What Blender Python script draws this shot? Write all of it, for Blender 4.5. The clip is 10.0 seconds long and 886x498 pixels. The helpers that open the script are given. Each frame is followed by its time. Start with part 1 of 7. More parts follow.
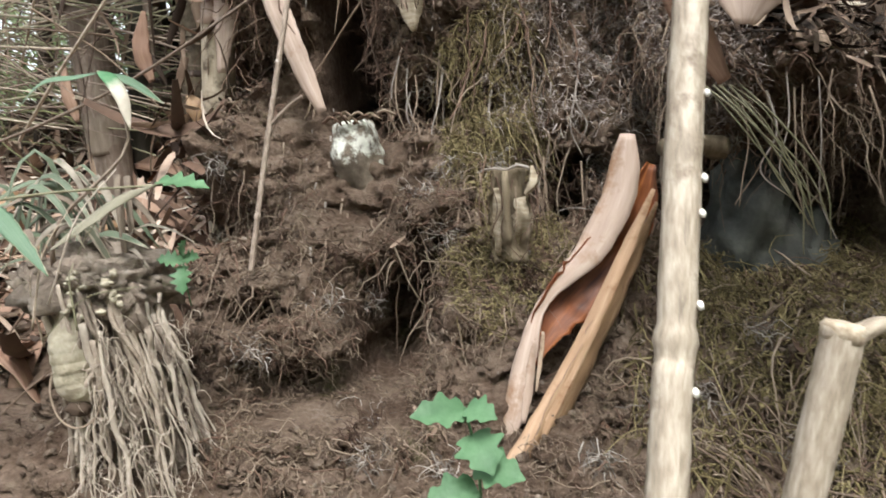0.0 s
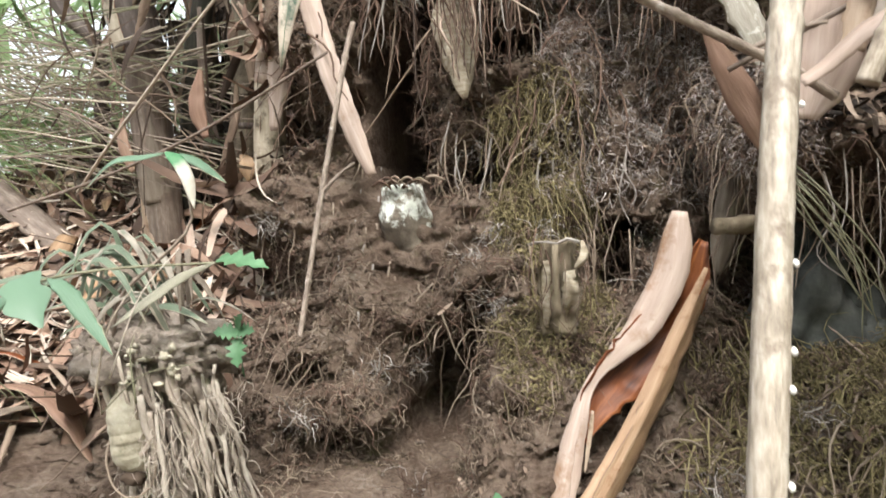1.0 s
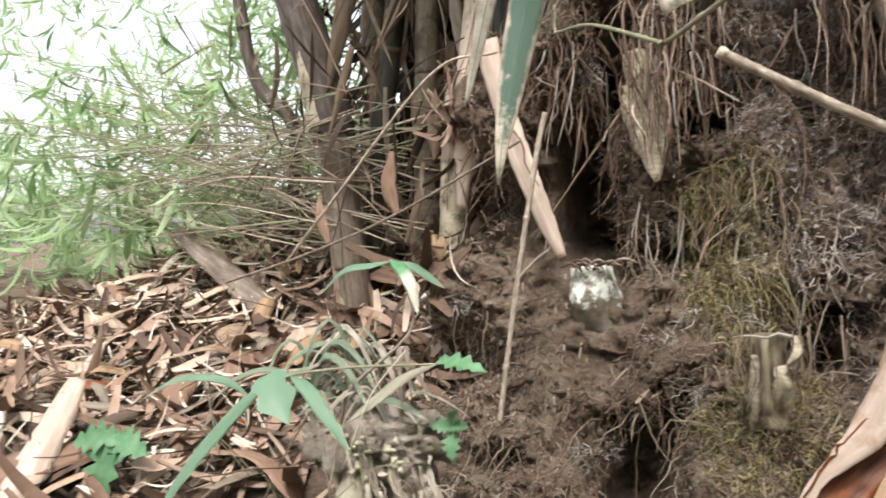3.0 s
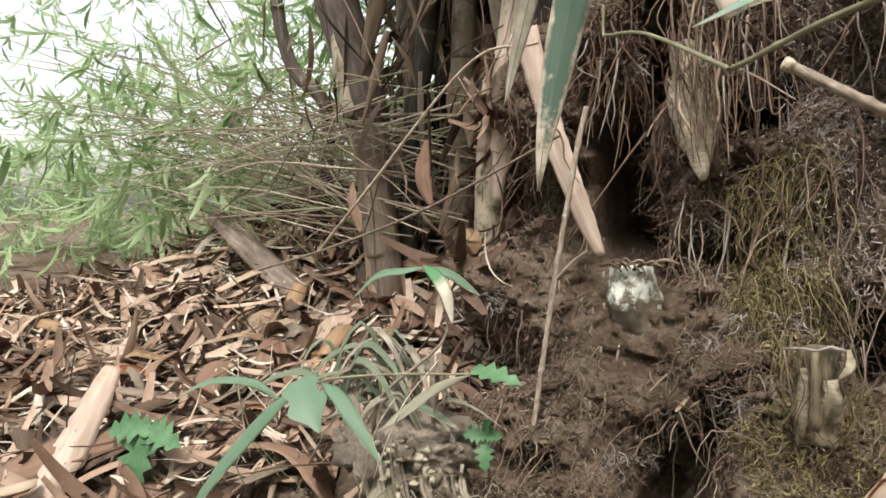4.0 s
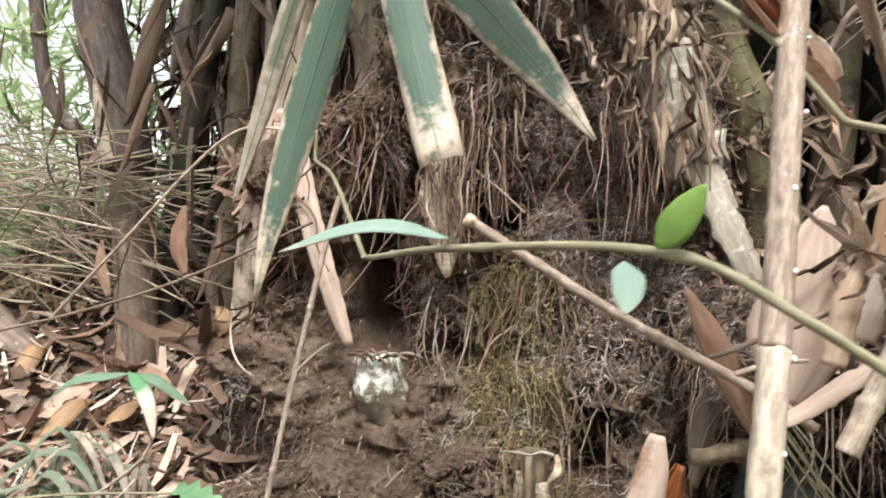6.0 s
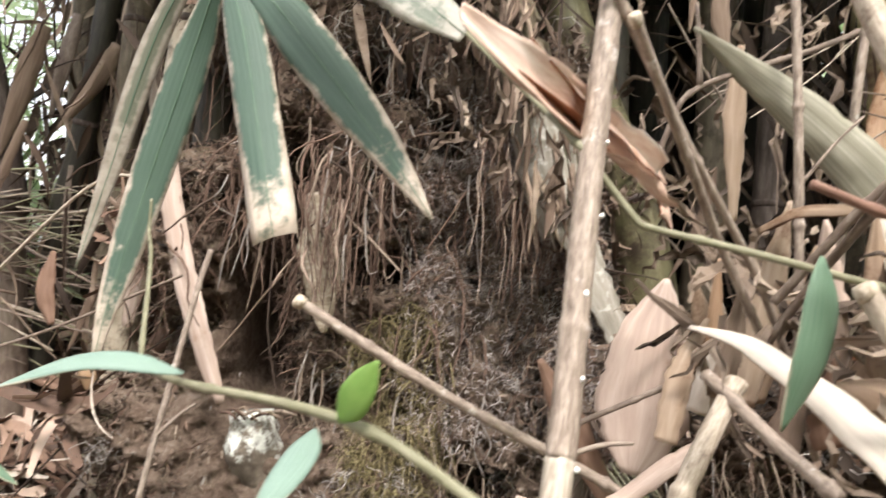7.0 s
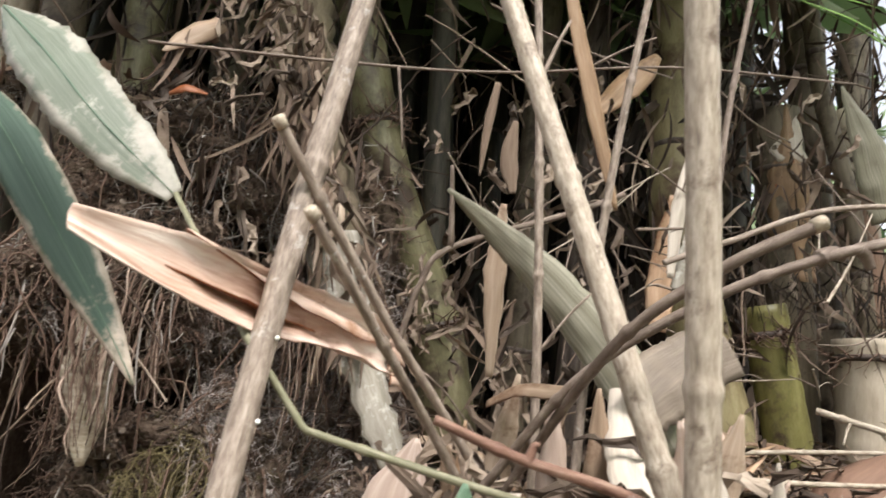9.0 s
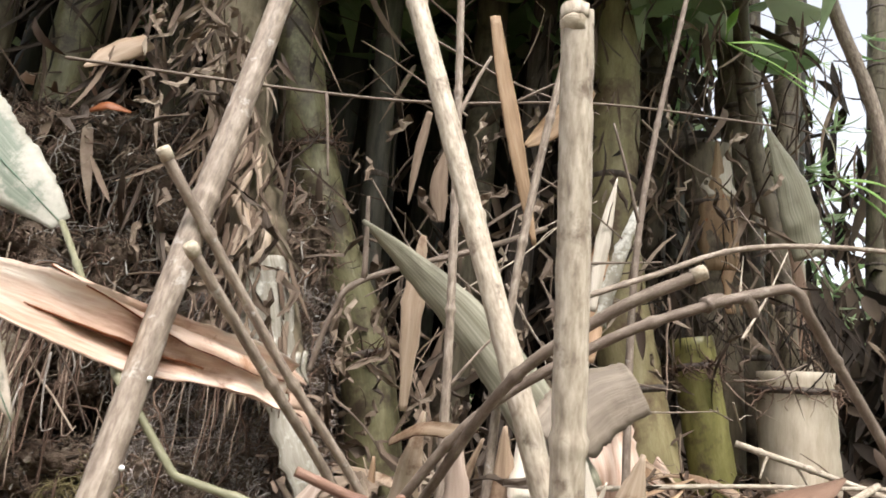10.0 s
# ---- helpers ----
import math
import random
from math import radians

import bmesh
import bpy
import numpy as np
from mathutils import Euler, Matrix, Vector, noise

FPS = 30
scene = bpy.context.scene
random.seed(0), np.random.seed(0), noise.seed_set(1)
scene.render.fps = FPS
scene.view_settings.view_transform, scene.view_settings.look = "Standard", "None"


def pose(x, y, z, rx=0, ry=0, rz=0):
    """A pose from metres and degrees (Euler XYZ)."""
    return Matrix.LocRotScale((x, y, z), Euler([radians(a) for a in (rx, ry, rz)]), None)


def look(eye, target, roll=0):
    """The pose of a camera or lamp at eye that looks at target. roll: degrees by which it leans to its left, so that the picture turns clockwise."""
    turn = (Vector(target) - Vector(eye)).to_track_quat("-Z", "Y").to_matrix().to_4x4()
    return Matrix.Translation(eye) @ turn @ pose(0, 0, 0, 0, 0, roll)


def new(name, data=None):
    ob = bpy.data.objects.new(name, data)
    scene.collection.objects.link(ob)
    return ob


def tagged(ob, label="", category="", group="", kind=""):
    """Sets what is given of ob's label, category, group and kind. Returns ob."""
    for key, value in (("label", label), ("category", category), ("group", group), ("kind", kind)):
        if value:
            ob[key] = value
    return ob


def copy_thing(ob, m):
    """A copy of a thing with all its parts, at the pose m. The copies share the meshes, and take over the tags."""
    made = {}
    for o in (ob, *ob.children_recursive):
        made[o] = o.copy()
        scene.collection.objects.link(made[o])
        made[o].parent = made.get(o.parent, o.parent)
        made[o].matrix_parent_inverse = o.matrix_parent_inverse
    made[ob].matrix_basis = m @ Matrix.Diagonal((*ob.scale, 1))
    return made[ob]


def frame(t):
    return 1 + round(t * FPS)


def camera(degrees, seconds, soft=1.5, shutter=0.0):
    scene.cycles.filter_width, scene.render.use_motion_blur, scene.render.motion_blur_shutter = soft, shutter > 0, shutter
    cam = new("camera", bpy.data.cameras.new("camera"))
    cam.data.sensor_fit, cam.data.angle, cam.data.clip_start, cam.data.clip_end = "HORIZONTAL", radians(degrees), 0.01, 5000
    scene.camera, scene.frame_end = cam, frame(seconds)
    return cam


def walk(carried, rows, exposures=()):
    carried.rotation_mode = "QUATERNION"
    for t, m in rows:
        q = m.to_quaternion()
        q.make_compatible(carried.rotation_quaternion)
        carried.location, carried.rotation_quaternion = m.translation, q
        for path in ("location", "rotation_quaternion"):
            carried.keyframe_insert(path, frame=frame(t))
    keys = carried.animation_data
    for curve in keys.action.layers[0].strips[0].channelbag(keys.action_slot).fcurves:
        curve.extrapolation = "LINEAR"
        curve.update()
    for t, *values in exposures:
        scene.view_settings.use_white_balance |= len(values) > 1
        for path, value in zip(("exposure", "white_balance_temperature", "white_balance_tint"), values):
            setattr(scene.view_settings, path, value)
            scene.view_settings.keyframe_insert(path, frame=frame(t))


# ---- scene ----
cam = camera(64.6, 10.0, soft=1.6, shutter=0.4)
PATH = [
    (0, (0.1169, -0.0005, 0.7700), (-0.0959, 1.9761, 0.5520), -0.81),
    (0.5, (0.1048, 0.0045, 0.8006), (-0.1750, 1.9761, 0.6144), -0.89),
    (1, (0.0896, -0.0036, 0.8376), (-0.2108, 1.9687, 0.6957), 0.20),
    (1.5, (0.0693, -0.0095, 0.8720), (-0.3053, 1.9534, 0.7886), -0.85),
    (2, (0.0557, -0.0124, 0.8936), (-0.3959, 1.9347, 0.8239), -1.41),
    (2.5, (0.039, -0.031, 0.921), (-0.535, 1.884, 0.871), -1.0),
    (3, (0.016, -0.052, 0.936), (-0.683, 1.821, 0.878), -0.7),
    (3.2, (0.007, -0.056, 0.939), (-0.735, 1.799, 0.862), -1.0),
    (4.3, (-0.002, -0.016, 0.993), (-0.784, 1.819, 0.857), 0.2),
    (4.5, (-0.003, -0.027, 1.003), (-0.711, 1.84, 0.898), 1.0),
    (5, (0.038, 0.017, 1.038), (-0.421, 1.962, 0.97), 2.5),
    (5.5, (0.065, 0.023, 1.052), (-0.286, 1.992, 1.014), 3.4),
    (7, (0.167, 0.044, 1.118), (0.106, 2.041, 1.207), 4.2),
    (7.5, (0.206, 0.05, 1.145), (0.264, 2.042, 1.31), 5.1),
    (8, (0.244, 0.057, 1.158), (0.38, 2.04, 1.379), 5.9),
    (8.5, (0.263, 0.06, 1.182), (0.468, 2.028, 1.476), 5.6),
    (9, (0.291, 0.057, 1.204), (0.567, 2.005, 1.564), 6.1),
    (9.5, (0.315, 0.051, 1.215), (0.664, 1.981, 1.61), 6.1),
    (10, (0.332, 0.053, 1.223), (0.726, 1.966, 1.653), 6.8),
]
walk(cam, [(t, look(eye, target, roll)) for t, eye, target, roll in PATH],
     exposures=[(0.0, 0.57, 6500, 10), (0.5, 0.65, 6500, 10), (1.0, 0.8, 6500, 10), (2.5, 0.86, 6500, 10), (3.0, 0.68, 6600, 10), (3.2, 0.58, 6650, 10), (4.5, 0.27, 6950, 9), (5.0, 0.55, 6750, 11),
                (5.5, 0.7, 6750, 12), (7.0, 0.84, 6700, 14), (7.5, 0.73, 6700, 15), (8.0, 0.4, 6700, 14), (8.5, 0.37, 6650, 13), (9.5, 0.57, 6600, 12), (10.0, 0.58, 6600, 12)])

# ---- sky and sun: bright overcast light under bamboo ----
world = bpy.data.worlds.new("sky")
scene.world = world
world.use_nodes = True
wn, wl = world.node_tree.nodes, world.node_tree.links
sky = wn.new("ShaderNodeTexSky")
sky.sky_type = "NISHITA"
sky.sun_disc = False
sky.sun_elevation, sky.sun_rotation = radians(58), radians(173)
sky.dust_density, sky.ozone_density = 3.0, 1.0
soften = wn.new("ShaderNodeHueSaturation")
soften.inputs["Saturation"].default_value = 0.32
wl.new(sky.outputs[0], soften.inputs["Color"])
wl.new(soften.outputs[0], wn["Background"].inputs["Color"])
wn["Background"].inputs["Strength"].default_value = 0.265

sun_data = bpy.data.lights.new("sun", "SUN")
sun_data.energy, sun_data.angle, sun_data.color = 2.65, radians(15), (0.99, 0.985, 0.98)
sun = new("sun", sun_data)
sun.matrix_world = look((0.5, -2.5, 7), (0, 1.2, 0.9))


# ---- materials ----
def ramp_node(nodes, stops):
    r = nodes.new("ShaderNodeValToRGB")
    el = r.color_ramp.elements
    while len(el) < len(stops):
        el.new(0.5)
    for e, (p, c) in zip(el, stops):
        e.position, e.color = p, (*c, 1)
    return r


def material(name, stops, scale=8.0, stretch=(1, 1, 1), coords="Object", rough=0.85, bump=0.3, bump_scale=60.0,
             island=0.0, per_object=0.0, fine=0.35, stain=None, stain_scale=5.0, stain_at=0.55, see=0.0, spec=0.3, dist=0.004, contrast=1.9, stain_z=None):
    """A surface: colour ramp over noise at two scales, an optional stain, bump, and light passing through thin leaves."""
    m = bpy.data.materials.new(name)
    m.use_nodes = True
    n, l = m.node_tree.nodes, m.node_tree.links
    b = n["Principled BSDF"]
    tc = n.new("ShaderNodeTexCoord")
    mp = n.new("ShaderNodeMapping")
    mp.inputs["Scale"].default_value = stretch
    l.new(tc.outputs[coords], mp.inputs["Vector"])
    big = n.new("ShaderNodeTexNoise")
    big.inputs["Scale"].default_value, big.inputs["Detail"].default_value = scale, 5
    small = n.new("ShaderNodeTexNoise")
    small.inputs["Scale"].default_value, small.inputs["Detail"].default_value = bump_scale, 6
    small.inputs["Roughness"].default_value = 0.65
    l.new(mp.outputs[0], big.inputs["Vector"])
    l.new(mp.outputs[0], small.inputs["Vector"])

    def maths(op, a, c):
        k = n.new("ShaderNodeMath")
        k.operation = op
        for i, v in enumerate((a, c)):
            if isinstance(v, (int, float)):
                k.inputs[i].default_value = v
            else:
                l.new(v, k.inputs[i])
        return k.outputs[0]

    val = maths("ADD", maths("MULTIPLY", big.outputs[0], 1.0 - fine), maths("MULTIPLY", small.outputs[0], fine))
    val = maths("ADD", maths("MULTIPLY", maths("SUBTRACT", val, 0.5), contrast), 0.5)
    if island:
        g = n.new("ShaderNodeNewGeometry")
        val = maths("ADD", maths("MULTIPLY", val, 1.0 - island), maths("MULTIPLY", g.outputs["Random Per Island"], island))
    if per_object:
        o = n.new("ShaderNodeObjectInfo")
        val = maths("ADD", maths("MULTIPLY", val, 1.0 - per_object), maths("MULTIPLY", o.outputs["Random"], per_object))
    col = ramp_node(n, stops)
    l.new(val, col.inputs[0])
    colour = col.outputs[0]
    if stain:
        st = n.new("ShaderNodeTexNoise")
        st.inputs["Scale"].default_value, st.inputs["Detail"].default_value = stain_scale, 6
        st.inputs["Roughness"].default_value = 0.7
        l.new(tc.outputs["Object"], st.inputs["Vector"])
        edge = n.new("ShaderNodeMapRange")
        edge.inputs["From Min"].default_value, edge.inputs["From Max"].default_value = stain_at, stain_at + 0.12
        height = st.outputs[0]
        if stain_z:
            sep = n.new("ShaderNodeSeparateXYZ")
            l.new(tc.outputs["Object"], sep.inputs[0])
            rise = n.new("ShaderNodeMapRange")
            rise.inputs["From Min"].default_value, rise.inputs["From Max"].default_value = stain_z
            rise.inputs["To Min"].default_value, rise.inputs["To Max"].default_value = -0.35, 0.08
            l.new(sep.outputs[2], rise.inputs["Value"])
            height = maths("ADD", height, rise.outputs[0])
        l.new(height, edge.inputs["Value"])
        mx = n.new("ShaderNodeMix")
        mx.data_type = "RGBA"
        l.new(edge.outputs[0], mx.inputs[0])
        l.new(colour, mx.inputs[6])
        mx.inputs[7].default_value = (*stain, 1)
        colour = mx.outputs[2]
    l.new(colour, b.inputs["Base Color"])
    b.inputs["Roughness"].default_value = rough
    b.inputs["Specular IOR Level"].default_value = spec
    if bump:
        bp = n.new("ShaderNodeBump")
        bp.inputs["Strength"].default_value, bp.inputs["Distance"].default_value = bump, dist
        l.new(small.outputs[0], bp.inputs["Height"])
        l.new(bp.outputs[0], b.inputs["Normal"])
    if see:
        tr = n.new("ShaderNodeBsdfTranslucent")
        l.new(colour, tr.inputs["Color"])
        mix = n.new("ShaderNodeMixShader")
        mix.inputs[0].default_value = see
        l.new(b.outputs[0], mix.inputs[1])
        l.new(tr.outputs[0], mix.inputs[2])
        l.new(mix.outputs[0], n["Material Output"].inputs["Surface"])
    return m


def leaf_material(name, green, dry, margin=0.72, tip=0.85, blotch=0.5):
    """A long leaf whose margins and tip have dried. UV: x along 0..1, y across -1..1."""
    m = material(name, [(0.25, green[0]), (0.75, green[1])], 3.0, (0.6, 9, 1), "UV", 0.48, 0.35, 9.0, see=0.22, spec=0.4, dist=0.001)
    n, l = m.node_tree.nodes, m.node_tree.links
    b = n["Principled BSDF"]
    old = b.inputs["Base Color"].links[0].from_socket
    uv = n.new("ShaderNodeTexCoord")
    sep = n.new("ShaderNodeSeparateXYZ")
    l.new(uv.outputs["UV"], sep.inputs[0])
    ab = n.new("ShaderNodeMath"); ab.operation = "ABSOLUTE"
    l.new(sep.outputs[1], ab.inputs[0])
    wob = n.new("ShaderNodeTexNoise")
    wob.inputs["Scale"].default_value, wob.inputs["Detail"].default_value = 38.0, 8
    wob.inputs["Roughness"].default_value = 0.68
    l.new(uv.outputs["Object"], wob.inputs["Vector"])
    wv = n.new("ShaderNodeMath"); wv.operation = "MULTIPLY_ADD"
    wv.inputs[1].default_value, wv.inputs[2].default_value = blotch, -blotch / 2
    l.new(wob.outputs[0], wv.inputs[0])
    masks = []
    grow = n.new("ShaderNodeMath"); grow.operation = "POWER"
    grow.inputs[1].default_value = 3.0
    l.new(sep.outputs[0], grow.inputs[0])
    wide = n.new("ShaderNodeMath"); wide.operation = "MULTIPLY_ADD"
    wide.inputs[1].default_value = 0.45
    l.new(grow.outputs[0], wide.inputs[0]); l.new(ab.outputs[0], wide.inputs[2])
    for sock, lim, soft in ((wide.outputs[0], margin, 0.08), (sep.outputs[0], tip, 0.06)):
        ad = n.new("ShaderNodeMath"); ad.operation = "ADD"
        l.new(sock, ad.inputs[0]); l.new(wv.outputs[0], ad.inputs[1])
        mr = n.new("ShaderNodeMapRange")
        mr.inputs["From Min"].default_value, mr.inputs["From Max"].default_value = lim, lim + soft * 2.5
        l.new(ad.outputs[0], mr.inputs["Value"])
        masks.append(mr.outputs[0])
    mxm = n.new("ShaderNodeMath"); mxm.operation = "MAXIMUM"
    l.new(masks[0], mxm.inputs[0]); l.new(masks[1], mxm.inputs[1])
    dcol = ramp_node(n, [(0.3, dry[0]), (0.7, dry[1])])
    l.new(wob.outputs[0], dcol.inputs[0])
    mx = n.new("ShaderNodeMix"); mx.data_type = "RGBA"
    l.new(mxm.outputs[0], mx.inputs[0]); l.new(old, mx.inputs[6]); l.new(dcol.outputs[0], mx.inputs[7])
    l.new(mx.outputs[2], b.inputs["Base Color"])
    for nd in n:
        if nd.bl_idname == "ShaderNodeBsdfTranslucent":
            l.new(mx.outputs[2], nd.inputs["Color"])
    return m


GRAIN = (1.3, 3.6, 1)
M_SOIL = material("soil", [(0.1, (0.03, 0.02, 0.015)), (0.38, (0.115, 0.079, 0.057)), (0.6, (0.214, 0.16, 0.121)), (0.9, (0.39, 0.34, 0.285))],
                  11, rough=0.95, bump=1.0, bump_scale=85, fine=0.5, stain=(0.125, 0.11, 0.058), stain_scale=7, stain_at=0.6, spec=0.1, dist=0.016, contrast=1.4)
M_CRUMB = material("soil crumbs", [(0.1, (0.04, 0.026, 0.019)), (0.6, (0.14, 0.105, 0.08)), (1.0, (0.33, 0.28, 0.23))], 40, bump_scale=160, island=0.5, rough=0.95, spec=0.1)
M_ROOT = material("root", [(0.1, (0.06, 0.042, 0.03)), (0.5, (0.215, 0.16, 0.117)), (0.9, (0.47, 0.39, 0.3))], 20, bump_scale=150, island=0.55, per_object=0.15, rough=0.85, contrast=1.4)
M_ROOTRED = material("reddish root", [(0.15, (0.03, 0.017, 0.011)), (0.5, (0.115, 0.071, 0.05)), (0.85, (0.26, 0.172, 0.128))], 20, bump_scale=150, island=0.4, per_object=0.35, rough=0.88, contrast=1.5)
M_ROOTGREY = material("grey root", [(0.1, (0.08, 0.068, 0.058)), (0.5, (0.27, 0.235, 0.205)), (0.9, (0.56, 0.52, 0.47))], 20, bump_scale=150, island=0.65, rough=0.88)
M_MOSS = material("moss", [(0.1, (0.05, 0.038, 0.018)), (0.5, (0.165, 0.132, 0.062)), (0.9, (0.37, 0.315, 0.165))], 25, island=0.6, rough=0.9, bump=0)
M_POLEPALE = material("bleached cane", [(0.15, (0.16, 0.13, 0.1)), (0.45, (0.34, 0.285, 0.22)), (0.85, (0.56, 0.5, 0.415))], 60, (0.7, 2.6, 1), "UV", 0.5, 0.4, 150,
                  stain=(0.2, 0.155, 0.115), stain_scale=34, stain_at=0.55, dist=0.0015, contrast=2.0, fine=0.35)
M_POLE = material("dry cane", [(0.15, (0.14, 0.104, 0.08)), (0.45, (0.39, 0.322, 0.245)), (0.85, (0.66, 0.58, 0.47))], 70, (0.7, 2.4, 1), "UV", 0.5, 0.45, 150,
                  stain=(0.17, 0.125, 0.09), stain_scale=38, stain_at=0.57, dist=0.0015, contrast=1.8, fine=0.45)
M_POLEGREY = material("grey cane", [(0.1, (0.105, 0.078, 0.06)), (0.45, (0.25, 0.195, 0.152)), (0.8, (0.45, 0.372, 0.302))], 66, (0.7, 2.6, 1), "UV", 0.55, 0.4, 150,
                      stain=(0.6, 0.55, 0.49), stain_scale=46, stain_at=0.6, dist=0.0015, contrast=2.1, fine=0.45)
M_POLEDARK = material("brown cane", [(0.1, (0.07, 0.05, 0.038)), (0.5, (0.18, 0.135, 0.104)), (0.9, (0.38, 0.315, 0.255))], 24, (2.2, 6, 1), "UV", 0.6, 0.35, 150, stain=(0.34, 0.3, 0.25), stain_scale=60, stain_at=0.62, dist=0.0015, contrast=1.5)
M_REDTWIG = material("reddish twig", [(0.1, (0.08, 0.04, 0.028)), (0.5, (0.23, 0.125, 0.088)), (0.9, (0.42, 0.29, 0.215))], 30, (0.8, 2.4, 1), "UV", 0.5, 0.5, 150, stain=(0.42, 0.34, 0.28), stain_scale=40, stain_at=0.6, dist=0.002, contrast=1.7)
M_STEM = material("green stem", [(0.1, (0.12, 0.115, 0.065)), (0.5, (0.205, 0.195, 0.12)), (0.9, (0.34, 0.315, 0.22))], 36, GRAIN, "UV", 0.5, 0.15, 120, dist=0.001)
M_CULM = material("grey green culm", [(0.1, (0.04, 0.033, 0.023)), (0.45, (0.115, 0.092, 0.062)), (0.8, (0.25, 0.205, 0.145))], 24, (0.5, 3, 1), "UV", 0.6, 0.3, 110,
                  stain=(0.05, 0.036, 0.025), stain_scale=9, stain_at=0.5, per_object=0.3, dist=0.001, contrast=1.3)
M_CULMGREEN = material("green culm", [(0.1, (0.05, 0.045, 0.018)), (0.5, (0.16, 0.145, 0.075)), (0.9, (0.34, 0.305, 0.19))], 14, (0.6, 3, 1), "UV", 0.42, 0.12, 110,
                       stain=(0.06, 0.042, 0.028), stain_scale=9, stain_at=0.49, dist=0.001, contrast=1.4)
M_CULMPALE = material("pale culm", [(0.1, (0.2, 0.16, 0.11)), (0.5, (0.38, 0.32, 0.235)), (0.9, (0.55, 0.48, 0.38))], 24, (0.5, 3, 1), "UV", 0.55, 0.2, 110,
                      stain=(0.12, 0.095, 0.065), stain_scale=16, stain_at=0.53, per_object=0.2, dist=0.001)
# brown-black holds the clump's shade; one slim culm is truly dark green
M_CULMDARKSHADE = material("dark culm", [(0.1, (0.014, 0.012, 0.009)), (0.5, (0.042, 0.037, 0.027)), (0.9, (0.11, 0.094, 0.07))], 24, (0.5, 3, 1), "UV", 0.55, 0.2, 110, per_object=0.3, dist=0.001)
M_CULMBROWN = material("brown stained culm", [(0.1, (0.035, 0.025, 0.02)), (0.5, (0.09, 0.068, 0.056)), (0.9, (0.2, 0.165, 0.14))], 24, (0.5, 3, 1), "UV", 0.7, 0.3, 110,
                       stain=(0.3, 0.28, 0.24), stain_scale=8, stain_at=0.62, dist=0.001)
M_SHEATH = material("dry sheath", [(0.1, (0.14, 0.085, 0.053)), (0.45, (0.33, 0.235, 0.16)), (0.85, (0.56, 0.45, 0.345))], 18, (0.35, 8, 1), "UV", 0.55, 0.4, 80,
                    stain=(0.15, 0.082, 0.045), stain_scale=17, stain_at=0.54, per_object=0.35, spec=0.35, dist=0.002, contrast=1.6)
M_SHEATHPINK = material("pinkish sheath", [(0.1, (0.27, 0.185, 0.135)), (0.5, (0.46, 0.352, 0.285)), (0.9, (0.68, 0.58, 0.5))], 14, (0.4, 6, 1), "UV", 0.5, 0.3, 80,
                        stain=(0.3, 0.18, 0.11), stain_scale=9, stain_at=0.56, spec=0.35, dist=0.002, contrast=1.3, fine=0.25)
M_ORANGE = material("orange sheath lining", [(0.15, (0.045, 0.012, 0.005)), (0.5, (0.19, 0.055, 0.015)), (0.85, (0.42, 0.15, 0.045))], 14, (0.5, 5, 1), "UV", 0.5, 0.4, 80, spec=0.4, dist=0.002, contrast=1.8, fine=0.25)
M_WHITESHEATH = material("bleached sheath", [(0.1, (0.36, 0.29, 0.22)), (0.5, (0.58, 0.51, 0.42)), (0.9, (0.76, 0.7, 0.61))], 26, (0.35, 9, 1), "UV", 0.5, 0.55, 90, spec=0.4, dist=0.0022, contrast=1.25)
M_FAN = material("grey green sheath", [(0.15, (0.125, 0.115, 0.078)), (0.5, (0.24, 0.225, 0.16)), (0.85, (0.46, 0.435, 0.36))], 30, (0.05, 12, 1), "UV", 0.5, 0.4, 60, stain=(0.18, 0.15, 0.11), stain_scale=14, stain_at=0.6, dist=0.0015, contrast=1.4)
M_BROWNLEAF = material("red brown sheath", [(0.1, (0.1, 0.053, 0.035)), (0.5, (0.21, 0.125, 0.085)), (0.9, (0.38, 0.26, 0.185))], 26, (0.4, 7, 1), "UV", 0.6, 0.55, 90, per_object=0.3, dist=0.0022, contrast=1.25)
M_LITTER = material("leaf litter", [(0.05, (0.035, 0.023, 0.016)), (0.42, (0.155, 0.092, 0.062)), (0.65, (0.315, 0.208, 0.148)), (0.86, (0.46, 0.352, 0.276)), (1.0, (0.66, 0.585, 0.51))],
                    30, island=0.75, bump_scale=90, rough=0.7, spec=0.3, dist=0.001)
M_LEAF = leaf_material("drying leaf", ((0.043, 0.085, 0.056), (0.1, 0.155, 0.112)), ((0.36, 0.28, 0.2), (0.62, 0.54, 0.44)), 0.84, 0.8, 0.85)
M_LEAFDRY = leaf_material("dried leaf", ((0.13, 0.145, 0.1), (0.22, 0.225, 0.165)), ((0.24, 0.2, 0.15), (0.5, 0.45, 0.37)), 0.45, 0.5, 0.9)
M_LEAFFRESH = leaf_material("fresh leaf", ((0.1, 0.19, 0.11), (0.19, 0.29, 0.195)), ((0.4, 0.38, 0.25), (0.6, 0.55, 0.42)), 0.98, 1.0, 0.6)
M_LEAFTEAL = leaf_material("pale leaf", ((0.19, 0.29, 0.225), (0.31, 0.42, 0.35)), ((0.4, 0.38, 0.28), (0.6, 0.56, 0.45)), 1.0, 1.02, 0.5)
M_LEAFWHITE = leaf_material("white tipped leaf", ((0.08, 0.22, 0.1), (0.12, 0.3, 0.14)), ((0.6, 0.55, 0.45), (0.8, 0.76, 0.66)), 1.3, 0.35, 0.2)
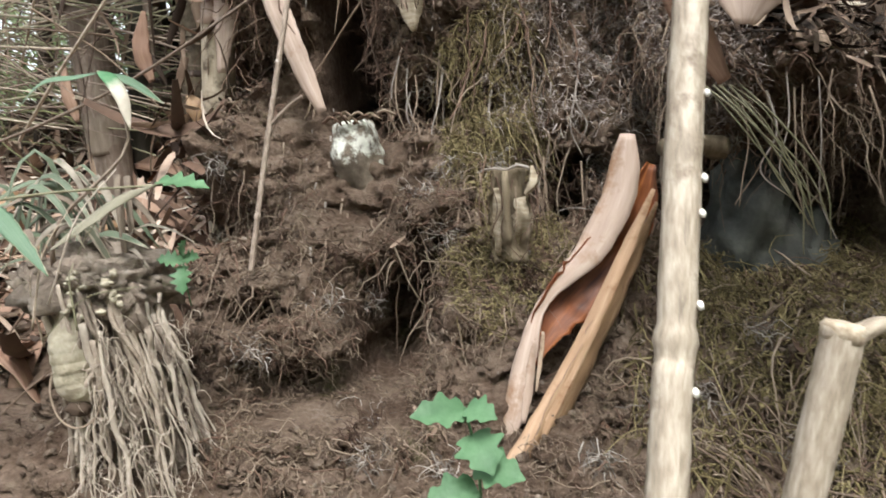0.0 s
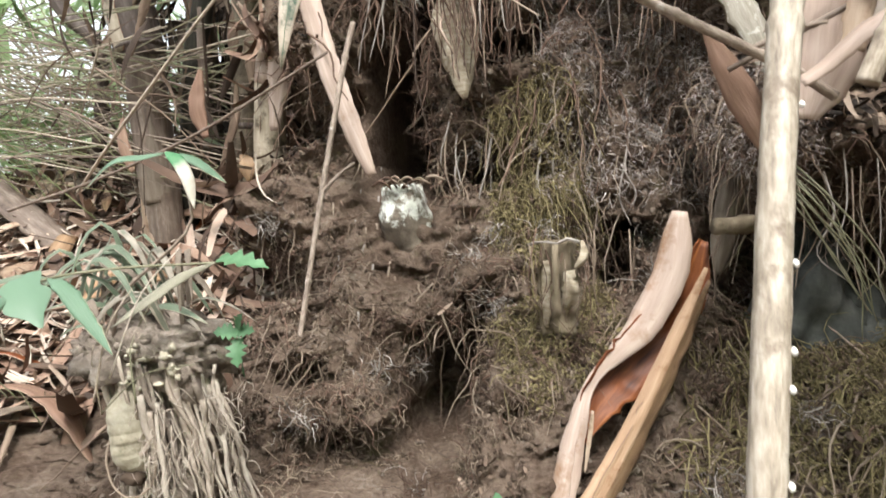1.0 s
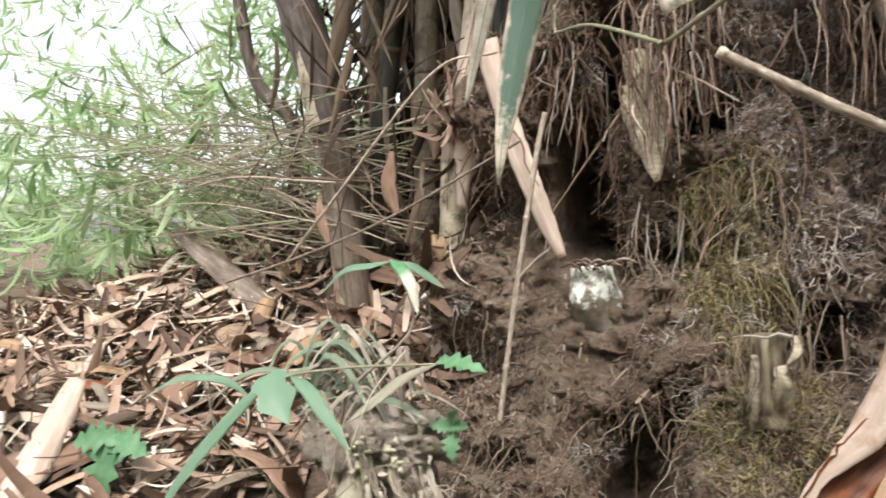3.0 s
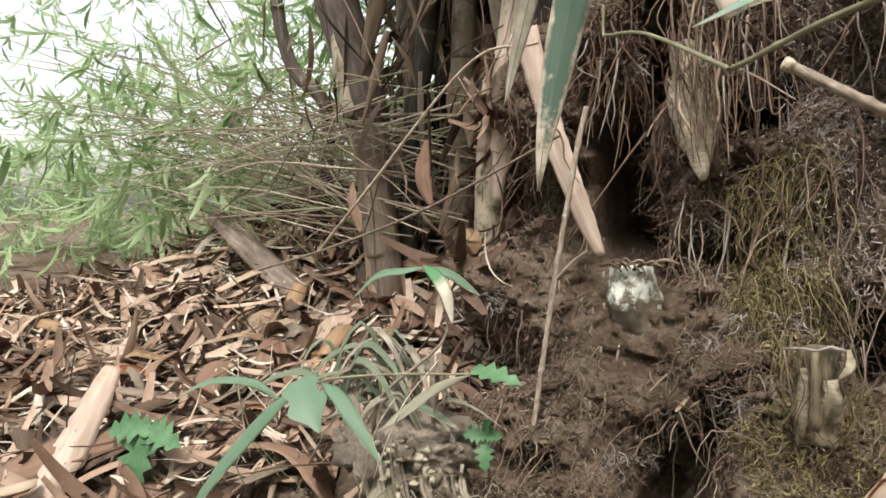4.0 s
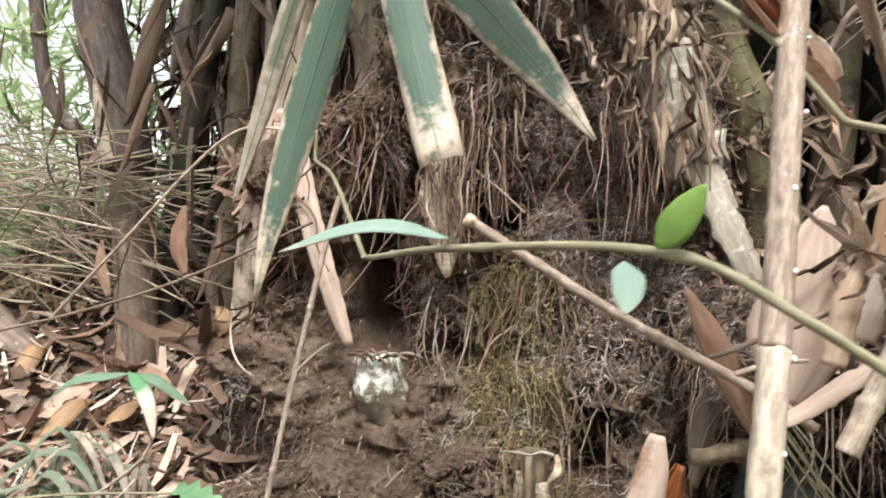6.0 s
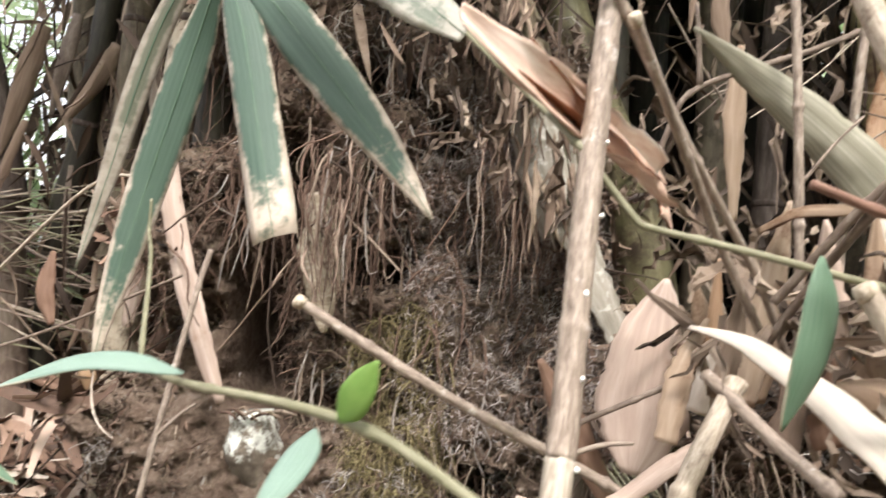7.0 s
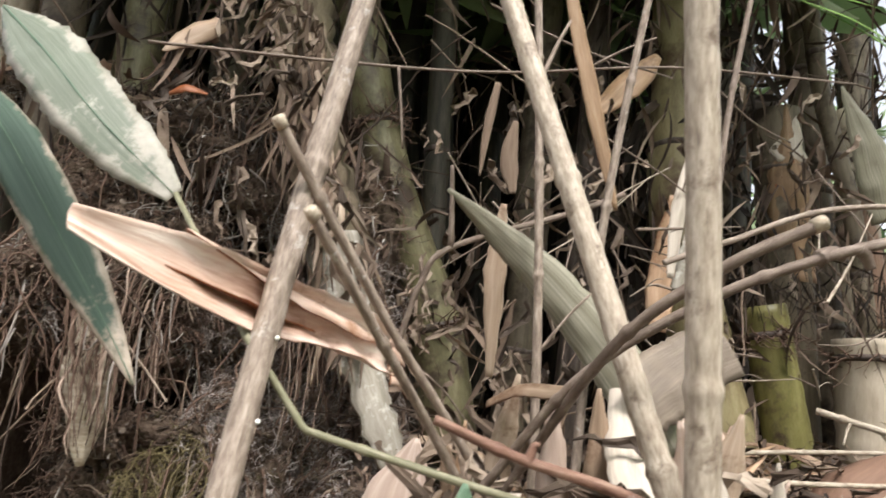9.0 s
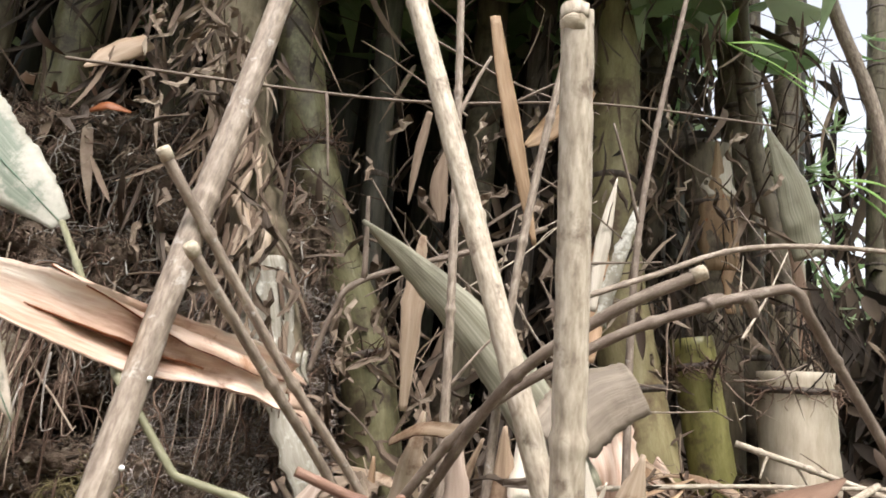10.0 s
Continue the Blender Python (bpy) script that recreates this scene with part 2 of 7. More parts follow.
M_HERB = material("herb leaf", [(0.2, (0.07, 0.165, 0.075)), (0.8, (0.165, 0.31, 0.165))], 25, bump_scale=120, rough=0.5, see=0.25, dist=0.001)
M_FOLIAGE = material("bamboo foliage", [(0.1, (0.15, 0.26, 0.1)), (0.5, (0.37, 0.51, 0.26)), (0.9, (0.62, 0.72, 0.48))], 3, island=0.7, bump=0, rough=0.45, see=0.5)
M_GRASSTEM = material("thin stems", [(0.1, (0.11, 0.12, 0.05)), (0.5, (0.24, 0.25, 0.12)), (0.9, (0.44, 0.44, 0.26))], 9, island=0.4, per_object=0.4, bump=0, rough=0.7)
M_LICHEN = material("lichened wood", [(0.2, (0.06, 0.047, 0.035)), (0.5, (0.16, 0.13, 0.098)), (0.8, (0.29, 0.25, 0.19))], 26, bump_scale=90, rough=0.9, bump=0.9, dist=0.006, contrast=1.5,
                    stain=(0.72, 0.74, 0.66), stain_scale=30, stain_at=0.5, stain_z=(0.1, 0.2))
M_STUMPWOOD = material("rotting wood", [(0.15, (0.06, 0.045, 0.03)), (0.5, (0.17, 0.135, 0.09)), (0.85, (0.33, 0.27, 0.19))], 14, (1, 1, 0.35), bump_scale=70, rough=0.9, bump=0.8, dist=0.006,
                       stain=(0.13, 0.13, 0.06), stain_scale=14, stain_at=0.58)
M_CREAM = material("cream wood", [(0.1, (0.17, 0.125, 0.08)), (0.5, (0.44, 0.37, 0.27)), (0.9, (0.7, 0.64, 0.52))], 45, (1, 1, 3), bump_scale=80, rough=0.85, bump=0.6,
                   stain=(0.1, 0.07, 0.045), stain_scale=22, stain_at=0.6)
M_MUSHROOM = material("white mushroom", [(0.2, (0.7, 0.68, 0.62)), (0.8, (0.85, 0.84, 0.8))], 60, bump=0.1, rough=0.6)
M_OLDCULM = material("lichened old culm", [(0.1, (0.11, 0.094, 0.07)), (0.45, (0.31, 0.28, 0.225)), (0.85, (0.56, 0.52, 0.45))], 22, (0.5, 4, 1), "UV", 0.8, 0.5, 100,
                     stain=(0.74, 0.72, 0.65), stain_scale=26, stain_at=0.54, dist=0.002, contrast=1.3)
# near-black stands in for shade inside the clump; frayed rims are truly dark
M_SHADELEAF = material("shade-darkened thatch", [(0.05, (0.009, 0.006, 0.004)), (0.5, (0.028, 0.019, 0.013)), (0.95, (0.095, 0.066, 0.046))], 20, island=0.7, bump=0, rough=0.85)
M_SHRED = material("weathered shreds", [(0.05, (0.025, 0.016, 0.011)), (0.45, (0.09, 0.06, 0.042)), (0.75, (0.21, 0.15, 0.108)), (1.0, (0.46, 0.37, 0.29))], 30, island=0.75, bump_scale=90, rough=0.8)
M_LUMP = material("crusty soil", [(0.1, (0.11, 0.088, 0.068)), (0.5, (0.28, 0.235, 0.19)), (0.9, (0.5, 0.44, 0.37))], 1.6, bump_scale=6, per_object=0.4, rough=0.95, bump=0.4, dist=0.003)
M_OLDSHEATH = material("decayed sheath", [(0.05, (0.05, 0.033, 0.023)), (0.4, (0.14, 0.095, 0.066)), (0.7, (0.25, 0.185, 0.135)), (1.0, (0.44, 0.36, 0.28))], 26, (0.4, 7, 1), "UV", 0.85, 0.5, 90, per_object=0.6, dist=0.002)
M_WITHER = leaf_material("withered leaf", ((0.16, 0.19, 0.14), (0.3, 0.33, 0.26)), ((0.26, 0.245, 0.19), (0.58, 0.55, 0.47)), 0.7, 0.75, 1.6)
M_ROOTTAN = material("tan root", [(0.1, (0.11, 0.075, 0.055)), (0.5, (0.31, 0.225, 0.17)), (0.9, (0.54, 0.43, 0.345))], 20, bump_scale=150, per_object=0.4, rough=0.8, contrast=1.5)
M_CULMTAN = material("tan lower culm", [(0.1, (0.075, 0.055, 0.043)), (0.5, (0.175, 0.132, 0.103)), (0.9, (0.36, 0.3, 0.245))], 20, (0.5, 3, 1), "UV", 0.6, 0.3, 110, stain=(0.13, 0.095, 0.07), stain_scale=9, stain_at=0.52, dist=0.001)
M_DARKROCK = material("damp grey stone", [(0.1, (0.035, 0.038, 0.034)), (0.5, (0.095, 0.1, 0.09)), (0.9, (0.2, 0.2, 0.18))], 12, bump_scale=70, rough=0.6, bump=0.6, dist=0.005)
M_GREYLEAF = leaf_material("dusty green leaf", ((0.11, 0.15, 0.095), (0.21, 0.26, 0.175)), ((0.3, 0.27, 0.2), (0.52, 0.48, 0.38)), 0.9, 0.85, 0.8)
M_MIDRIB = material("leaf midrib", [(0.2, (0.06, 0.12, 0.075)), (0.8, (0.13, 0.2, 0.13))], 40, rough=0.5, bump=0.1)
M_CUTEND = material("cut cane end", [(0.2, (0.3, 0.23, 0.16)), (0.8, (0.62, 0.54, 0.42))], 160, bump_scale=500, rough=0.8, bump=0.5, dist=0.001)
M_CULMCREAM = material("cream culm", [(0.1, (0.32, 0.25, 0.175)), (0.5, (0.52, 0.44, 0.335)), (0.9, (0.7, 0.63, 0.52))], 20, (0.6, 3, 1), "UV", 0.5, 0.25, 100, stain=(0.24, 0.18, 0.12), stain_scale=10, stain_at=0.62, dist=0.001, contrast=1.3)
M_DUST = material("dusty soil", [(0.15, (0.11, 0.086, 0.067)), (0.5, (0.29, 0.238, 0.192)), (0.85, (0.52, 0.46, 0.395))], 26, bump_scale=120, rough=0.95, bump=1.0, dist=0.008, contrast=1.5, fine=0.5, spec=0.1,
                  stain=(0.15, 0.145, 0.085), stain_scale=16, stain_at=0.6)
M_DUSTROOT = material("dusty root", [(0.15, (0.24, 0.19, 0.148)), (0.5, (0.48, 0.41, 0.335)), (0.85, (0.68, 0.62, 0.53))], 40, bump_scale=160, rough=0.9, bump=0.6, dist=0.002, per_object=0.4, contrast=1.5)
M_EGG = material("cream growth", [(0.15, (0.22, 0.19, 0.13)), (0.5, (0.4, 0.36, 0.27)), (0.85, (0.6, 0.56, 0.46))], 34, bump_scale=120, rough=0.8, bump=0.6, dist=0.003, contrast=1.6,
                 stain=(0.15, 0.14, 0.085), stain_scale=22, stain_at=0.54)
M_SCRAP = material("curled scrap", [(0.1, (0.04, 0.028, 0.02)), (0.4, (0.12, 0.085, 0.06)), (0.65, (0.22, 0.165, 0.12)), (0.95, (0.44, 0.36, 0.28))], 22, (0.4, 6, 1), "UV", 0.65, 0.4, 80, per_object=0.7, dist=0.002, contrast=1.3)
M_TANSIDE = material("brown sheath side", [(0.1, (0.12, 0.07, 0.04)), (0.5, (0.29, 0.185, 0.105)), (0.9, (0.48, 0.35, 0.23))], 14, (0.4, 6, 1), "UV", 0.55, 0.4, 80, stain=(0.12, 0.07, 0.04), stain_scale=14, stain_at=0.56, dist=0.002, contrast=1.5)
M_SHEATHTAN = material("orange tan sheath", [(0.1, (0.22, 0.125, 0.07)), (0.5, (0.42, 0.27, 0.165)), (0.9, (0.6, 0.45, 0.32))], 14, (0.4, 6, 1), "UV", 0.5, 0.35, 80, stain=(0.24, 0.12, 0.06), stain_scale=12, stain_at=0.54, dist=0.002, contrast=1.5)
M_OPENSHEATH = material("pink curled sheath", [(0.15, (0.32, 0.155, 0.09)), (0.45, (0.64, 0.45, 0.345)), (0.85, (0.86, 0.75, 0.65))], 14, (0.4, 6, 1), "UV", 0.45, 0.35, 80, stain=(0.36, 0.18, 0.095), stain_scale=16, stain_at=0.55, dist=0.002, contrast=1.7)
M_CULMSTOUT = material("mottled yellow culm", [(0.1, (0.1, 0.075, 0.04)), (0.5, (0.26, 0.215, 0.11)), (0.9, (0.42, 0.37, 0.22))], 12, (0.7, 3, 1), "UV", 0.5, 0.2, 110, stain=(0.13, 0.08, 0.048), stain_scale=7, stain_at=0.5, dist=0.001, contrast=1.5)
M_CULMOLIVE = material("olive culm", [(0.1, (0.045, 0.042, 0.015)), (0.5, (0.165, 0.15, 0.05)), (0.9, (0.3, 0.27, 0.115))], 14, (0.6, 3, 1), "UV", 0.42, 0.12, 110, stain=(0.07, 0.05, 0.03), stain_scale=11, stain_at=0.55, dist=0.001, contrast=1.4)
M_CRUST = material("grey crust", [(0.1, (0.11, 0.088, 0.074)), (0.5, (0.33, 0.28, 0.25)), (0.9, (0.6, 0.54, 0.5))], 20, bump_scale=150, island=0.65, rough=0.9)
M_WEATHER = material("weathered sheath", [(0.15, (0.09, 0.07, 0.052)), (0.5, (0.19, 0.152, 0.115)), (0.85, (0.33, 0.275, 0.215))], 16, (0.4, 6, 1), "UV", 0.6, 0.4, 80, stain=(0.13, 0.095, 0.07), stain_scale=18, stain_at=0.6, dist=0.002, contrast=1.4)
M_LIME = material("young bamboo leaf", [(0.2, (0.17, 0.33, 0.07)), (0.8, (0.33, 0.5, 0.14))], 25, bump_scale=120, rough=0.45, see=0.4, dist=0.001)
M_OPENINSIDE = material("streaked pink sheath", [(0.2, (0.26, 0.12, 0.068)), (0.46, (0.62, 0.43, 0.33)), (0.72, (0.86, 0.75, 0.65))], 9, (0.5, 5, 1), "UV", 0.45, 0.3, 80, stain=(0.3, 0.15, 0.085), stain_scale=15, stain_at=0.55, dist=0.0015, contrast=2.3, fine=0.2)


# ---- mesh builders ----
rng = random.Random(11)
nrng = np.random.default_rng(11)


def mesh_object(name, verts, faces, mats, uvs=None, indices=None, smooth=True, parent=None, at=None):
    """One mesh object. at: the world point that becomes its origin."""
    verts = np.asarray(verts, float).reshape(-1, 3)
    at = np.zeros(3) if at is None else np.asarray(at, float)
    me = bpy.data.meshes.new(name)
    me.from_pydata((verts - at).tolist(), [], faces)
    for m in mats:
        me.materials.append(m)
    if uvs is not None:
        layer = me.uv_layers.new(name="UVMap")
        layer.data.foreach_set("uv", np.asarray(uvs, float).ravel())
    if indices is not None:
        me.polygons.foreach_set("material_index", indices)
    if smooth:
        me.polygons.foreach_set("use_smooth", np.ones(len(me.polygons), bool))
    ob = new(name, me)
    ob.location = at
    if parent is not None:
        ob.parent = parent
        root = parent.matrix_basis if parent.parent is None else parent.parent.matrix_basis @ parent.matrix_parent_inverse @ parent.matrix_basis
        ob.matrix_parent_inverse = root.inverted()
    return ob


def holder(name, at):
    ob = new(name)
    ob.empty_display_size = 0.02
    ob.location = at
    return ob


def spline(points, n):
    """n points of a smooth curve through the given ones, spaced evenly by length."""
    p = np.asarray(points, float)
    if len(p) == 2:
        return p[0] + (p[1] - p[0]) * np.linspace(0, 1, n)[:, None]
    q = np.vstack([2 * p[0] - p[1], p, 2 * p[-1] - p[-2]])
    out = []
    for i in range(len(p) - 1):
        a, b, c, d = q[i:i + 4]
        t = np.linspace(0, 1, 24, endpoint=False)[:, None]
        out.append(0.5 * (2 * b + (c - a) * t + (2 * a - 5 * b + 4 * c - d) * t ** 2 + (3 * b - a - 3 * c + d) * t ** 3))
    out = np.vstack(out + [p[-1:]])
    s = np.concatenate([[0], np.cumsum(np.linalg.norm(np.diff(out, axis=0), axis=1))])
    u = np.linspace(0, s[-1], n)
    return np.stack([np.interp(u, s, out[:, k]) for k in range(3)], 1)


def skin(rings, caps=True):
    """Faces and UVs over closed rings (m, k, 3); u runs along in metres, v round in metres."""
    m, k, _ = rings.shape
    along = np.concatenate([[0], np.cumsum(np.linalg.norm(np.diff(rings.mean(1), axis=0), axis=1))])
    size = np.linalg.norm(np.diff(rings, axis=1), axis=2).sum(1).mean() / max(k - 1, 1)
    faces, uvs = [], []
    for i in range(m - 1):
        for j in range(k):
            j2 = (j + 1) % k
            faces.append((i * k + j, i * k + j2, (i + 1) * k + j2, (i + 1) * k + j))
            uvs += [(along[i], j * size), (along[i], (j + 1) * size), (along[i + 1], (j + 1) * size), (along[i + 1], j * size)]
    if caps:
        faces += [tuple(range(k - 1, -1, -1)), tuple((m - 1) * k + j for j in range(k))]
        uvs += [(0.3 * math.cos(j), 0.3 * math.sin(j)) for j in range(k)] * 2
    return rings.reshape(-1, 3), faces, uvs


def frames_along(c, facing):
    t = np.gradient(c, axis=0)
    t /= np.linalg.norm(t, axis=1)[:, None] + 1e-12
    f = np.broadcast_to(np.asarray(facing, float), c.shape)
    nrm = f - (f * t).sum(1)[:, None] * t
    nrm /= np.linalg.norm(nrm, axis=1)[:, None] + 1e-9
    return t, nrm, np.cross(t, nrm)


def tube_rings(c, radii, k=10, wob=0.0, seed=0.0, freq=40.0):
    t, a, b = frames_along(c, (0.31, -0.9, 0.23))
    ang = np.linspace(0, 2 * np.pi, k, endpoint=False)
    r = np.broadcast_to(np.asarray(radii, float), (len(c),))[:, None] * np.ones((1, k))
    if wob:
        for i in range(len(c)):
            for j in range(k):
                v = Vector(c[i] * freq) + Vector((math.cos(ang[j]), math.sin(ang[j]), seed))
                r[i, j] *= 1 + wob * noise.noise(v) + wob * 0.5 * noise.noise(v * 2.7)
    return c[:, None] + r[..., None] * (np.cos(ang)[None, :, None] * a[:, None] + np.sin(ang)[None, :, None] * b[:, None])


def tube(name, points, r0, r1, mat, parent=None, n=None, k=10, wob=0.06, nodes=0.0, first=0.3, ends=None, label=""):
    """A stem along a smooth curve. nodes: metres between its swollen joints."""
    p = np.asarray(points, float)
    length = np.linalg.norm(np.diff(p, axis=0), axis=1).sum()
    n = n or int(min(240, max(8, length / (0.0028 if nodes else 0.02))))
    c = spline(p, n)
    s = np.linspace(0, 1, n)
    rad = r0 + (r1 - r0) * s
    if nodes:
        at = first * nodes
        while at < length:
            d = (s * length - at) / max(0.0035, r0 * 0.3)
            rad = rad * (1 + (0.16 if r0 > 0.007 else 0.32) * np.exp(-d ** 2) - 0.06 * np.exp(-(d - 2.4) ** 2))
            at += nodes
    if ends:
        rad[0] *= ends[0]
        rad[-1] *= ends[1]
    v, f, u = skin(tube_rings(c, rad, k, wob, len(name), 70.0))
    ob = mesh_object(name, v, f, [mat], u, parent=parent, at=c[0])
    return tagged(ob, label) if label else ob


def shell(name, points, widths, arc, facing, mats, parent=None, n=26, k=9, thick=0.0012, ragged=0.05, fold=0.0, unit=False, label="", twist=0.0, crumple=0.10):
    """A thin curved blade or sheath: widths and arc (degrees) are spread along the length; facing is its bulging side; mats are (outside, inside)."""
    c = spline(points, n)
    t, nrm, b = frames_along(c, facing)
    s = np.linspace(0, 1, n)
    w = np.interp(s, np.linspace(0, 1, len(widths)), widths)
    arcs = np.radians(np.interp(s, np.linspace(0, 1, len(arc)), arc)) if isinstance(arc, (list, tuple)) else np.full(n, math.radians(arc))
    seed = rng.random() * 50
    rings = []
    for i in range(n):
        a = max(arcs[i], 0.02)
        radius = w[i] / (2 * math.sin(min(a, math.pi) / 2))
        th = np.linspace(-a / 2, a / 2, k)
        if ragged:
            th = th * (1 + ragged * noise.noise(Vector((i * 0.45, seed, 0))) + 0 * th)
        tw = twist * (s[i] - 0.3)
        nn, bb = nrm[i] * math.cos(tw) + b[i] * math.sin(tw), b[i] * math.cos(tw) - nrm[i] * math.sin(tw)
        side, up = radius * np.sin(th), radius * np.cos(th) - radius
        up = up - fold * np.abs(side) * 0.5
        jag = ragged * w[i] * 0.3 * noise.noise(Vector((seed, i * 0.22, 3)))
        e0, e1 = (ragged * 1.2 * noise.noise(Vector((seed, i * 0.9, q))) + ragged * 0.8 * noise.noise(Vector((seed, i * 2.3, q))) for q in (11, 17))
        side = side * (1 + np.linspace(e0, e1, k) * np.abs(np.linspace(-1, 1, k)))
        up = up + np.array([crumple * w[i] * noise.noise(Vector((seed + c[i][0] * 30, c[i][2] * 30 + c[i][1] * 30, q * 1.6))) for q in np.linspace(-1, 1, k)])
        outer = c[i] + side[:, None] * bb + (up + jag)[:, None] * nn
        inner = c[i] + side[::-1, None] * bb * 0.985 + (up[::-1] + jag - thick)[:, None] * nn
        rings.append(np.vstack([outer, inner]))
    rings = np.array(rings)
    v, f, u = skin(rings)
    kk = 2 * k
    idx = [0 if (j < k - 1) else 1 for _ in range(n - 1) for j in range(kk)] + [1, 1]
    if unit:
        u = []
        for i in range(n - 1):
            for j in range(kk):
                q = [(i, j), (i, j + 1), (i + 1, j + 1), (i + 1, j)]
                for a, d in q:
                    d = d % kk
                    across = d if d < k else kk - 1 - d
                    u.append((a / (n - 1), across / (k - 1) * 2 - 1))
        u += [(0, 0)] * kk + [(1, 0)] * kk
    ob = mesh_object(name, v, f, list(mats), u, idx, parent=parent, at=c[0])
    return tagged(ob, label) if label else ob


LANCE = (0.12, 0.55, 0.85, 0.98, 1.0, 0.97, 0.9, 0.78, 0.6, 0.36, 0.06)
CUT = (0.12, 0.55, 0.85, 0.98, 1.0, 1.0, 1.0, 1.0, 1.0, 0.98, 0.9)


def leaf(points, width, facing, mat, parent=None, shape=LANCE, name="leaf", n=22, arc=35, label="", ragged=0.03, twist=0.0, rib=False):
    ob = shell(name, points, [width * x for x in shape], arc, facing, (mat, mat), parent, n, 7, 0.0006, ragged, 0.12, True, label, twist, 0.03)
    if rib:
        c = spline(points, 24)
        _, nn, _ = frames_along(c, facing)
        v, f, u = skin(tube_rings(c + nn * 0.0002, np.linspace(0.0011, 0.0004, 24), 6))
        mesh_object("midrib", v, f, [M_MIDRIB], u, parent=ob, at=c[0])
    return ob


def many_tubes(name, centres, radii, k, mat, parent=None):
    """One mesh of many thin strands: centres (m, n, 3), radii (m, n)."""
    m, n, _ = centres.shape
    t = np.gradient(centres, axis=1)
    t /= np.linalg.norm(t, axis=2)[..., None] + 1e-9
    ref = np.array([0.37, -0.83, 0.41])
    a = np.cross(t, ref)
    a /= np.linalg.norm(a, axis=2)[..., None] + 1e-9
    b = np.cross(t, a)
    ang = np.linspace(0, 2 * np.pi, k, endpoint=False)
    v = centres[:, :, None] + radii[..., None, None] * (np.cos(ang)[:, None] * a[:, :, None] + np.sin(ang)[:, None] * b[:, :, None])
    idx = np.arange(m * n * k).reshape(m, n, k)
    nx = np.roll(idx, -1, axis=2)
    f = np.stack([idx[:, :-1], nx[:, :-1], nx[:, 1:], idx[:, 1:]], -1).reshape(-1, 4)
    return mesh_object(name, v.reshape(-1, 3), f.tolist(), [mat], parent=parent)


def many_blades(name, base, along, across, width, curl, mat, n=7, lift=None, parent=None, ends=(0.15, 0.04)):
    """One mesh of many curved leaves: base, along (with length), across (unit); curl bends them towards lift."""
    m = len(base)
    s = np.linspace(0, 1, n)
    prof = np.interp(s, [0, 0.15, 0.4, 0.75, 1], [ends[0], max(0.75, ends[0]), 1, max(0.7, ends[1]), ends[1]])
    nrm = np.cross(along, across)
    nrm /= np.linalg.norm(nrm, axis=1)[:, None] + 1e-9
    mid = base[:, None] + along[:, None] * s[None, :, None] + nrm[:, None] * (curl[:, None] * (s - 0.4)[None] ** 2 * np.linalg.norm(along, axis=1)[:, None])[..., None]
    wv = across[:, None] * (width[:, None] * prof[None])[..., None] * 0.5
    dip = nrm[:, None] * (width[:, None] * prof[None] * 0.22)[..., None]
    v = np.stack([mid - wv + dip, mid, mid + wv + dip], 2)
    idx = np.arange(m * n * 3).reshape(m, n, 3)
    f = np.concatenate([np.stack([idx[:, :-1, j], idx[:, :-1, j + 1], idx[:, 1:, j + 1], idx[:, 1:, j]], -1).reshape(-1, 4) for j in (0, 1)])
    return mesh_object(name, v.reshape(-1, 3), f.tolist(), [mat], parent=parent)


# ---- the ground: an eroded bank, a litter slope beside it and a ledge ----
CENTRE = [(-6, 0.05), (0, 0.10), (0.4, 0.16), (0.72, 0.29), (0.93, 0.42), (1.04, 0.53), (1.12, 0.64), (1.22, 0.76), (1.27, 0.90), (1.27, 1.06), (1.34, 1.2), (1.29, 1.42), (1.42, 1.68), (2.2, 1.78), (9, 2.2), (60, 4)]
SLOPE = [(-6, 0.05), (0, 0.15), (0.4, 0.24), (0.7, 0.36), (0.95, 0.43), (1.15, 0.49), (1.35, 0.54), (1.55, 0.60), (1.75, 0.68), (1.95, 0.77), (2.15, 0.88), (2.4, 0.99), (2.8, 1.05), (3.6, 1.06), (9, 0.7), (60, 0.3)]
CAVE = [(-6, 0.05), (0, 0.10), (0.4, 0.16), (0.68, 0.28), (0.9, 0.42), (1.0, 0.52), (1.12, 0.58), (1.36, 0.64), (1.40, 0.76), (1.12, 0.86), (1.06, 0.93), (1.2, 0.98), (1.5, 1.03), (2.2, 1.1), (9, 1.3), (60, 3)]
LEDGE = [(-6, 0.05), (0, 0.10), (0.2, 0.2), (0.3, 0.45), (0.34, 0.7), (0.38, 0.9), (0.44, 1.0), (0.6, 1.02), (0.8, 1.03), (0.95, 1.04), (1.1, 1.05), (1.3, 1.06), (1.5, 1.07), (2.2, 1.12), (9, 1.3), (60, 3)]
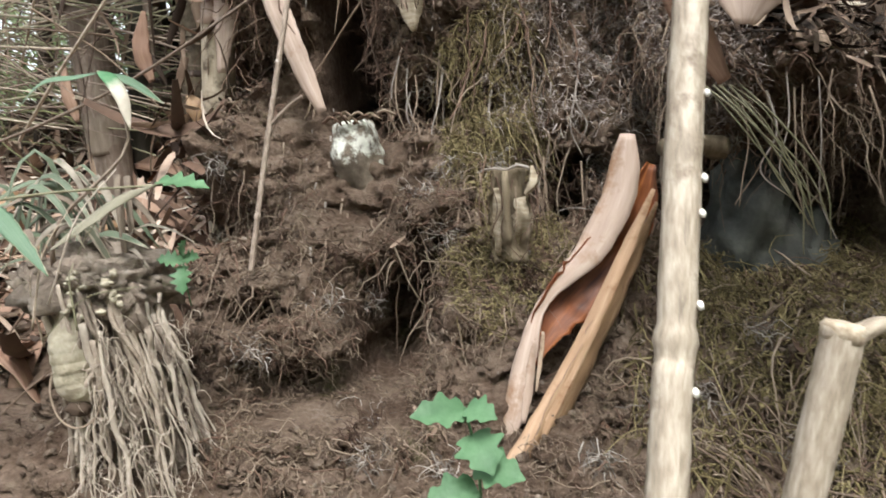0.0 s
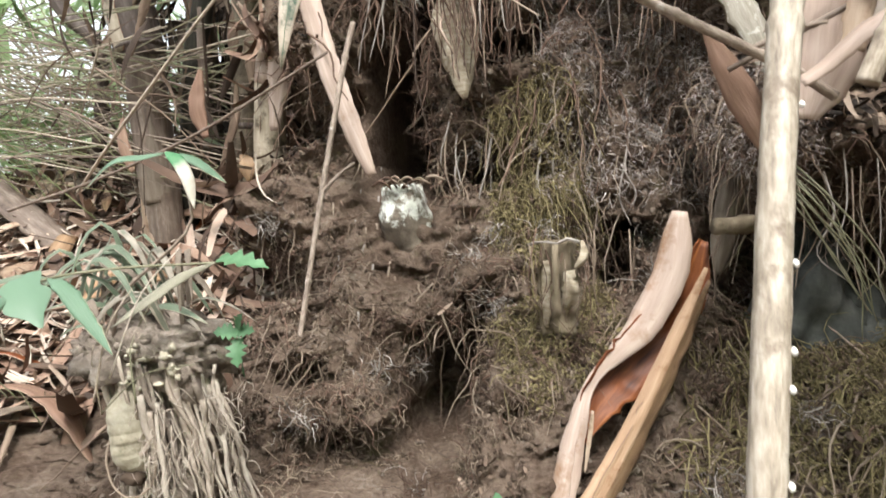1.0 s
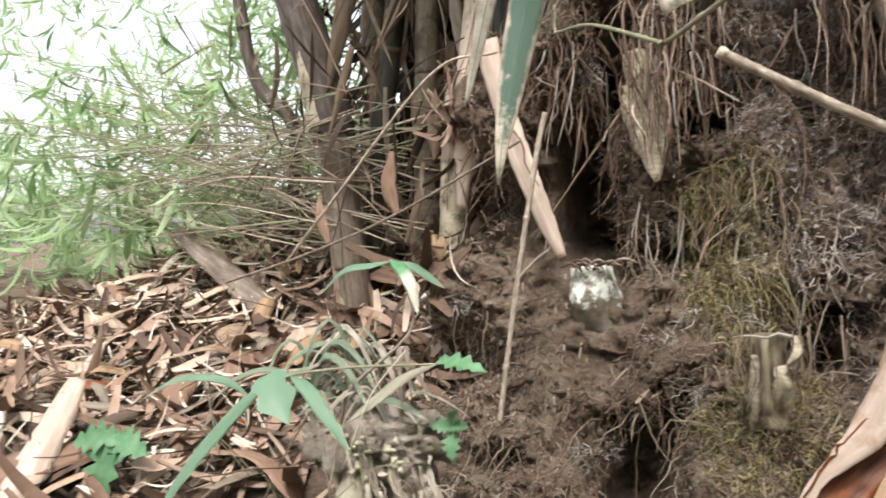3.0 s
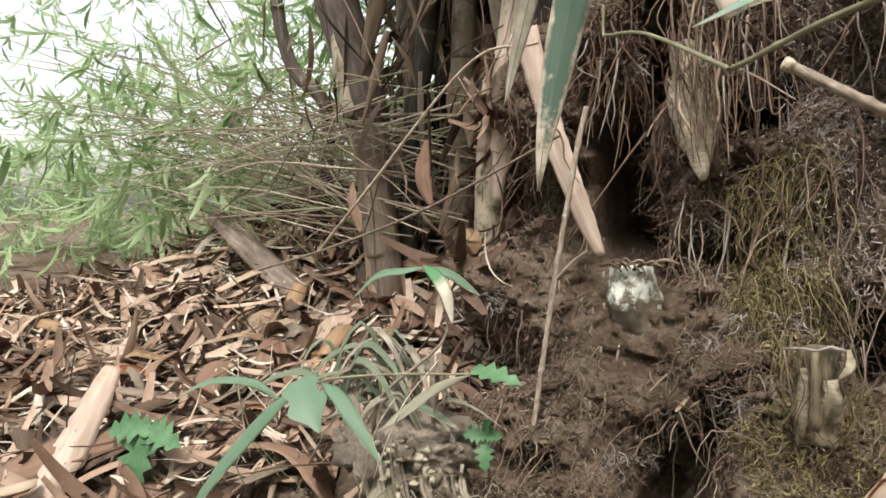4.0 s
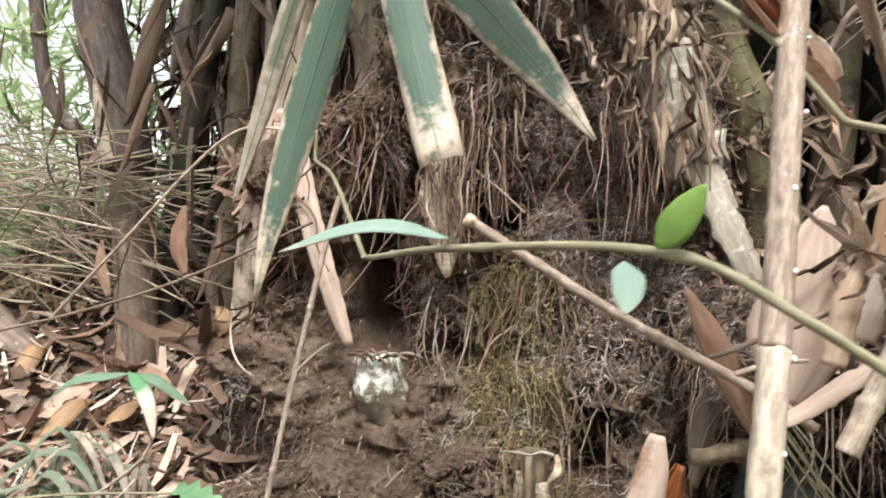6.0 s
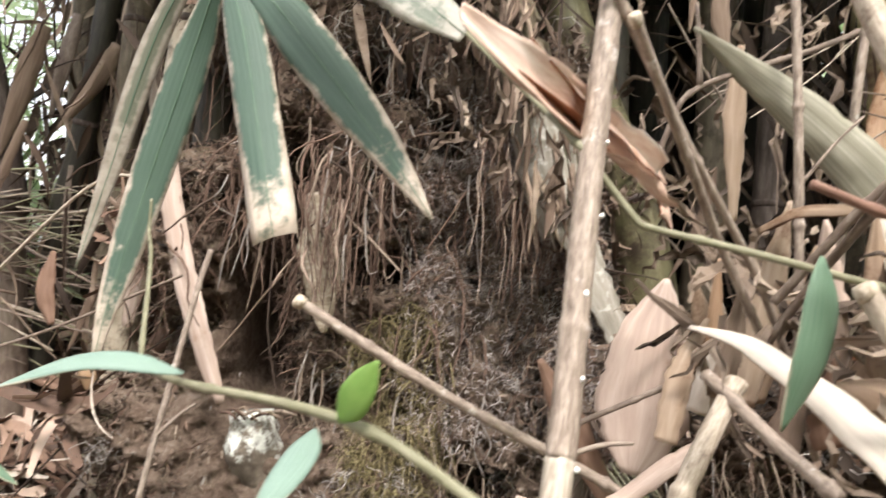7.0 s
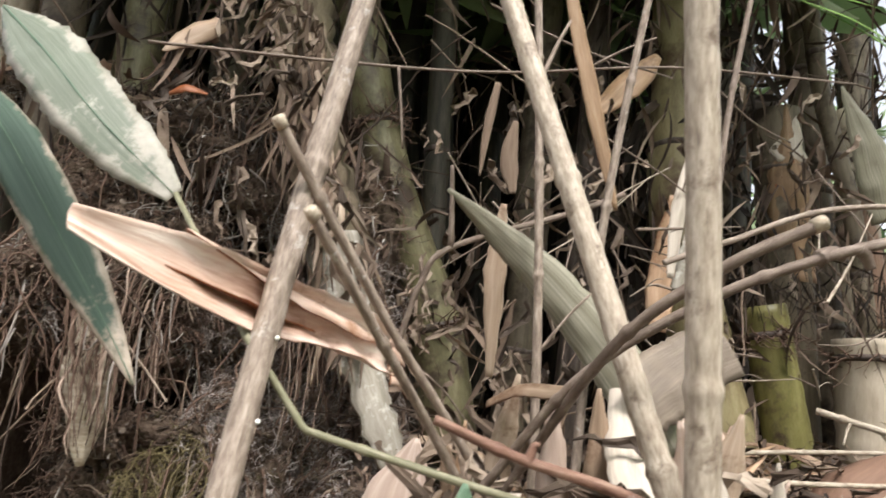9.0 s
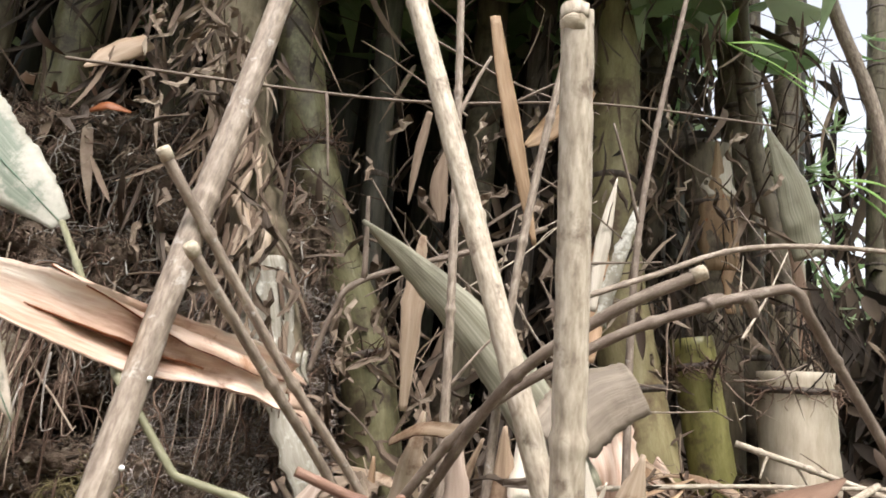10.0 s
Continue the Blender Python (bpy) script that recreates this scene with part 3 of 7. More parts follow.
# hollows: x, z, half width, half height, depth
HOLLOWS = [(-0.085, 0.5, 0.064, 0.105, 0.34), (-0.035, 0.62, 0.026, 0.05, 0.4), (-0.2, 0.445, 0.105, 0.036, 0.17), (-0.205, 1.0, 0.05, 0.13, 0.55), (0.225, 0.775, 0.045, 0.026, 0.3), (0.15, 0.87, 0.014, 0.07, 0.12), (0.075, 1.0, 0.02, 0.05, 0.14), (0.27, 1.02, 0.02, 0.045, 0.14), (0.19, 1.12, 0.03, 0.03, 0.14), (-0.287, 0.56, 0.022, 0.022, 0.2),
           (-0.165, 0.98, 0.035, 0.10, 0.35), (-0.26, 0.98, 0.09, 0.16, 0.10), (-0.17, 0.8, 0.08, 0.12, 0.05), (-0.01, 0.89, 0.055, 0.04, 0.4), (-0.115, 0.865, 0.025, 0.03, 0.25), (0.2, 0.72, 0.04, 0.045, 0.3), (0.02, 1.13, 0.06, 0.035, 0.3), (-0.16, 1.25, 0.04, 0.12, 0.4), (0.12, 1.4, 0.05, 0.06, 0.3), (-0.02, 1.5, 0.07, 0.06, 0.35), (-0.3, 1.5, 0.06, 0.14, 0.4)]


def smooth(a, b, x):
    t = np.clip((x - a) / (b - a), 0, 1)
    return t * t * (3 - 2 * t)


def profile(rows, u):
    p = np.asarray(rows, float)
    k = np.linspace(0, 1, len(p))
    return np.stack([np.interp(u, k, p[:, 0]), np.interp(u, k, p[:, 1])], -1)


NX = np.concatenate([np.linspace(-60, -6, 10), np.linspace(-5, -1.9, 26), np.arange(-1.8, -0.6, 0.02), np.arange(-0.6, 0.95, 0.0075), np.arange(0.96, 2.2, 0.025), np.linspace(2.3, 6, 24), np.linspace(8, 60, 9)])
NU = np.concatenate([np.linspace(0, 1.9 / 15, 12), np.linspace(2 / 15, 12.2 / 15, 330), np.linspace(12.4 / 15, 1, 30)])
pc, ps, pv, pl = (profile(r, NU) for r in (CENTRE, SLOPE, CAVE, LEDGE))
X = NX[:, None] * np.ones((1, len(NU)))
w_s = smooth(-0.36, -0.60, X + 0.10 * np.sin(NU * 40)[None])
w_v = smooth(0.31, 0.42, X + 0.04 * np.sin(NU * 70 + 1)[None])
yy = pc[None, :, 0] + 0 * X
w_l = smooth(0.43, 0.56, X - 0.52 * (np.clip(yy, 0.2, 1.15) - 0.45)) * smooth(-0.1, 0.2, yy)
YZ = pc[None] * np.ones((len(NX), 1, 1))
for wgt, pr in ((w_s, ps), (w_v, pv), (w_l, pl)):
    YZ = YZ * (1 - wgt[..., None]) + pr[None] * wgt[..., None]
Y, Z = YZ[..., 0].copy(), YZ[..., 1].copy()
Z -= 0.38 * smooth(-1.35, -2.7, X) * smooth(1.3, 2.6, Y)
near = (np.abs(X) < 6) & (Y < 5) & (Y > -2)
RELIEF = np.zeros(X.shape)
for i in range(X.shape[0]):
    for j in range(X.shape[1]):
        if near[i, j]:
            p = Vector((X[i, j], Y[i, j], Z[i, j]))
            big = noise.fractal(p * 5.0, 0.9, 2.1, 4)
            fine_ = noise.fractal(p * 28.0 + Vector((3, 7, 1)), 0.8, 2.2, 3)
            ridge = abs(noise.noise(p * 17.0 + Vector((5, 1, 2))))
            Y[i, j] -= 0.045 * big + 0.023 * fine_ - 0.03 * max(0.0, 0.28 - ridge) * 2.0
            if -0.5 < p.x < 0.95 and 0.7 < p.y < 1.65 and 0.3 < p.z < 1.8:
                knobs = noise.noise(p * 14.0 + Vector((2, 8, 5))) + 0.5 * noise.noise(p * 31.0)
                streak = noise.noise(Vector((p.x * 30.0, p.y * 6.0, p.z * 8.0)))
                RELIEF[i, j] = knobs + 0.6 * streak
                Y[i, j] -= 0.024 * knobs + 0.013 * streak
            Z[i, j] += 0.02 * noise.noise(p * 6 + Vector((9, 2, 4))) + 0.007 * noise.noise(p * 40)
for hx, hz, rx, rz, dp in HOLLOWS:
    Y += dp * np.exp(-(((X - hx) / rx) ** 4 + ((Z - hz) / rz) ** 4)) * ((Y > 0.9) & (Y < 1.7))
G = np.stack([X, Y, Z], -1)
gi = np.arange(X.size).reshape(X.shape)
gf = np.stack([gi[:-1, :-1], gi[1:, :-1], gi[1:, 1:], gi[:-1, 1:]], -1).reshape(-1, 4)
ground = tagged(mesh_object("ground", G.reshape(-1, 3), gf.tolist(), [M_SOIL]), "eroded brown earth bank with hollows and a litter slope", "ground", kind="structure")
GN = np.cross(np.gradient(G, axis=0), np.gradient(G, axis=1))
GN /= np.linalg.norm(GN, axis=2)[..., None] + 1e-9
FLATP, FLATN = G.reshape(-1, 3), GN.reshape(-1, 3)


def pick(mask, count):
    """count random points of the ground where mask holds, evenly by area, with normals."""
    area = np.linalg.norm(np.cross(np.gradient(G, axis=0), np.gradient(G, axis=1)), axis=2).ravel() * mask.ravel()
    ids = nrng.choice(area.size, count, p=area / area.sum())
    return FLATP[ids] + nrng.normal(0, 0.004, (count, 3)), FLATN[ids]


def soil_height(x, y):
    """Height of the ground's upper surface near (x, y)."""
    d = (X - x) ** 2 + (Y - y) ** 2
    near_ids = np.argsort(d.ravel())[:6]
    return float(Z.ravel()[near_ids].max())


# ---- roots, moss, crumbs and litter that nobody could count ----
def walkers(p, nrm, steps, length, down, out, curl, flat=0.5):
    """Wandering strands from points p: down pulls them to the ground, out lifts them off the surface."""
    m = len(p)
    d = nrng.normal(0, 1, (m, 3))
    d -= (d * nrm).sum(1)[:, None] * nrm * flat
    d[:, 2] -= down * 2
    d /= np.linalg.norm(d, axis=1)[:, None]
    c = [p + nrm * out]
    for _ in range(steps):
        d = d + nrng.normal(0, curl, (m, 3))
        d[:, 2] -= down
        d /= np.linalg.norm(d, axis=1)[:, None]
        c.append(c[-1] + d * (length / steps)[:, None])
    return np.stack(c, 1)


def strands(name, mask, count, length, radius, down, out, curl, mat, label, steps=7, k=4, category="roots", even=0.06):
    p, nr = pick(mask * np.clip(0.35 + 1.1 * RELIEF, even, 1.2), count)
    ln = nrng.uniform(length[0], length[1], count)
    c = walkers(p, nr, steps, ln, down, out, curl)
    r = nrng.uniform(radius[0], radius[1], count)[:, None] * np.linspace(1, 0.35, steps + 1)[None]
    return tagged(many_tubes(name, c, r, k, mat), label, category, kind="stuff")


SX, SY, SZ = X, Y, Z
FACE = (SX > -0.45) & (SX < 0.75) & (SZ > 0.36) & (SZ < 1.72) & (SY > 0.75) & (SY < 1.6)
for hx, hz, rx, rz, dp in HOLLOWS:
    FACE &= ((SX - hx) / rx) ** 2 + ((SZ - hz) / rz) ** 2 > 1.1
FACE &= ((SX - 0.13) / 0.07) ** 2 + ((SZ - 0.42) / 0.13) ** 2 > 1
UPPER = FACE & (SZ > 0.98) & (SX < 0.36)
OVERHANG = (SX > 0.33) & (SX < 0.9) & (SZ > 0.76) & (SZ < 1.0) & (SY > 0.9) & (SY < 1.4)
MOSSY = FACE & (np.exp(-(((SX - 0.07) / 0.09) ** 2 + ((SZ - 0.90) / 0.16) ** 2)) + np.exp(-(((SX - 0.12) / 0.1) ** 2 + ((SZ - 0.6) / 0.07) ** 2)) + np.exp(-(((SX - 0.6) / 0.2) ** 2 + ((SZ - 0.55) / 0.14) ** 2)) > 0.32)
strands("root_tangle", FACE, 4200, (0.02, 0.11), (0.0005, 0.0017), 0.12, 0.008, 0.6, M_ROOT, "tangled pale brown rootlets on the earth bank")
strands("root_tangle", FACE, 4600, (0.02, 0.12), (0.0006, 0.0019), 0.16, 0.005, 0.65, M_ROOTRED, "tangled reddish brown rootlets on the earth bank")
strands("hanging_rootlets", FACE & (SZ > 0.55) & (SZ < 1.1), 900, (0.05, 0.2), (0.0007, 0.0022), 0.4, 0.012, 0.3, M_ROOT, "thin roots hanging down the bank")
strands("hanging_rootlets", UPPER, 600, (0.05, 0.2), (0.001, 0.003), 0.45, 0.016, 0.3, M_ROOTRED, "brown roots hanging below the bamboo clump")
strands("hanging_rootlets", OVERHANG, 60, (0.05, 0.2), (0.0006, 0.0017), 0.42, 0.01, 0.26, M_ROOT, "roots hanging over the dark hollow")
strands("grey_root_crust", FACE & (SX > 0.06) & (SX < 0.46) & (SZ > 0.84) & (SZ < 1.4), 12500, (0.01, 0.045), (0.0004, 0.0013), 0.16, 0.012, 0.8, M_CRUST, "greyish crust of curly dead rootlets", even=0.3)
strands("root_tangle", FACE, 3200, (0.015, 0.06), (0.0004, 0.001), 0.1, 0.01, 0.7, M_ROOT, "fine curly pale rootlets on the earth bank")
strands("fine_rootlets", (SX > -0.5) & (SX < 0.35) & (SZ > 0.28) & (SZ < 0.88) & (SY > 0.6) & (SY < 1.12) & (FACE | (SZ < 0.42)), 2800, (0.015, 0.08), (0.0004, 0.0012), 0.16, 0.005, 0.6, M_ROOT, "fine tan rootlets over the bare soil")
strands("curly_twigs", UPPER & (SX > -0.12) & (SZ > 1.32), 320, (0.05, 0.15), (0.0008, 0.0021), 0.12, 0.02, 0.38, M_ROOTGREY, "curly grey dead twigs on the upper root mass", category="twigs")
strands("hanging_moss", MOSSY & (SZ > 0.7), 1000, (0.04, 0.13), (0.0006, 0.0014), 0.4, 0.016, 0.3, M_MOSS, "olive moss strands hanging down the bank", k=3, category="moss")
strands("moss", MOSSY, 5200, (0.015, 0.06), (0.0006, 0.0014), 0.2, 0.012, 0.6, M_MOSS, "olive moss strands on the bank", k=3, category="moss")
strands("fallen_strands", (SX > 0.3) & (SX < 0.9) & (SZ > 0.2) & (SZ < 0.62) & (SY > 0.6) & (SY < 1.25), 2200, (0.06, 0.22), (0.0009, 0.0024), 0.35, 0.01, 0.22, M_ROOT, "matted dead strands below the hollow")
strands("moss_strands", (SX > 0.28) & (SX < 0.95) & (SZ > 0.2) & (SZ < 0.64) & (SY > 0.6) & (SY < 1.25), 4600, (0.04, 0.18), (0.0007, 0.0019), 0.32, 0.012, 0.25, M_MOSS, "olive mossy strands below the hollow", k=3, category="moss")

pos, nrm_ = pick(FACE | ((SX > -0.6) & (SX < 0.5) & (SY > 0.45) & (SY < 1.1)), 13000)
bm = bmesh.new()
bmesh.ops.create_icosphere(bm, subdivisions=1, radius=1)
base_v = np.array([v.co[:] for v in bm.verts])
base_f = np.array([[v.index for v in f.verts] for f in bm.faces])
bm.free()
size = np.minimum(nrng.gamma(1.3, 0.002, len(pos)) + 0.0008, 0.006)
lump = base_v[None] * (1 + nrng.uniform(-0.35, 0.35, (len(pos), len(base_v), 1))) * size[:, None, None] * nrng.uniform(0.6, 1.3, (len(pos), 1, 3))
cv = (pos[:, None] + nrm_[:, None] * 0.002 + lump).reshape(-1, 3)
cf = (base_f[None] + (np.arange(len(pos)) * len(base_v))[:, None, None]).reshape(-1, 3)
tagged(mesh_object("soil_crumbs", cv, cf.tolist(), [M_CRUMB], smooth=False), "loose crumbs of brown soil on the bank", "soil", kind="stuff")


bm = bmesh.new()
bmesh.ops.create_icosphere(bm, subdivisions=2, radius=1)
clod_v = np.array([v.co[:] for v in bm.verts])
clod_f = [[v.index for v in f.verts] for f in bm.faces]
bm.free()
clod_meshes = []
for i in range(12):
    off = Vector((i * 3.1, 0, 0))
    lump = np.array([v * (1 + 0.5 * noise.noise(Vector(v * 1.7) + off) + 0.3 * noise.noise(Vector(v * 4) + off)) for v in clod_v]) * nrng.uniform(0.6, 1.2, (1, 3))
    me = bpy.data.meshes.new("clod")
    me.from_pydata(lump.tolist(), [], clod_f)
    me.materials.append(M_SOIL)
    me.polygons.foreach_set("use_smooth", np.ones(len(me.polygons), bool))
    clod_meshes.append(me)
pos, nrm_ = pick(FACE | ((SX > -0.5) & (SX < 0.4) & (SY > 0.6) & (SY < 1.0)), 290)
for q, nq in zip(pos, nrm_):
    ob = new("clod", rng.choice(clod_meshes))
    sz = rng.uniform(0.003, 0.009)
    ob.location, ob.scale, ob.rotation_euler = Vector(q) - Vector(nq) * sz * 0.25, (sz, sz, sz), (rng.uniform(0, 6), rng.uniform(0, 6), rng.uniform(0, 6))
    ob.parent = ground
# tufts: dense little bunches of rootlets and moss
for mat_, cnt, per, nm, lab in ((M_ROOTGREY, 60, 45, "root_tuft", "bunches of grey dead rootlets"), (M_MOSS, 70, 60, "moss_tuft", "tufts of olive moss on the bank"), (M_ROOTRED, 70, 45, "root_tuft", "bunches of reddish rootlets")):
    p0, n0 = pick(MOSSY if mat_ is M_MOSS else FACE, cnt)
    p0 = np.repeat(p0, per, 0) + nrng.normal(0, 0.012, (cnt * per, 3))
    n0 = np.repeat(n0, per, 0)
    cc = walkers(p0, n0, 5, nrng.uniform(0.02, 0.055, cnt * per), 0.12, 0.01, 0.5, -0.6)
    tagged(many_tubes(nm, cc, nrng.uniform(0.0006, 0.0015, cnt * per)[:, None] * np.linspace(1, 0.4, 6)[None], 3, mat_), lab, "roots" if mat_ is not M_MOSS else "moss", kind="stuff")


def scatter_litter(name, mask, count, length, width, mat, label, up=0.02, tilt=0.5):
    p, nr = pick(mask, count)
    nr = nr + nrng.normal(0, tilt, nr.shape)
    nr[:, 2] = np.abs(nr[:, 2]) + 0.4
    nr /= np.linalg.norm(nr, axis=1)[:, None]
    d = nrng.normal(0, 1, nr.shape)
    d -= (d * nr).sum(1)[:, None] * nr
    d /= np.linalg.norm(d, axis=1)[:, None]
    ln = nrng.uniform(*length, count)
    wd = nrng.uniform(*width, count)
    p = p + nr * nrng.uniform(0.0, up, count)[:, None]
    return tagged(many_blades(name, p - d * ln[:, None] / 2, d * ln[:, None], np.cross(nr, d), wd, nrng.uniform(-0.9, 1.2, count), mat, ends=(0.6, 0.35)), label, "leaf litter", kind="stuff")


# leafy moss: tiny flat lobes on the damp face
scatter_litter("leafy_moss", MOSSY, 4200, (0.005, 0.017), (0.003, 0.007), M_MOSS, "tiny leafy olive moss on the bank", 0.012, 0.9)
# near-black flakes darken the upper bank as shade would
scatter_litter("bark_flakes", FACE & (SZ > 0.9) & (SX < 0.1), 3600, (0.005, 0.022), (0.003, 0.009), M_SHADELEAF, "near-black flakes added for the upper bank's shade", 0.014, 0.9)
scatter_litter("bark_flakes", FACE, 3600, (0.004, 0.018), (0.002, 0.007), M_SHRED, "small brown bits of bark and leaf on the bank", 0.012, 1.0)
scatter_litter("grey_flakes", FACE & (SX > -0.05) & (SZ > 0.85), 1500, (0.004, 0.016), (0.002, 0.006), M_ROOTGREY, "grey flakes of dead leaf on the bank", 0.014, 0.9)


SLOPEMASK = (SX > -2.6) & (SX < -0.48) & (SY > 0.55) & (SY < 3.0) & ~((SX > -0.8) & (SY < 0.98))
scatter_litter("leaf_litter", SLOPEMASK, 2700, (0.05, 0.26), (0.006, 0.042), M_LITTER, "dry tan and orange bamboo leaves covering the slope", 0.07, 0.6)
# ledge litter is near-black to give the gaps their shade
scatter_litter("leaf_litter", (SX > 0.45) & (SX < 1.9) & (SY > 0.42) & (SY < 2.2) & (SZ > 0.9), 2600, (0.02, 0.12), (0.004, 0.022), M_SHADELEAF, "leaf litter among the stems, near-black for its shaded gaps", 0.05, 0.5)
scatter_litter("leaf_litter", FACE, 130, (0.02, 0.05), (0.004, 0.01), M_LITTER, "small dry leaf scraps caught on the bank", 0.01, 0.5)
scatter_litter("leaf_litter", (SX > -0.45) & (SX < 0.35) & (SZ > 1.6) & (SY < 2.5), 260, (0.05, 0.15), (0.01, 0.03), M_LITTER, "dry leaves on top of the root mass", 0.04, 0.8)
scatter_litter("litter_shreds", SLOPEMASK & (SY < 2.2), 1500, (0.03, 0.14), (0.003, 0.012), M_DUSTROOT, "bleached grey shreds among the litter", 0.09, 1.2)
scatter_litter("litter_shreds", SLOPEMASK, 2200, (0.02, 0.12), (0.003, 0.014), M_SHRED, "small grey brown shreds among the litter", 0.07, 0.9)
p, nr = pick(SLOPEMASK & (SX > -2.0), 420)
cc = walkers(p, nr, 6, nrng.uniform(0.08, 0.35, 420), -0.02, 0.03, 0.08, 0.8)
tagged(many_tubes("litter_twigs", cc, nrng.uniform(0.0008, 0.0028, 420)[:, None] * np.linspace(1, 0.5, 7)[None], 4, M_SHRED), "thin dry twigs lying on the litter", "twigs", kind="stuff")

scatter_litter("litter_shreds", (SX > 0.36) & (SX < 1.4) & (SY > 0.42) & (SY < 1.4) & (SZ > 0.88), 2600, (0.012, 0.07), (0.002, 0.012), M_SHRED, "brown crumpled shreds filling the heap on the ledge", 0.09, 1.0)


# ---- bamboo culms ----
def culm(points, r, mat, label, spacing=0.3, first=0.5, sheath=None, top=1.0, name="bamboo_culm", roots=0):
    """A thick culm with node rings as parts; sheath: (position along 0..1, length, material) of a dry culm sheath hugging it."""
    c = spline(points, 60)
    length = np.linalg.norm(np.diff(c, axis=0), axis=1).sum()
    ob = holder(name, c[0])
    tube("cane", points, r, r * top, mat, ob, n=max(30, int(length / 0.03)), k=18, wob=0.05)
    at = first * spacing
    while at < length - 0.02:
        i = min(58, int(at / length * 59))
        f = at / length * 59 - i
        mid = c[i] * (1 - f) + c[i + 1] * f
        d = (c[i + 1] - c[i]) / np.linalg.norm(c[i + 1] - c[i])
        rr = r * (1 + (top - 1) * at / length)
        v, fc, u = skin(tube_rings(np.array([mid + d * s for s in (-0.008, -0.004, 0.0, 0.004, 0.008)]), np.array([1.0, 1.05, 1.09, 1.05, 1.0]) * rr, 18, 0.06, at))
        ring = mesh_object("node_ring", v, fc, [M_CULMBROWN], u, parent=ob, at=mid)
        if roots and at < roots:
            m = 170
            a = nrng.uniform(0, 2 * np.pi, m)
            side = np.cross(d, (0.2, 1, 0.1)); side /= np.linalg.norm(side)
            oth = np.cross(d, side)
            p = mid + rr * (np.cos(a)[:, None] * side + np.sin(a)[:, None] * oth)
            nr = (p - mid) / rr
            cc = walkers(p, nr, 5, nrng.uniform(0.025, 0.085, m), 0.06, 0.0, 0.45, 0.0)
            many_tubes("root_fringe", cc, nrng.uniform(0.001, 0.0026, m)[:, None] * np.linspace(1, 0.4, 6)[None], 4, M_ROOTRED, ring)
        at += spacing
    if sheath:
        for pos, ln, sm, side in sheath:
            i0, i1 = int(pos * 59), min(59, int((pos + ln / length) * 59))
            seg = c[i0:i1 + 1]
            shell("culm_sheath", seg[[0, len(seg) // 2, -1]] + np.array([0, -0.004, 0.0]) + np.array(side) * r * 0.98, [r * 1.7, r * 1.8, r * 1.5, r * 0.7, 0.004], 120, side, (sm, M_ORANGE), ob, 18, 9, ragged=0.12)
    return tagged(ob, label, "bamboo", "culms of the bamboo clump")


F_ = (0, -1, 0)
culm([(-0.985, 1.745, 1.2), (-1.045, 1.76, 1.41), (-1.14, 1.79, 1.66), (-1.4, 1.95, 2.4), (-1.8, 2.2, 3.6)], 0.064, M_CULMBROWN, "thick leaning bamboo culm stained brown and grey", 0.5, 0.06,
     [(0.0, 0.5, M_CULMPALE, (-0.9, -0.45, 0))], 0.95)
culm([(-0.9, 1.73, 0.45), (-0.935, 1.74, 0.8), (-0.96, 1.745, 1.0), (-0.985, 1.747, 1.215)], 0.052, M_CULMTAN, "tan lower end of a culm below a node", 0.5, 2.0,
     [(0.15, 0.3, M_SHEATH, (-0.6, -0.8, 0)), (0.5, 0.22, M_WEATHER, (0.5, -0.85, 0))])
culm([(-0.92, 1.85, 0.55), (-0.88, 1.82, 1.19), (-0.81, 1.8, 1.592), (-0.6, 1.7, 3.5)], 0.03, M_CULMDARKSHADE, "slim dark green bamboo culm", 0.35, 0.6)
culm([(-0.55, 1.52, 0.6), (-0.52, 1.5, 1.2), (-0.465, 1.5, 1.459), (-0.3, 1.5, 3.2)], 0.036, M_CULMPALE, "weathered tan culm wrapped in shredded sheath", 0.4, 0.6, [(0.2, 0.35, M_SHEATHPINK, F_)])
culm([(-0.68, 1.75, 0.55), (-0.7, 1.75, 1.2), (-0.62, 1.72, 3.3)], 0.034, M_CULM, "grey green bamboo culm in the clump", 0.34, 0.4)
culm([(-1.0, 2.2, 0.6), (-1.02, 2.15, 1.3), (-1.15, 2.2, 3.5)], 0.045, M_CULM, "grey bamboo culm behind the leaning one", 0.36, 0.3, [(0.25, 0.3, M_BROWNLEAF, F_)])
culm([(-1.45, 2.15, 0.7), (-1.28, 2.0, 1.257), (-1.457, 2.0, 1.539), (-1.6, 2.0, 2.6)], 0.022, M_CULMBROWN, "thin crooked brown branch beside the culm", 0.3, 0.5)
culm([(-0.8, 2.0, 0.6), (-0.75, 1.95, 1.3), (-0.85, 1.9, 3.4)], 0.04, M_CULMBROWN, "brown bamboo culm in the clump", 0.38, 0.6, [(0.2, 0.28, M_SHEATH, F_)])
culm([(-0.29, 1.46, 1.2), (-0.267, 1.45, 1.42), (-0.308, 1.45, 1.721), (-0.35, 1.5, 3.2)], 0.042, M_CULM, "mossy grey culm rising from the root mass", 0.4, 0.3)
culm([(-0.17, 1.5, 1.3), (-0.18, 1.5, 1.72), (-0.16, 1.55, 3.2)], 0.045, M_CULMGREEN, "green culm rising from the root mass", 0.4, 0.8)
culm([(-0.45, 1.62, 1.0), (-0.42, 1.6, 1.7), (-0.5, 1.65, 3.2)], 0.04, M_CULMDARKSHADE, "culm behind the root mass, darkened for the shade there", 0.4, 0.8)
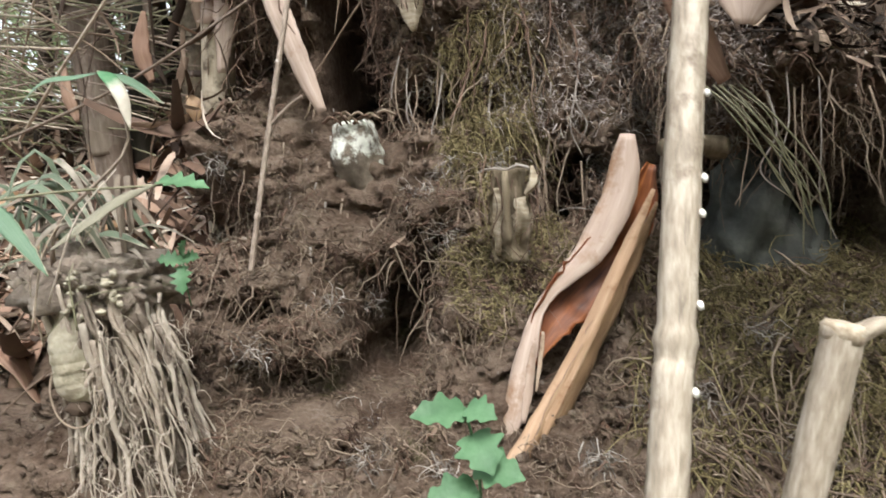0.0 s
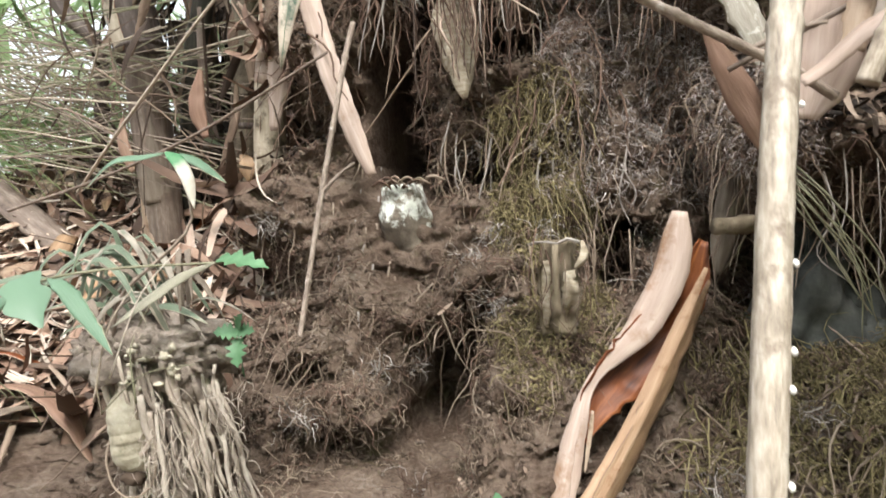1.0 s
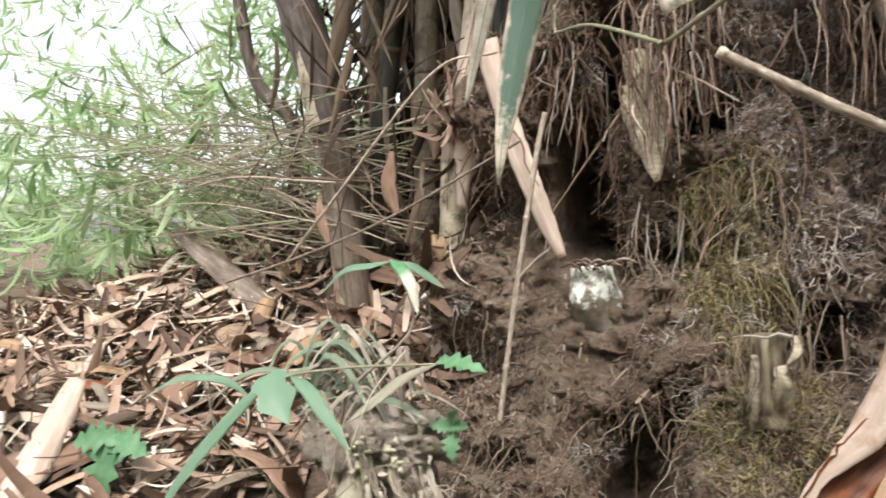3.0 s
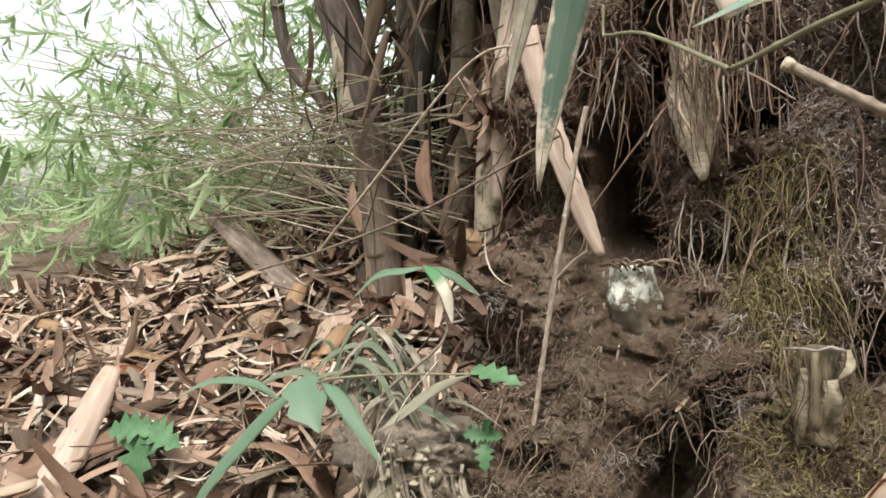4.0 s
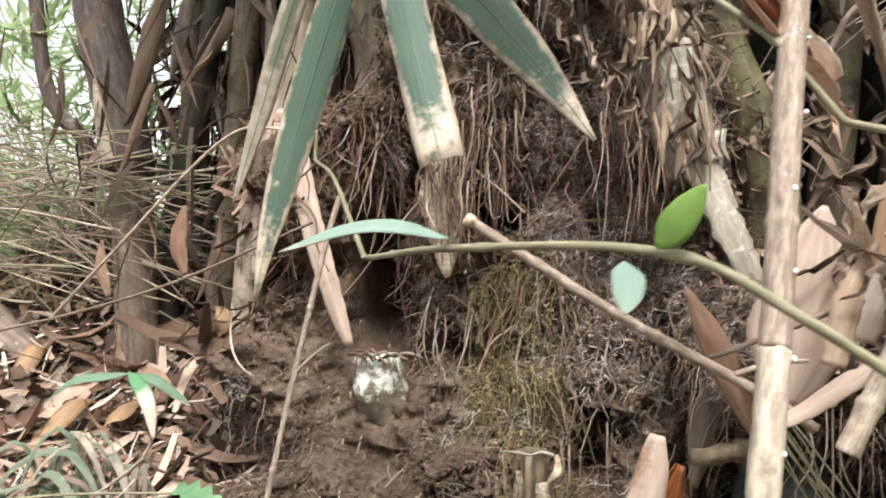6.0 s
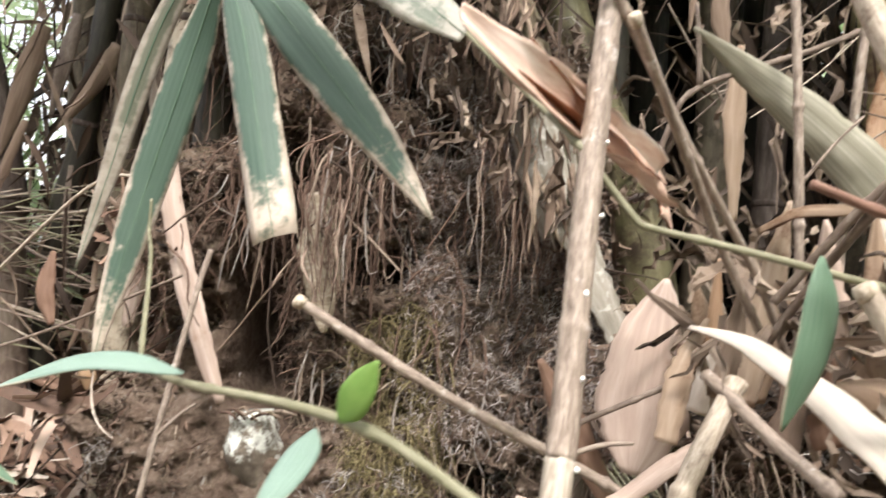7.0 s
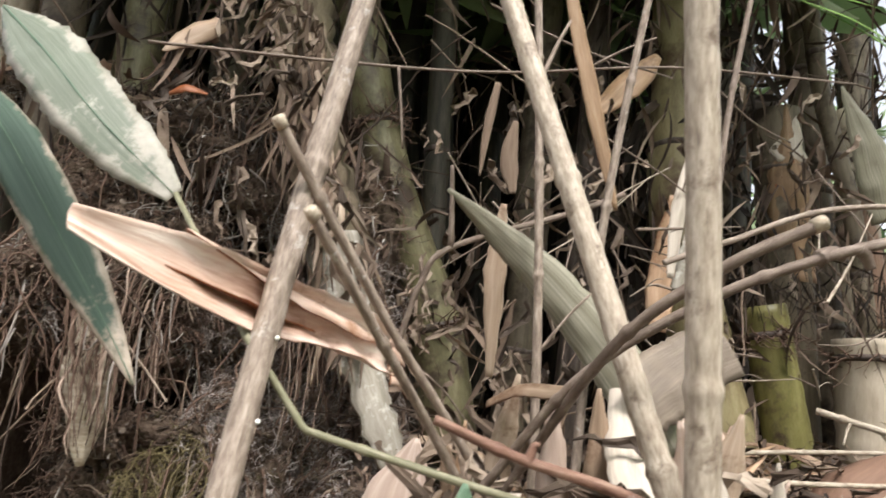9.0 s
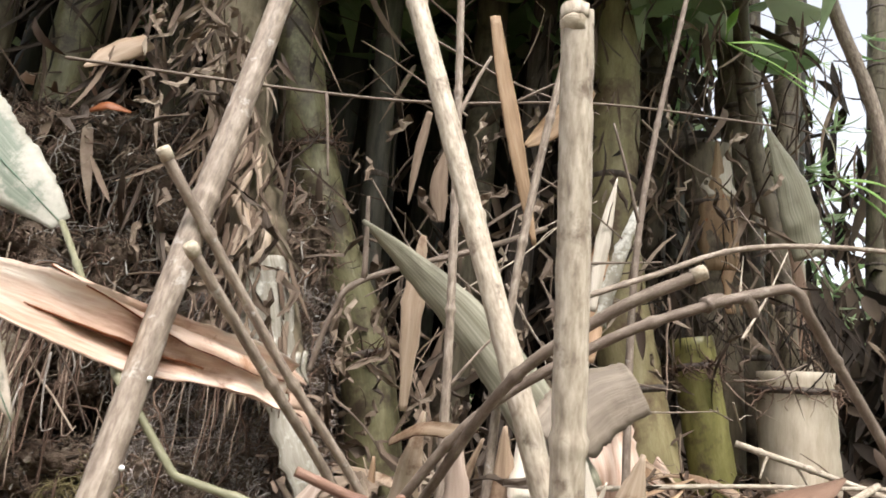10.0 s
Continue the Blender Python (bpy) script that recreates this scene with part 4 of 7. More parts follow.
culm([(0.56, 1.38, 0.85), (0.525, 1.385, 1.1), (0.478, 1.4, 1.306), (0.396, 1.4, 1.481), (0.347, 1.4, 1.6), (0.25, 1.42, 1.95), (0.0, 1.5, 3.1)], 0.055, M_CULMGREEN, "green bamboo culm with a dark hairy node ring", 0.42, 1.08, None, 0.75, roots=1.0)
culm([(1.156, 1.47, 0.995), (1.131, 1.48, 1.14), (1.09, 1.5, 1.315), (1.038, 1.55, 1.682), (1.045, 1.6, 2.152), (1.0, 1.7, 3.6)], 0.07, M_CULMSTOUT, "stout yellow tan culm with brown sheath remains", 0.5, 0.62,
     [(0.02, 0.16, M_OPENSHEATH, (-0.2, -1, 0)), (0.0, 0.2, M_SHEATHTAN, (-0.6, -0.8, 0))], 0.72)
culm([(1.31, 1.46, 0.9), (1.286, 1.45, 1.04), (1.2, 1.45, 1.43)], 0.05, M_CULMOLIVE, "short olive green culm ending in a dark ring", 0.5, 0.96, None, 0.95, roots=1)
culm([(1.26, 1.75, 1.4), (1.25, 1.75, 1.97), (1.235, 1.8, 2.45), (1.2, 1.85, 3.4)], 0.037, M_CULM, "grey brown culm behind the broken stump", 0.35, 0.7)
culm([(1.485, 1.45, 0.9), (1.48, 1.45, 1.14), (1.464, 1.45, 1.385)], 0.084, M_CULMCREAM, "stout pale culm stub with a dark frayed rim", 0.6, 0.74, None, 0.97, roots=1)
culm([(1.5, 1.5, 1.36), (1.47, 1.52, 1.7), (1.42, 1.6, 2.2), (1.36, 1.6, 3.3)], 0.022, M_CULM, "slim grey culm beside the pale stub", 0.3, 0.6)
culm([(1.58, 1.56, 1.2), (1.55, 1.58, 1.7), (1.5, 1.6, 1.98)], 0.034, M_CULMPALE, "broken brown culm peeling to cream", 0.5, 1.3, [(0.3, 0.4, M_BROWNLEAF, (-0.5, -0.9, 0))])
culm([(1.4, 1.62, 1.1), (1.36, 1.6, 1.52), (1.318, 1.6, 1.95)], 0.06, M_CULM, "broken stump with peeling orange brown bark", 0.5, 1.4, [(0.62, 0.33, M_TANSIDE, (-0.2, -1, 0)), (0.5, 0.3, M_SHEATHTAN, (0.7, -0.7, 0)), (0.84, 0.12, M_WHITESHEATH, (0.25, -1, 0))])
culm([(0.98, 1.78, 1.86), (1.12, 1.72, 1.93), (1.28, 1.66, 1.98), (1.37, 1.63, 1.93)], 0.036, M_CULMBROWN, "brown bent culm stub lying across", 0.2, 0.6, name="bent_stub")
# the darkest of these culms carry the inner shade in their colour
for x, y, r, m, lab, dx in [(0.52, 1.62, 0.03, M_CULMDARKSHADE, "slim culm in the clump, darkened for the shade there", -0.04), (0.7, 1.75, 0.045, M_CULM, "grey culm in the shade of the clump", 0.05), (0.2, 1.8, 0.045, M_CULMDARKSHADE, "culm deep in the clump, darkened for the shade there", 0.0),
                            (0.84, 1.7, 0.034, M_CULMBROWN, "brown stained culm in the clump", 0.03), (0.64, 2.05, 0.05, M_CULMDARKSHADE, "culm deep in the clump, darkened for the shade there", -0.1), (0.9, 2.0, 0.05, M_CULMDARKSHADE, "culm deep in the clump, darkened for the shade there", 0.05),
                            (1.15, 1.9, 0.045, M_CULM, "grey culm in the shade of the clump", 0.02), (1.28, 1.95, 0.035, M_CULMDARKSHADE, "slim culm in the clump, darkened for the shade there", 0.02), (1.62, 1.7, 0.045, M_CULM, "grey culm at the clump's edge", -0.1),
                            (0.38, 2.0, 0.05, M_CULMDARKSHADE, "culm deep in the clump, darkened for the shade there", 0.0), (0.02, 1.75, 0.05, M_CULM, "grey culm behind the root mass", -0.05), (-0.3, 1.95, 0.05, M_CULMDARKSHADE, "culm deep in the clump, darkened for the shade there", 0.0),
                            (-0.55, 2.1, 0.045, M_CULMDARKSHADE, "culm deep in the clump, darkened for the shade there", 0.05), (0.1, 2.3, 0.06, M_CULMDARKSHADE, "culm deep in the clump, darkened for the shade there", 0.0), (0.75, 2.4, 0.06, M_CULMDARKSHADE, "culm deep in the clump, darkened for the shade there", 0.0),
                            (-0.15, 2.3, 0.06, M_CULMDARKSHADE, "culm deep in the clump, darkened for the shade there", 0.0), (0.5, 2.5, 0.06, M_CULMDARKSHADE, "culm deep in the clump, darkened for the shade there", 0.0), (-0.7, 2.5, 0.06, M_CULMDARKSHADE, "culm deep in the clump, darkened for the shade there", 0.0),
                            (1.05, 2.4, 0.06, M_CULMDARKSHADE, "culm deep in the clump, darkened for the shade there", 0.0), (1.9, 2.2, 0.05, M_CULM, "grey culm at the clump's edge", 0.1), (-0.4, 2.5, 0.06, M_CULMDARKSHADE, "culm deep in the clump, darkened for the shade there", 0.0),
                            (0.3, 2.7, 0.07, M_CULMDARKSHADE, "culm deep in the clump, darkened for the shade there", 0.0), (2.2, 2.6, 0.05, M_CULM, "grey culm at the clump's edge", 0.0), (2.5, 2.8, 0.05, M_CULMDARKSHADE, "culm deep in the clump, darkened for the shade there", 0.03), (2.02, 2.9, 0.06, M_CULMDARKSHADE, "culm deep in the clump, darkened for the shade there", -0.02), (2.85, 2.7, 0.05, M_CULM, "grey culm at the clump's edge", 0.05), (1.75, 2.5, 0.045, M_CULMDARKSHADE, "slim culm in the clump, darkened for the shade there", 0.02), (0.9, 2.8, 0.07, M_CULMDARKSHADE, "culm deep in the clump, darkened for the shade there", 0.0), (-0.05, 2.8, 0.07, M_CULMDARKSHADE, "culm deep in the clump, darkened for the shade there", 0.0)]:
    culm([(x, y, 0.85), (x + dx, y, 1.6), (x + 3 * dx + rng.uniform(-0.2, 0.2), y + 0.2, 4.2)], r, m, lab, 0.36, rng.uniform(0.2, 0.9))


# ---- dead canes and twigs standing before the bank ----
def cane(name, points, r0, r1, mat, label, spacing=0.0, first=0.5, category="cane", side=(), k=12, group="", knob=0.0):
    """A thin cane: stem, node rings swollen in the stem, and side twigs (position 0..1, offset, radius)."""
    ob = holder(name, points[0])
    tube("stem", points, r0, r1, mat, ob, k=k, nodes=spacing, first=first)
    c = spline(points, 101)
    if knob:
        d = (c[100] - c[97]) / np.linalg.norm(c[100] - c[97])
        v, fc, u = skin(tube_rings(np.array([c[100] + d * q for q in (-0.006, -0.002, 0.001, 0.0028, 0.0032)]), np.array([0.95, 1.0, 1.0, 0.85, 0.55]) * r1 * knob, 12, 0.25, 1.0, 90.0))
        mesh_object("cut_end", v, fc, [M_CUTEND], u, parent=ob, at=c[100])
    for f, off, rr in side:
        b = c[int(f * 100)]
        tube("side_twig", [b, b + np.array(off) * 0.55 + np.array([0, 0, 0.004]), b + np.array(off)], rr, rr * 0.6, mat, ob, n=10, k=7)
    return tagged(ob, label, category, group)


POLE = [(0.126, 0.113, 0.124), (0.181, 0.3, 0.628), (0.189, 0.325, 0.692), (0.206, 0.385, 0.857), (0.231, 0.455, 1.02), (0.252, 0.525, 1.25), (0.281, 0.588, 1.5), (0.31, 0.65, 1.78)]
pole = cane("dead_pole", POLE[:5], 0.0094, 0.009, M_POLEPALE, "bleached dead bamboo pole dotted with white mushrooms", 0.26, 0.35, "pole")
tube("upper_stem", POLE[4:], 0.009, 0.0092, M_POLEGREY, pole, k=12, nodes=0.26, first=0.3, label="greyer upper stem")
pc_ = spline(POLE, 400)
for f, a in [(0.36, 0.3), (0.385, 0.5), (0.395, 0.2), (0.42, 0.4), (0.47, 0.2), (0.3, 0.6), (0.335, 0.2), (0.26, 0.3), (0.22, 0.5), (0.55, -0.4), (0.58, 0.9), (0.61, -1.2), (0.64, 0.3), (0.67, -0.6), (0.52, -0.9), (0.73, -0.3)]:
    b = pc_[int(f * 399)] + 0.0085 * np.array([math.cos(a), -math.sin(abs(a)) - 0.1, 0])
    d = np.array([math.cos(a), -0.5, 0.15]) * 0.0022
    z_ = rng.uniform(0.45, 0.85)
    prof = [(-0.6, 0.0012 * z_), (0.0, 0.0014 * z_), (0.3, 0.0032 * z_), (0.7, 0.0036 * z_), (1.1, 0.0024 * z_), (1.3, 0.0004)]
    v, fc, u = skin(tube_rings(np.array([b + d * s for s, _ in prof]), np.array([r for _, r in prof]), 9))
    mesh_object("mushroom", v, fc, [M_MUSHROOM], u, parent=pole, at=b)
cane("dead_pole", [(0.53, 0.45, 0.5), (0.479, 0.391, 1.16), (0.455, 0.367, 1.409), (0.4525, 0.365, 1.424)], 0.0094, 0.0088, M_POLE, "upright pale cut cane with a swollen node", 0.36, 0.955, "pole", knob=1.0)
cane("dead_pole", [(0.68, 0.39, 0.62), (0.536, 0.535, 1.138), (0.415, 0.656, 1.561), (0.33, 0.74, 1.86)], 0.0105, 0.0098, M_POLE, "leaning pale dead cane among the sheaths", 0.24, 0.4, "pole")
cane("cut_stick", [(0.5, 0.7, 0.98), (0.427, 0.651, 1.122), (0.33, 0.583, 1.24), (0.237, 0.513, 1.36)], 0.0036, 0.0038, M_POLEGREY, "thin broken cane leaning with a pale cut end", 0.13, 0.4, knob=1.25)
cane("cut_stick", [(0.5, 0.72, 1.0), (0.384, 0.632, 1.154), (0.33, 0.57, 1.22), (0.267, 0.497, 1.298)], 0.004, 0.0038, M_POLEGREY, "thin grey cane leaning beside another", 0.17, 0.9, knob=1.25)
cane("cut_stick", [(0.34, 0.675, 0.93), (0.295, 0.668, 0.956), (0.16, 0.65, 1.02), (0.03, 0.634, 1.092)], 0.0048, 0.0046, M_POLEGREY, "slanting stick with a knobbed end", 0.12, 0.35, knob=1.25, side=[(0.25, (0.06, -0.01, 0.02), 0.003)])
cane("cut_stick", [(0.23, 0.36, 0.42), (0.263, 0.36, 0.605), (0.278, 0.36, 0.69)], 0.0108, 0.0102, M_POLEPALE, "short pale cane stub with a side branch", 0.2, 0.7, knob=1.02, side=[(0.97, (0.04, 0.02, 0.006), 0.006)])
cane("cut_stick", [(0.46, 0.45, 1.02), (0.408, 0.43, 1.095), (0.386, 0.432, 1.13)], 0.0062, 0.0064, M_POLE, "short pale cane stub standing in litter", 0.1, 0.6, knob=1.05)
tw = cane("hanging_twig", [(-0.25, 1.19, 1.14), (-0.262, 1.17, 1.062), (-0.285, 1.11, 0.83), (-0.298, 1.045, 0.62)], 0.005, 0.0042, M_POLEGREY, "straight pinkish grey twig leaning on the bank", 0.13, 0.5, side=[(0.56, (0.05, 0.02, 0.05), 0.0035)])
cane("thin_twig", [(-0.95, 1.42, 0.85), (-0.743, 1.3, 1.001), (-0.482, 1.22, 1.232), (-0.326, 1.15, 1.247)], 0.0036, 0.0026, M_POLE, "thin pale twig slanting before the culms", 0.2, 0.5)
cane("thin_twig", [(-1.107, 1.4, 0.808), (-0.85, 1.36, 0.88), (-0.595, 1.3, 0.967), (-0.299, 1.2, 1.094)], 0.0034, 0.0026, M_POLEDARK, "thin dark twig slanting before the bank", 0.2, 0.5)
cane("thin_twig", [(0.36, 0.79, 1.24), (0.374, 0.78, 1.299), (0.403, 0.78, 1.341), (0.547, 0.85, 1.412), (0.64, 0.9, 1.463)], 0.003, 0.0038, M_POLEDARK, "crooked brown twig with a broken knob", 0.14, 0.7, side=[(0.28, (-0.008, 0.0, 0.09), 0.0035)])
cane("thin_twig", [(0.43, 0.66, 1.08), (0.457, 0.6, 1.16), (0.479, 0.5, 1.242), (0.525, 0.455, 1.29), (0.567, 0.432, 1.316), (0.572, 0.43, 1.319)], 0.0038, 0.004, M_POLEDARK, "curved brown branch crossing the pale cane", 0.16, 0.5, knob=1.25)
cane("thin_twig", [(0.42, 0.62, 1.12), (0.472, 0.55, 1.216), (0.54, 0.5, 1.275), (0.602, 0.48, 1.307), (0.655, 0.47, 1.326), (0.668, 0.47, 1.328), (0.676, 0.47, 1.323), (0.682, 0.472, 1.314), (0.72, 0.485, 1.28), (0.79, 0.5, 1.2), (0.85, 0.52, 1.1)], 0.0038, 0.0036, M_POLEDARK, "dead twig bent sharply at a swollen joint", 0.17, 0.6, side=[(0.46, (0.02, 0.002, 0.004), 0.0062), (0.5, (0.012, 0.002, -0.012), 0.0056)])
cane("thin_twig", [(0.347, 0.417, 1.183), (0.392, 0.417, 1.168), (0.44, 0.417, 1.157), (0.488, 0.417, 1.142), (0.517, 0.417, 1.134)], 0.0026, 0.0037, M_REDTWIG, "reddish brown twig lying across the sheaths", 0.09, 0.4, side=[(0.3, (0.004, -0.003, 0.008), 0.003)])
cane("thin_twig", [(0.0, 0.98, 1.6), (0.297, 1.0, 1.629), (0.493, 1.0, 1.652), (0.756, 1.0, 1.706), (1.1, 1.05, 1.76)], 0.0023, 0.0018, M_POLEDARK, "thin horizontal dead branch across the culms", 0.2, 0.4, side=[(0.3, (0.02, 0, -0.12), 0.0025), (0.55, (0.1, -0.02, 0.06), 0.0025)])
cane("thin_twig", [(0.505, 0.75, 1.03), (0.495, 0.75, 1.253), (0.48, 0.75, 1.462), (0.46, 0.76, 1.72)], 0.005, 0.0042, M_POLEGREY, "upright thin dead twig", 0.12, 0.4, side=[(0.3, (0.05, -0.02, 0.07), 0.002), (0.72, (0.03, 0.0, 0.08), 0.003)])
cane("thin_twig", [(0.56, 0.8, 1.05), (0.57, 0.78, 1.4), (0.62, 0.76, 1.8)], 0.0055, 0.004, M_POLEGREY, "upright thin dead twig", 0.15, 0.4)
cane("thin_twig", [(0.78, 0.9, 1.0), (0.8, 0.95, 1.5), (0.9, 1.0, 2.0)], 0.006, 0.004, M_POLEDARK, "upright thin dark twig beside a culm", 0.2, 0.4, side=[(0.5, (-0.06, -0.02, 0.14), 0.003)])
cane("thin_twig", [(0.6, 0.8, 1.13), (0.9, 0.9, 1.12), (1.3, 1.0, 1.13)], 0.004, 0.003, M_POLE, "thin pale twig lying level between stems", 0.2, 0.4)
cane("thin_twig", [(0.6, 0.6, 1.04), (0.85, 0.75, 1.1), (1.2, 0.95, 1.18)], 0.006, 0.005, M_POLE, "pale cane lying among the stems", 0.2, 0.4)
cane("dead_pole", [(1.56, 1.25, 1.0), (1.475, 1.2, 1.799), (1.344, 1.2, 2.157), (1.2, 1.2, 2.6)], 0.016, 0.012, M_POLEGREY, "grey slim culm leaning at the clump's edge", 0.3, 0.5, "pole")


# ---- dry sheaths ----
def sheath(points, widths, arc, facing, mats, label, name="culm_sheath", **kw):
    ob = holder(name, points[0])
    shell("blade", points, widths, arc, facing, mats, ob, **kw)
    return tagged(ob, label, "sheath")


big = holder("split_sheath", (0.10, 0.93, 0.37))
shell("left_half", [(0.274, 1.05, 0.822), (0.261, 1.038, 0.737), (0.222, 1.015, 0.661), (0.188, 1.0, 0.624), (0.148, 0.985, 0.579), (0.127, 0.958, 0.517), (0.107, 0.935, 0.43), (0.1, 0.93, 0.40)], [0.022, 0.044, 0.05, 0.052, 0.049, 0.044, 0.03, 0.018, 0.017, 0.026, 0.033, 0.035, 0.032, 0.012], 60, (-0.45, -1, 0.1), (M_SHEATHPINK, M_ORANGE), big, 48, ragged=0.06, thick=0.002, crumple=0.05)
shell("lining", [(0.312, 1.07, 0.778), (0.276, 1.058, 0.685), (0.216, 1.035, 0.618), (0.162, 1.0, 0.56), (0.136, 0.968, 0.5)], [0.014, 0.05, 0.068, 0.078, 0.084, 0.08, 0.052, 0.012], 100, (-0.1, 1, 0.1), (M_ORANGE, M_ORANGE), big, 34, ragged=0.12, thick=0.002, label="orange brown inner lining")
shell("right_half", [(0.31, 1.03, 0.742), (0.247, 0.985, 0.615), (0.2, 0.948, 0.528), (0.124, 0.895, 0.399), (0.09, 0.87, 0.345)], [0.006, 0.018, 0.021, 0.022, 0.026, 0.034, 0.04], 70, (-0.2, -1, 0.3), (M_SHEATHTAN, M_ORANGE), big, 40, ragged=0.06, thick=0.002)
# brown strip whose darker tone also paints the sheath's shaded side
shell("right_side", [(0.318, 1.042, 0.722), (0.276, 1.012, 0.628), (0.223, 0.962, 0.532), (0.152, 0.908, 0.408), (0.12, 0.88, 0.355)], [0.006, 0.03, 0.038, 0.04, 0.042, 0.042, 0.04], 45, (0.75, -0.6, 0.2), (M_TANSIDE, M_BROWNLEAF), big, 36, ragged=0.12, thick=0.002, label="brown outer side, darkened as the shaded side")
shell("torn_strip", [(0.151, 0.955, 0.55), (0.147, 0.95, 0.512), (0.141, 0.938, 0.47)], [0.004, 0.007, 0.006, 0.002], 40, (-0.3, -1, 0.1), (M_SHEATH, M_BROWNLEAF), big, 14, ragged=0.2)
shell("torn_strip", [(0.139, 0.95, 0.54), (0.133, 0.943, 0.485), (0.124, 0.928, 0.428)], [0.004, 0.012, 0.013, 0.006], 60, (0.2, -1, 0.1), (M_SHEATHPINK, M_BROWNLEAF), big, 16, ragged=0.15)
tagged(big, "split culm sheath, tan with orange lining, leaning on the bank", "sheath")
osh = holder("open_sheath", (0.332, 0.69, 1.222))
OS = [(0.155, 0.418, 1.262), (0.195, 0.478, 1.25), (0.245, 0.552, 1.235), (0.30, 0.637, 1.226), (0.338, 0.693, 1.216)]
shell("trough", OS, [0.014, 0.036, 0.044, 0.047, 0.047, 0.046, 0.044], [60, 90, 120, 140, 150, 150], (0.1, 0.93, -0.25), (M_OPENSHEATH, M_OPENINSIDE), osh, 34, 13, ragged=0.06)
shell("upper_lip", [(0.2, 0.478, 1.274), (0.245, 0.548, 1.258), (0.3, 0.632, 1.243), (0.345, 0.7, 1.228)], [0.002, 0.008, 0.022, 0.027, 0.022, 0.004], 50, (-0.1, -0.8, 0.5), (M_OPENSHEATH, M_ORANGE), osh, 24, 7, ragged=0.12)
shell("inner_fold", [(0.19, 0.472, 1.25), (0.24, 0.546, 1.236), (0.275, 0.6, 1.228)], [0.004, 0.018, 0.022, 0.016, 0.006], 60, (0, 0.6, -0.8), (M_ORANGE, M_ORANGE), osh, 18, 7, ragged=0.15)
for k in range(4):
    b = np.array([0.336 + 0.004 * k, 0.69 + 0.004 * k, 1.236 - 0.012 * k])
    shell("frayed_tip", [b, b + np.array([0.012, 0.018, -0.004]), b + np.array([0.022, 0.034, -0.01 - 0.003 * k])], [0.014, 0.01, 0.002], 40, (0.5, -0.8, 0.2), (M_OPENSHEATH, M_ORANGE), osh, 9, 5, ragged=0.2)
tagged(osh, "curled dry sheath, pinkish tan with an orange fold, caught on canes", "sheath")
sheath([(0.391, 0.775, 1.402), (0.45, 0.785, 1.365), (0.52, 0.77, 1.305), (0.59, 0.74, 1.22), (0.63, 0.72, 1.15)], [0.004, 0.03, 0.046, 0.054, 0.06, 0.056], 60, (-0.2, -0.9, -0.35), (M_FAN, M_FAN), "broad ribbed grey green sheath slanting among canes", n=30)
sheath([(0.474, 0.86, 1.21), (0.472, 0.86, 1.32), (0.474, 0.862, 1.418)], [0.008, 0.016, 0.024, 0.028, 0.024, 0.008], 60, F_, (M_SHEATH, M_OLDSHEATH), "torn tan sheath hanging between canes", ragged=0.14, twist=0.5)
sheath([(0.525, 0.835, 1.71), (0.55, 0.832, 1.61), (0.576, 0.83, 1.515), (0.602, 0.828, 1.42)], [0.014, 0.02, 0.022, 0.022, 0.016, 0.005], 45, F_, (M_TANSIDE, M_ORANGE), "narrow tan sheath strip hanging from a branch")
sheath([(0.362, 0.81, 0.925), (0.37, 0.815, 0.98), (0.378, 0.82, 1.05), (0.394, 0.83, 1.138)], [0.02, 0.07, 0.1, 0.098, 0.09, 0.075, 0.045, 0.006], 40, (-0.2, -1, 0.1), (M_SHEATHPINK, M_SHEATH), "pointed tan sheath standing upright against the bank", n=30, k=13, crumple=0.025, ragged=0.08)
sheath([(0.336, 0.565, 1.098), (0.36, 0.54, 1.095), (0.385, 0.51, 1.08), (0.42, 0.455, 1.045), (0.47, 0.4, 0.99)], [0.006, 0.02, 0.028, 0.036, 0.045, 0.05], [60, 110, 130, 120, 110], (-0.1, -0.5, 0.85), (M_WHITESHEATH, M_SHEATH), "bleached sheath lying with its tip raised", n=28)
sheath([(0.60, 0.8, 1.26), (0.585, 0.72, 1.19), (0.56, 0.6, 1.12), (0.56, 0.5, 1.03)], [0.004, 0.03, 0.055, 0.064, 0.066, 0.06], 80, (-0.1, -0.85, 0.5), (M_WHITESHEATH, M_WHITESHEATH), "bleached white sheath among the canes", n=26)
sheath([(0.535, 0.5, 1.2), (0.55, 0.49, 1.14), (0.575, 0.48, 1.05), (0.59, 0.47, 0.96)], [0.004, 0.02, 0.042, 0.05, 0.055], 70, (0.25, -0.95, 0.2), (M_WHITESHEATH, M_SHEATH), "bleached sheath standing behind the cut cane", n=24, ragged=0.2)
sheath([(0.262, 0.857, 1.036), (0.305, 0.855, 0.96), (0.356, 0.856, 0.87)], [0.006, 0.03, 0.038, 0.03, 0.016], 70, (-0.3, -0.9, 0.2), (M_BROWNLEAF, M_ORANGE), "red brown sheath hanging by the green culm")
sheath([(0.355, 1.16, 0.72), (0.367, 1.165, 0.79), (0.377, 1.17, 0.85), (0.386, 1.18, 0.91)], [0.012, 0.04, 0.046, 0.044, 0.024], 80, (0.1, -1, 0), (M_WEATHER, M_SHEATH), "pale sheath tube standing against the bank")
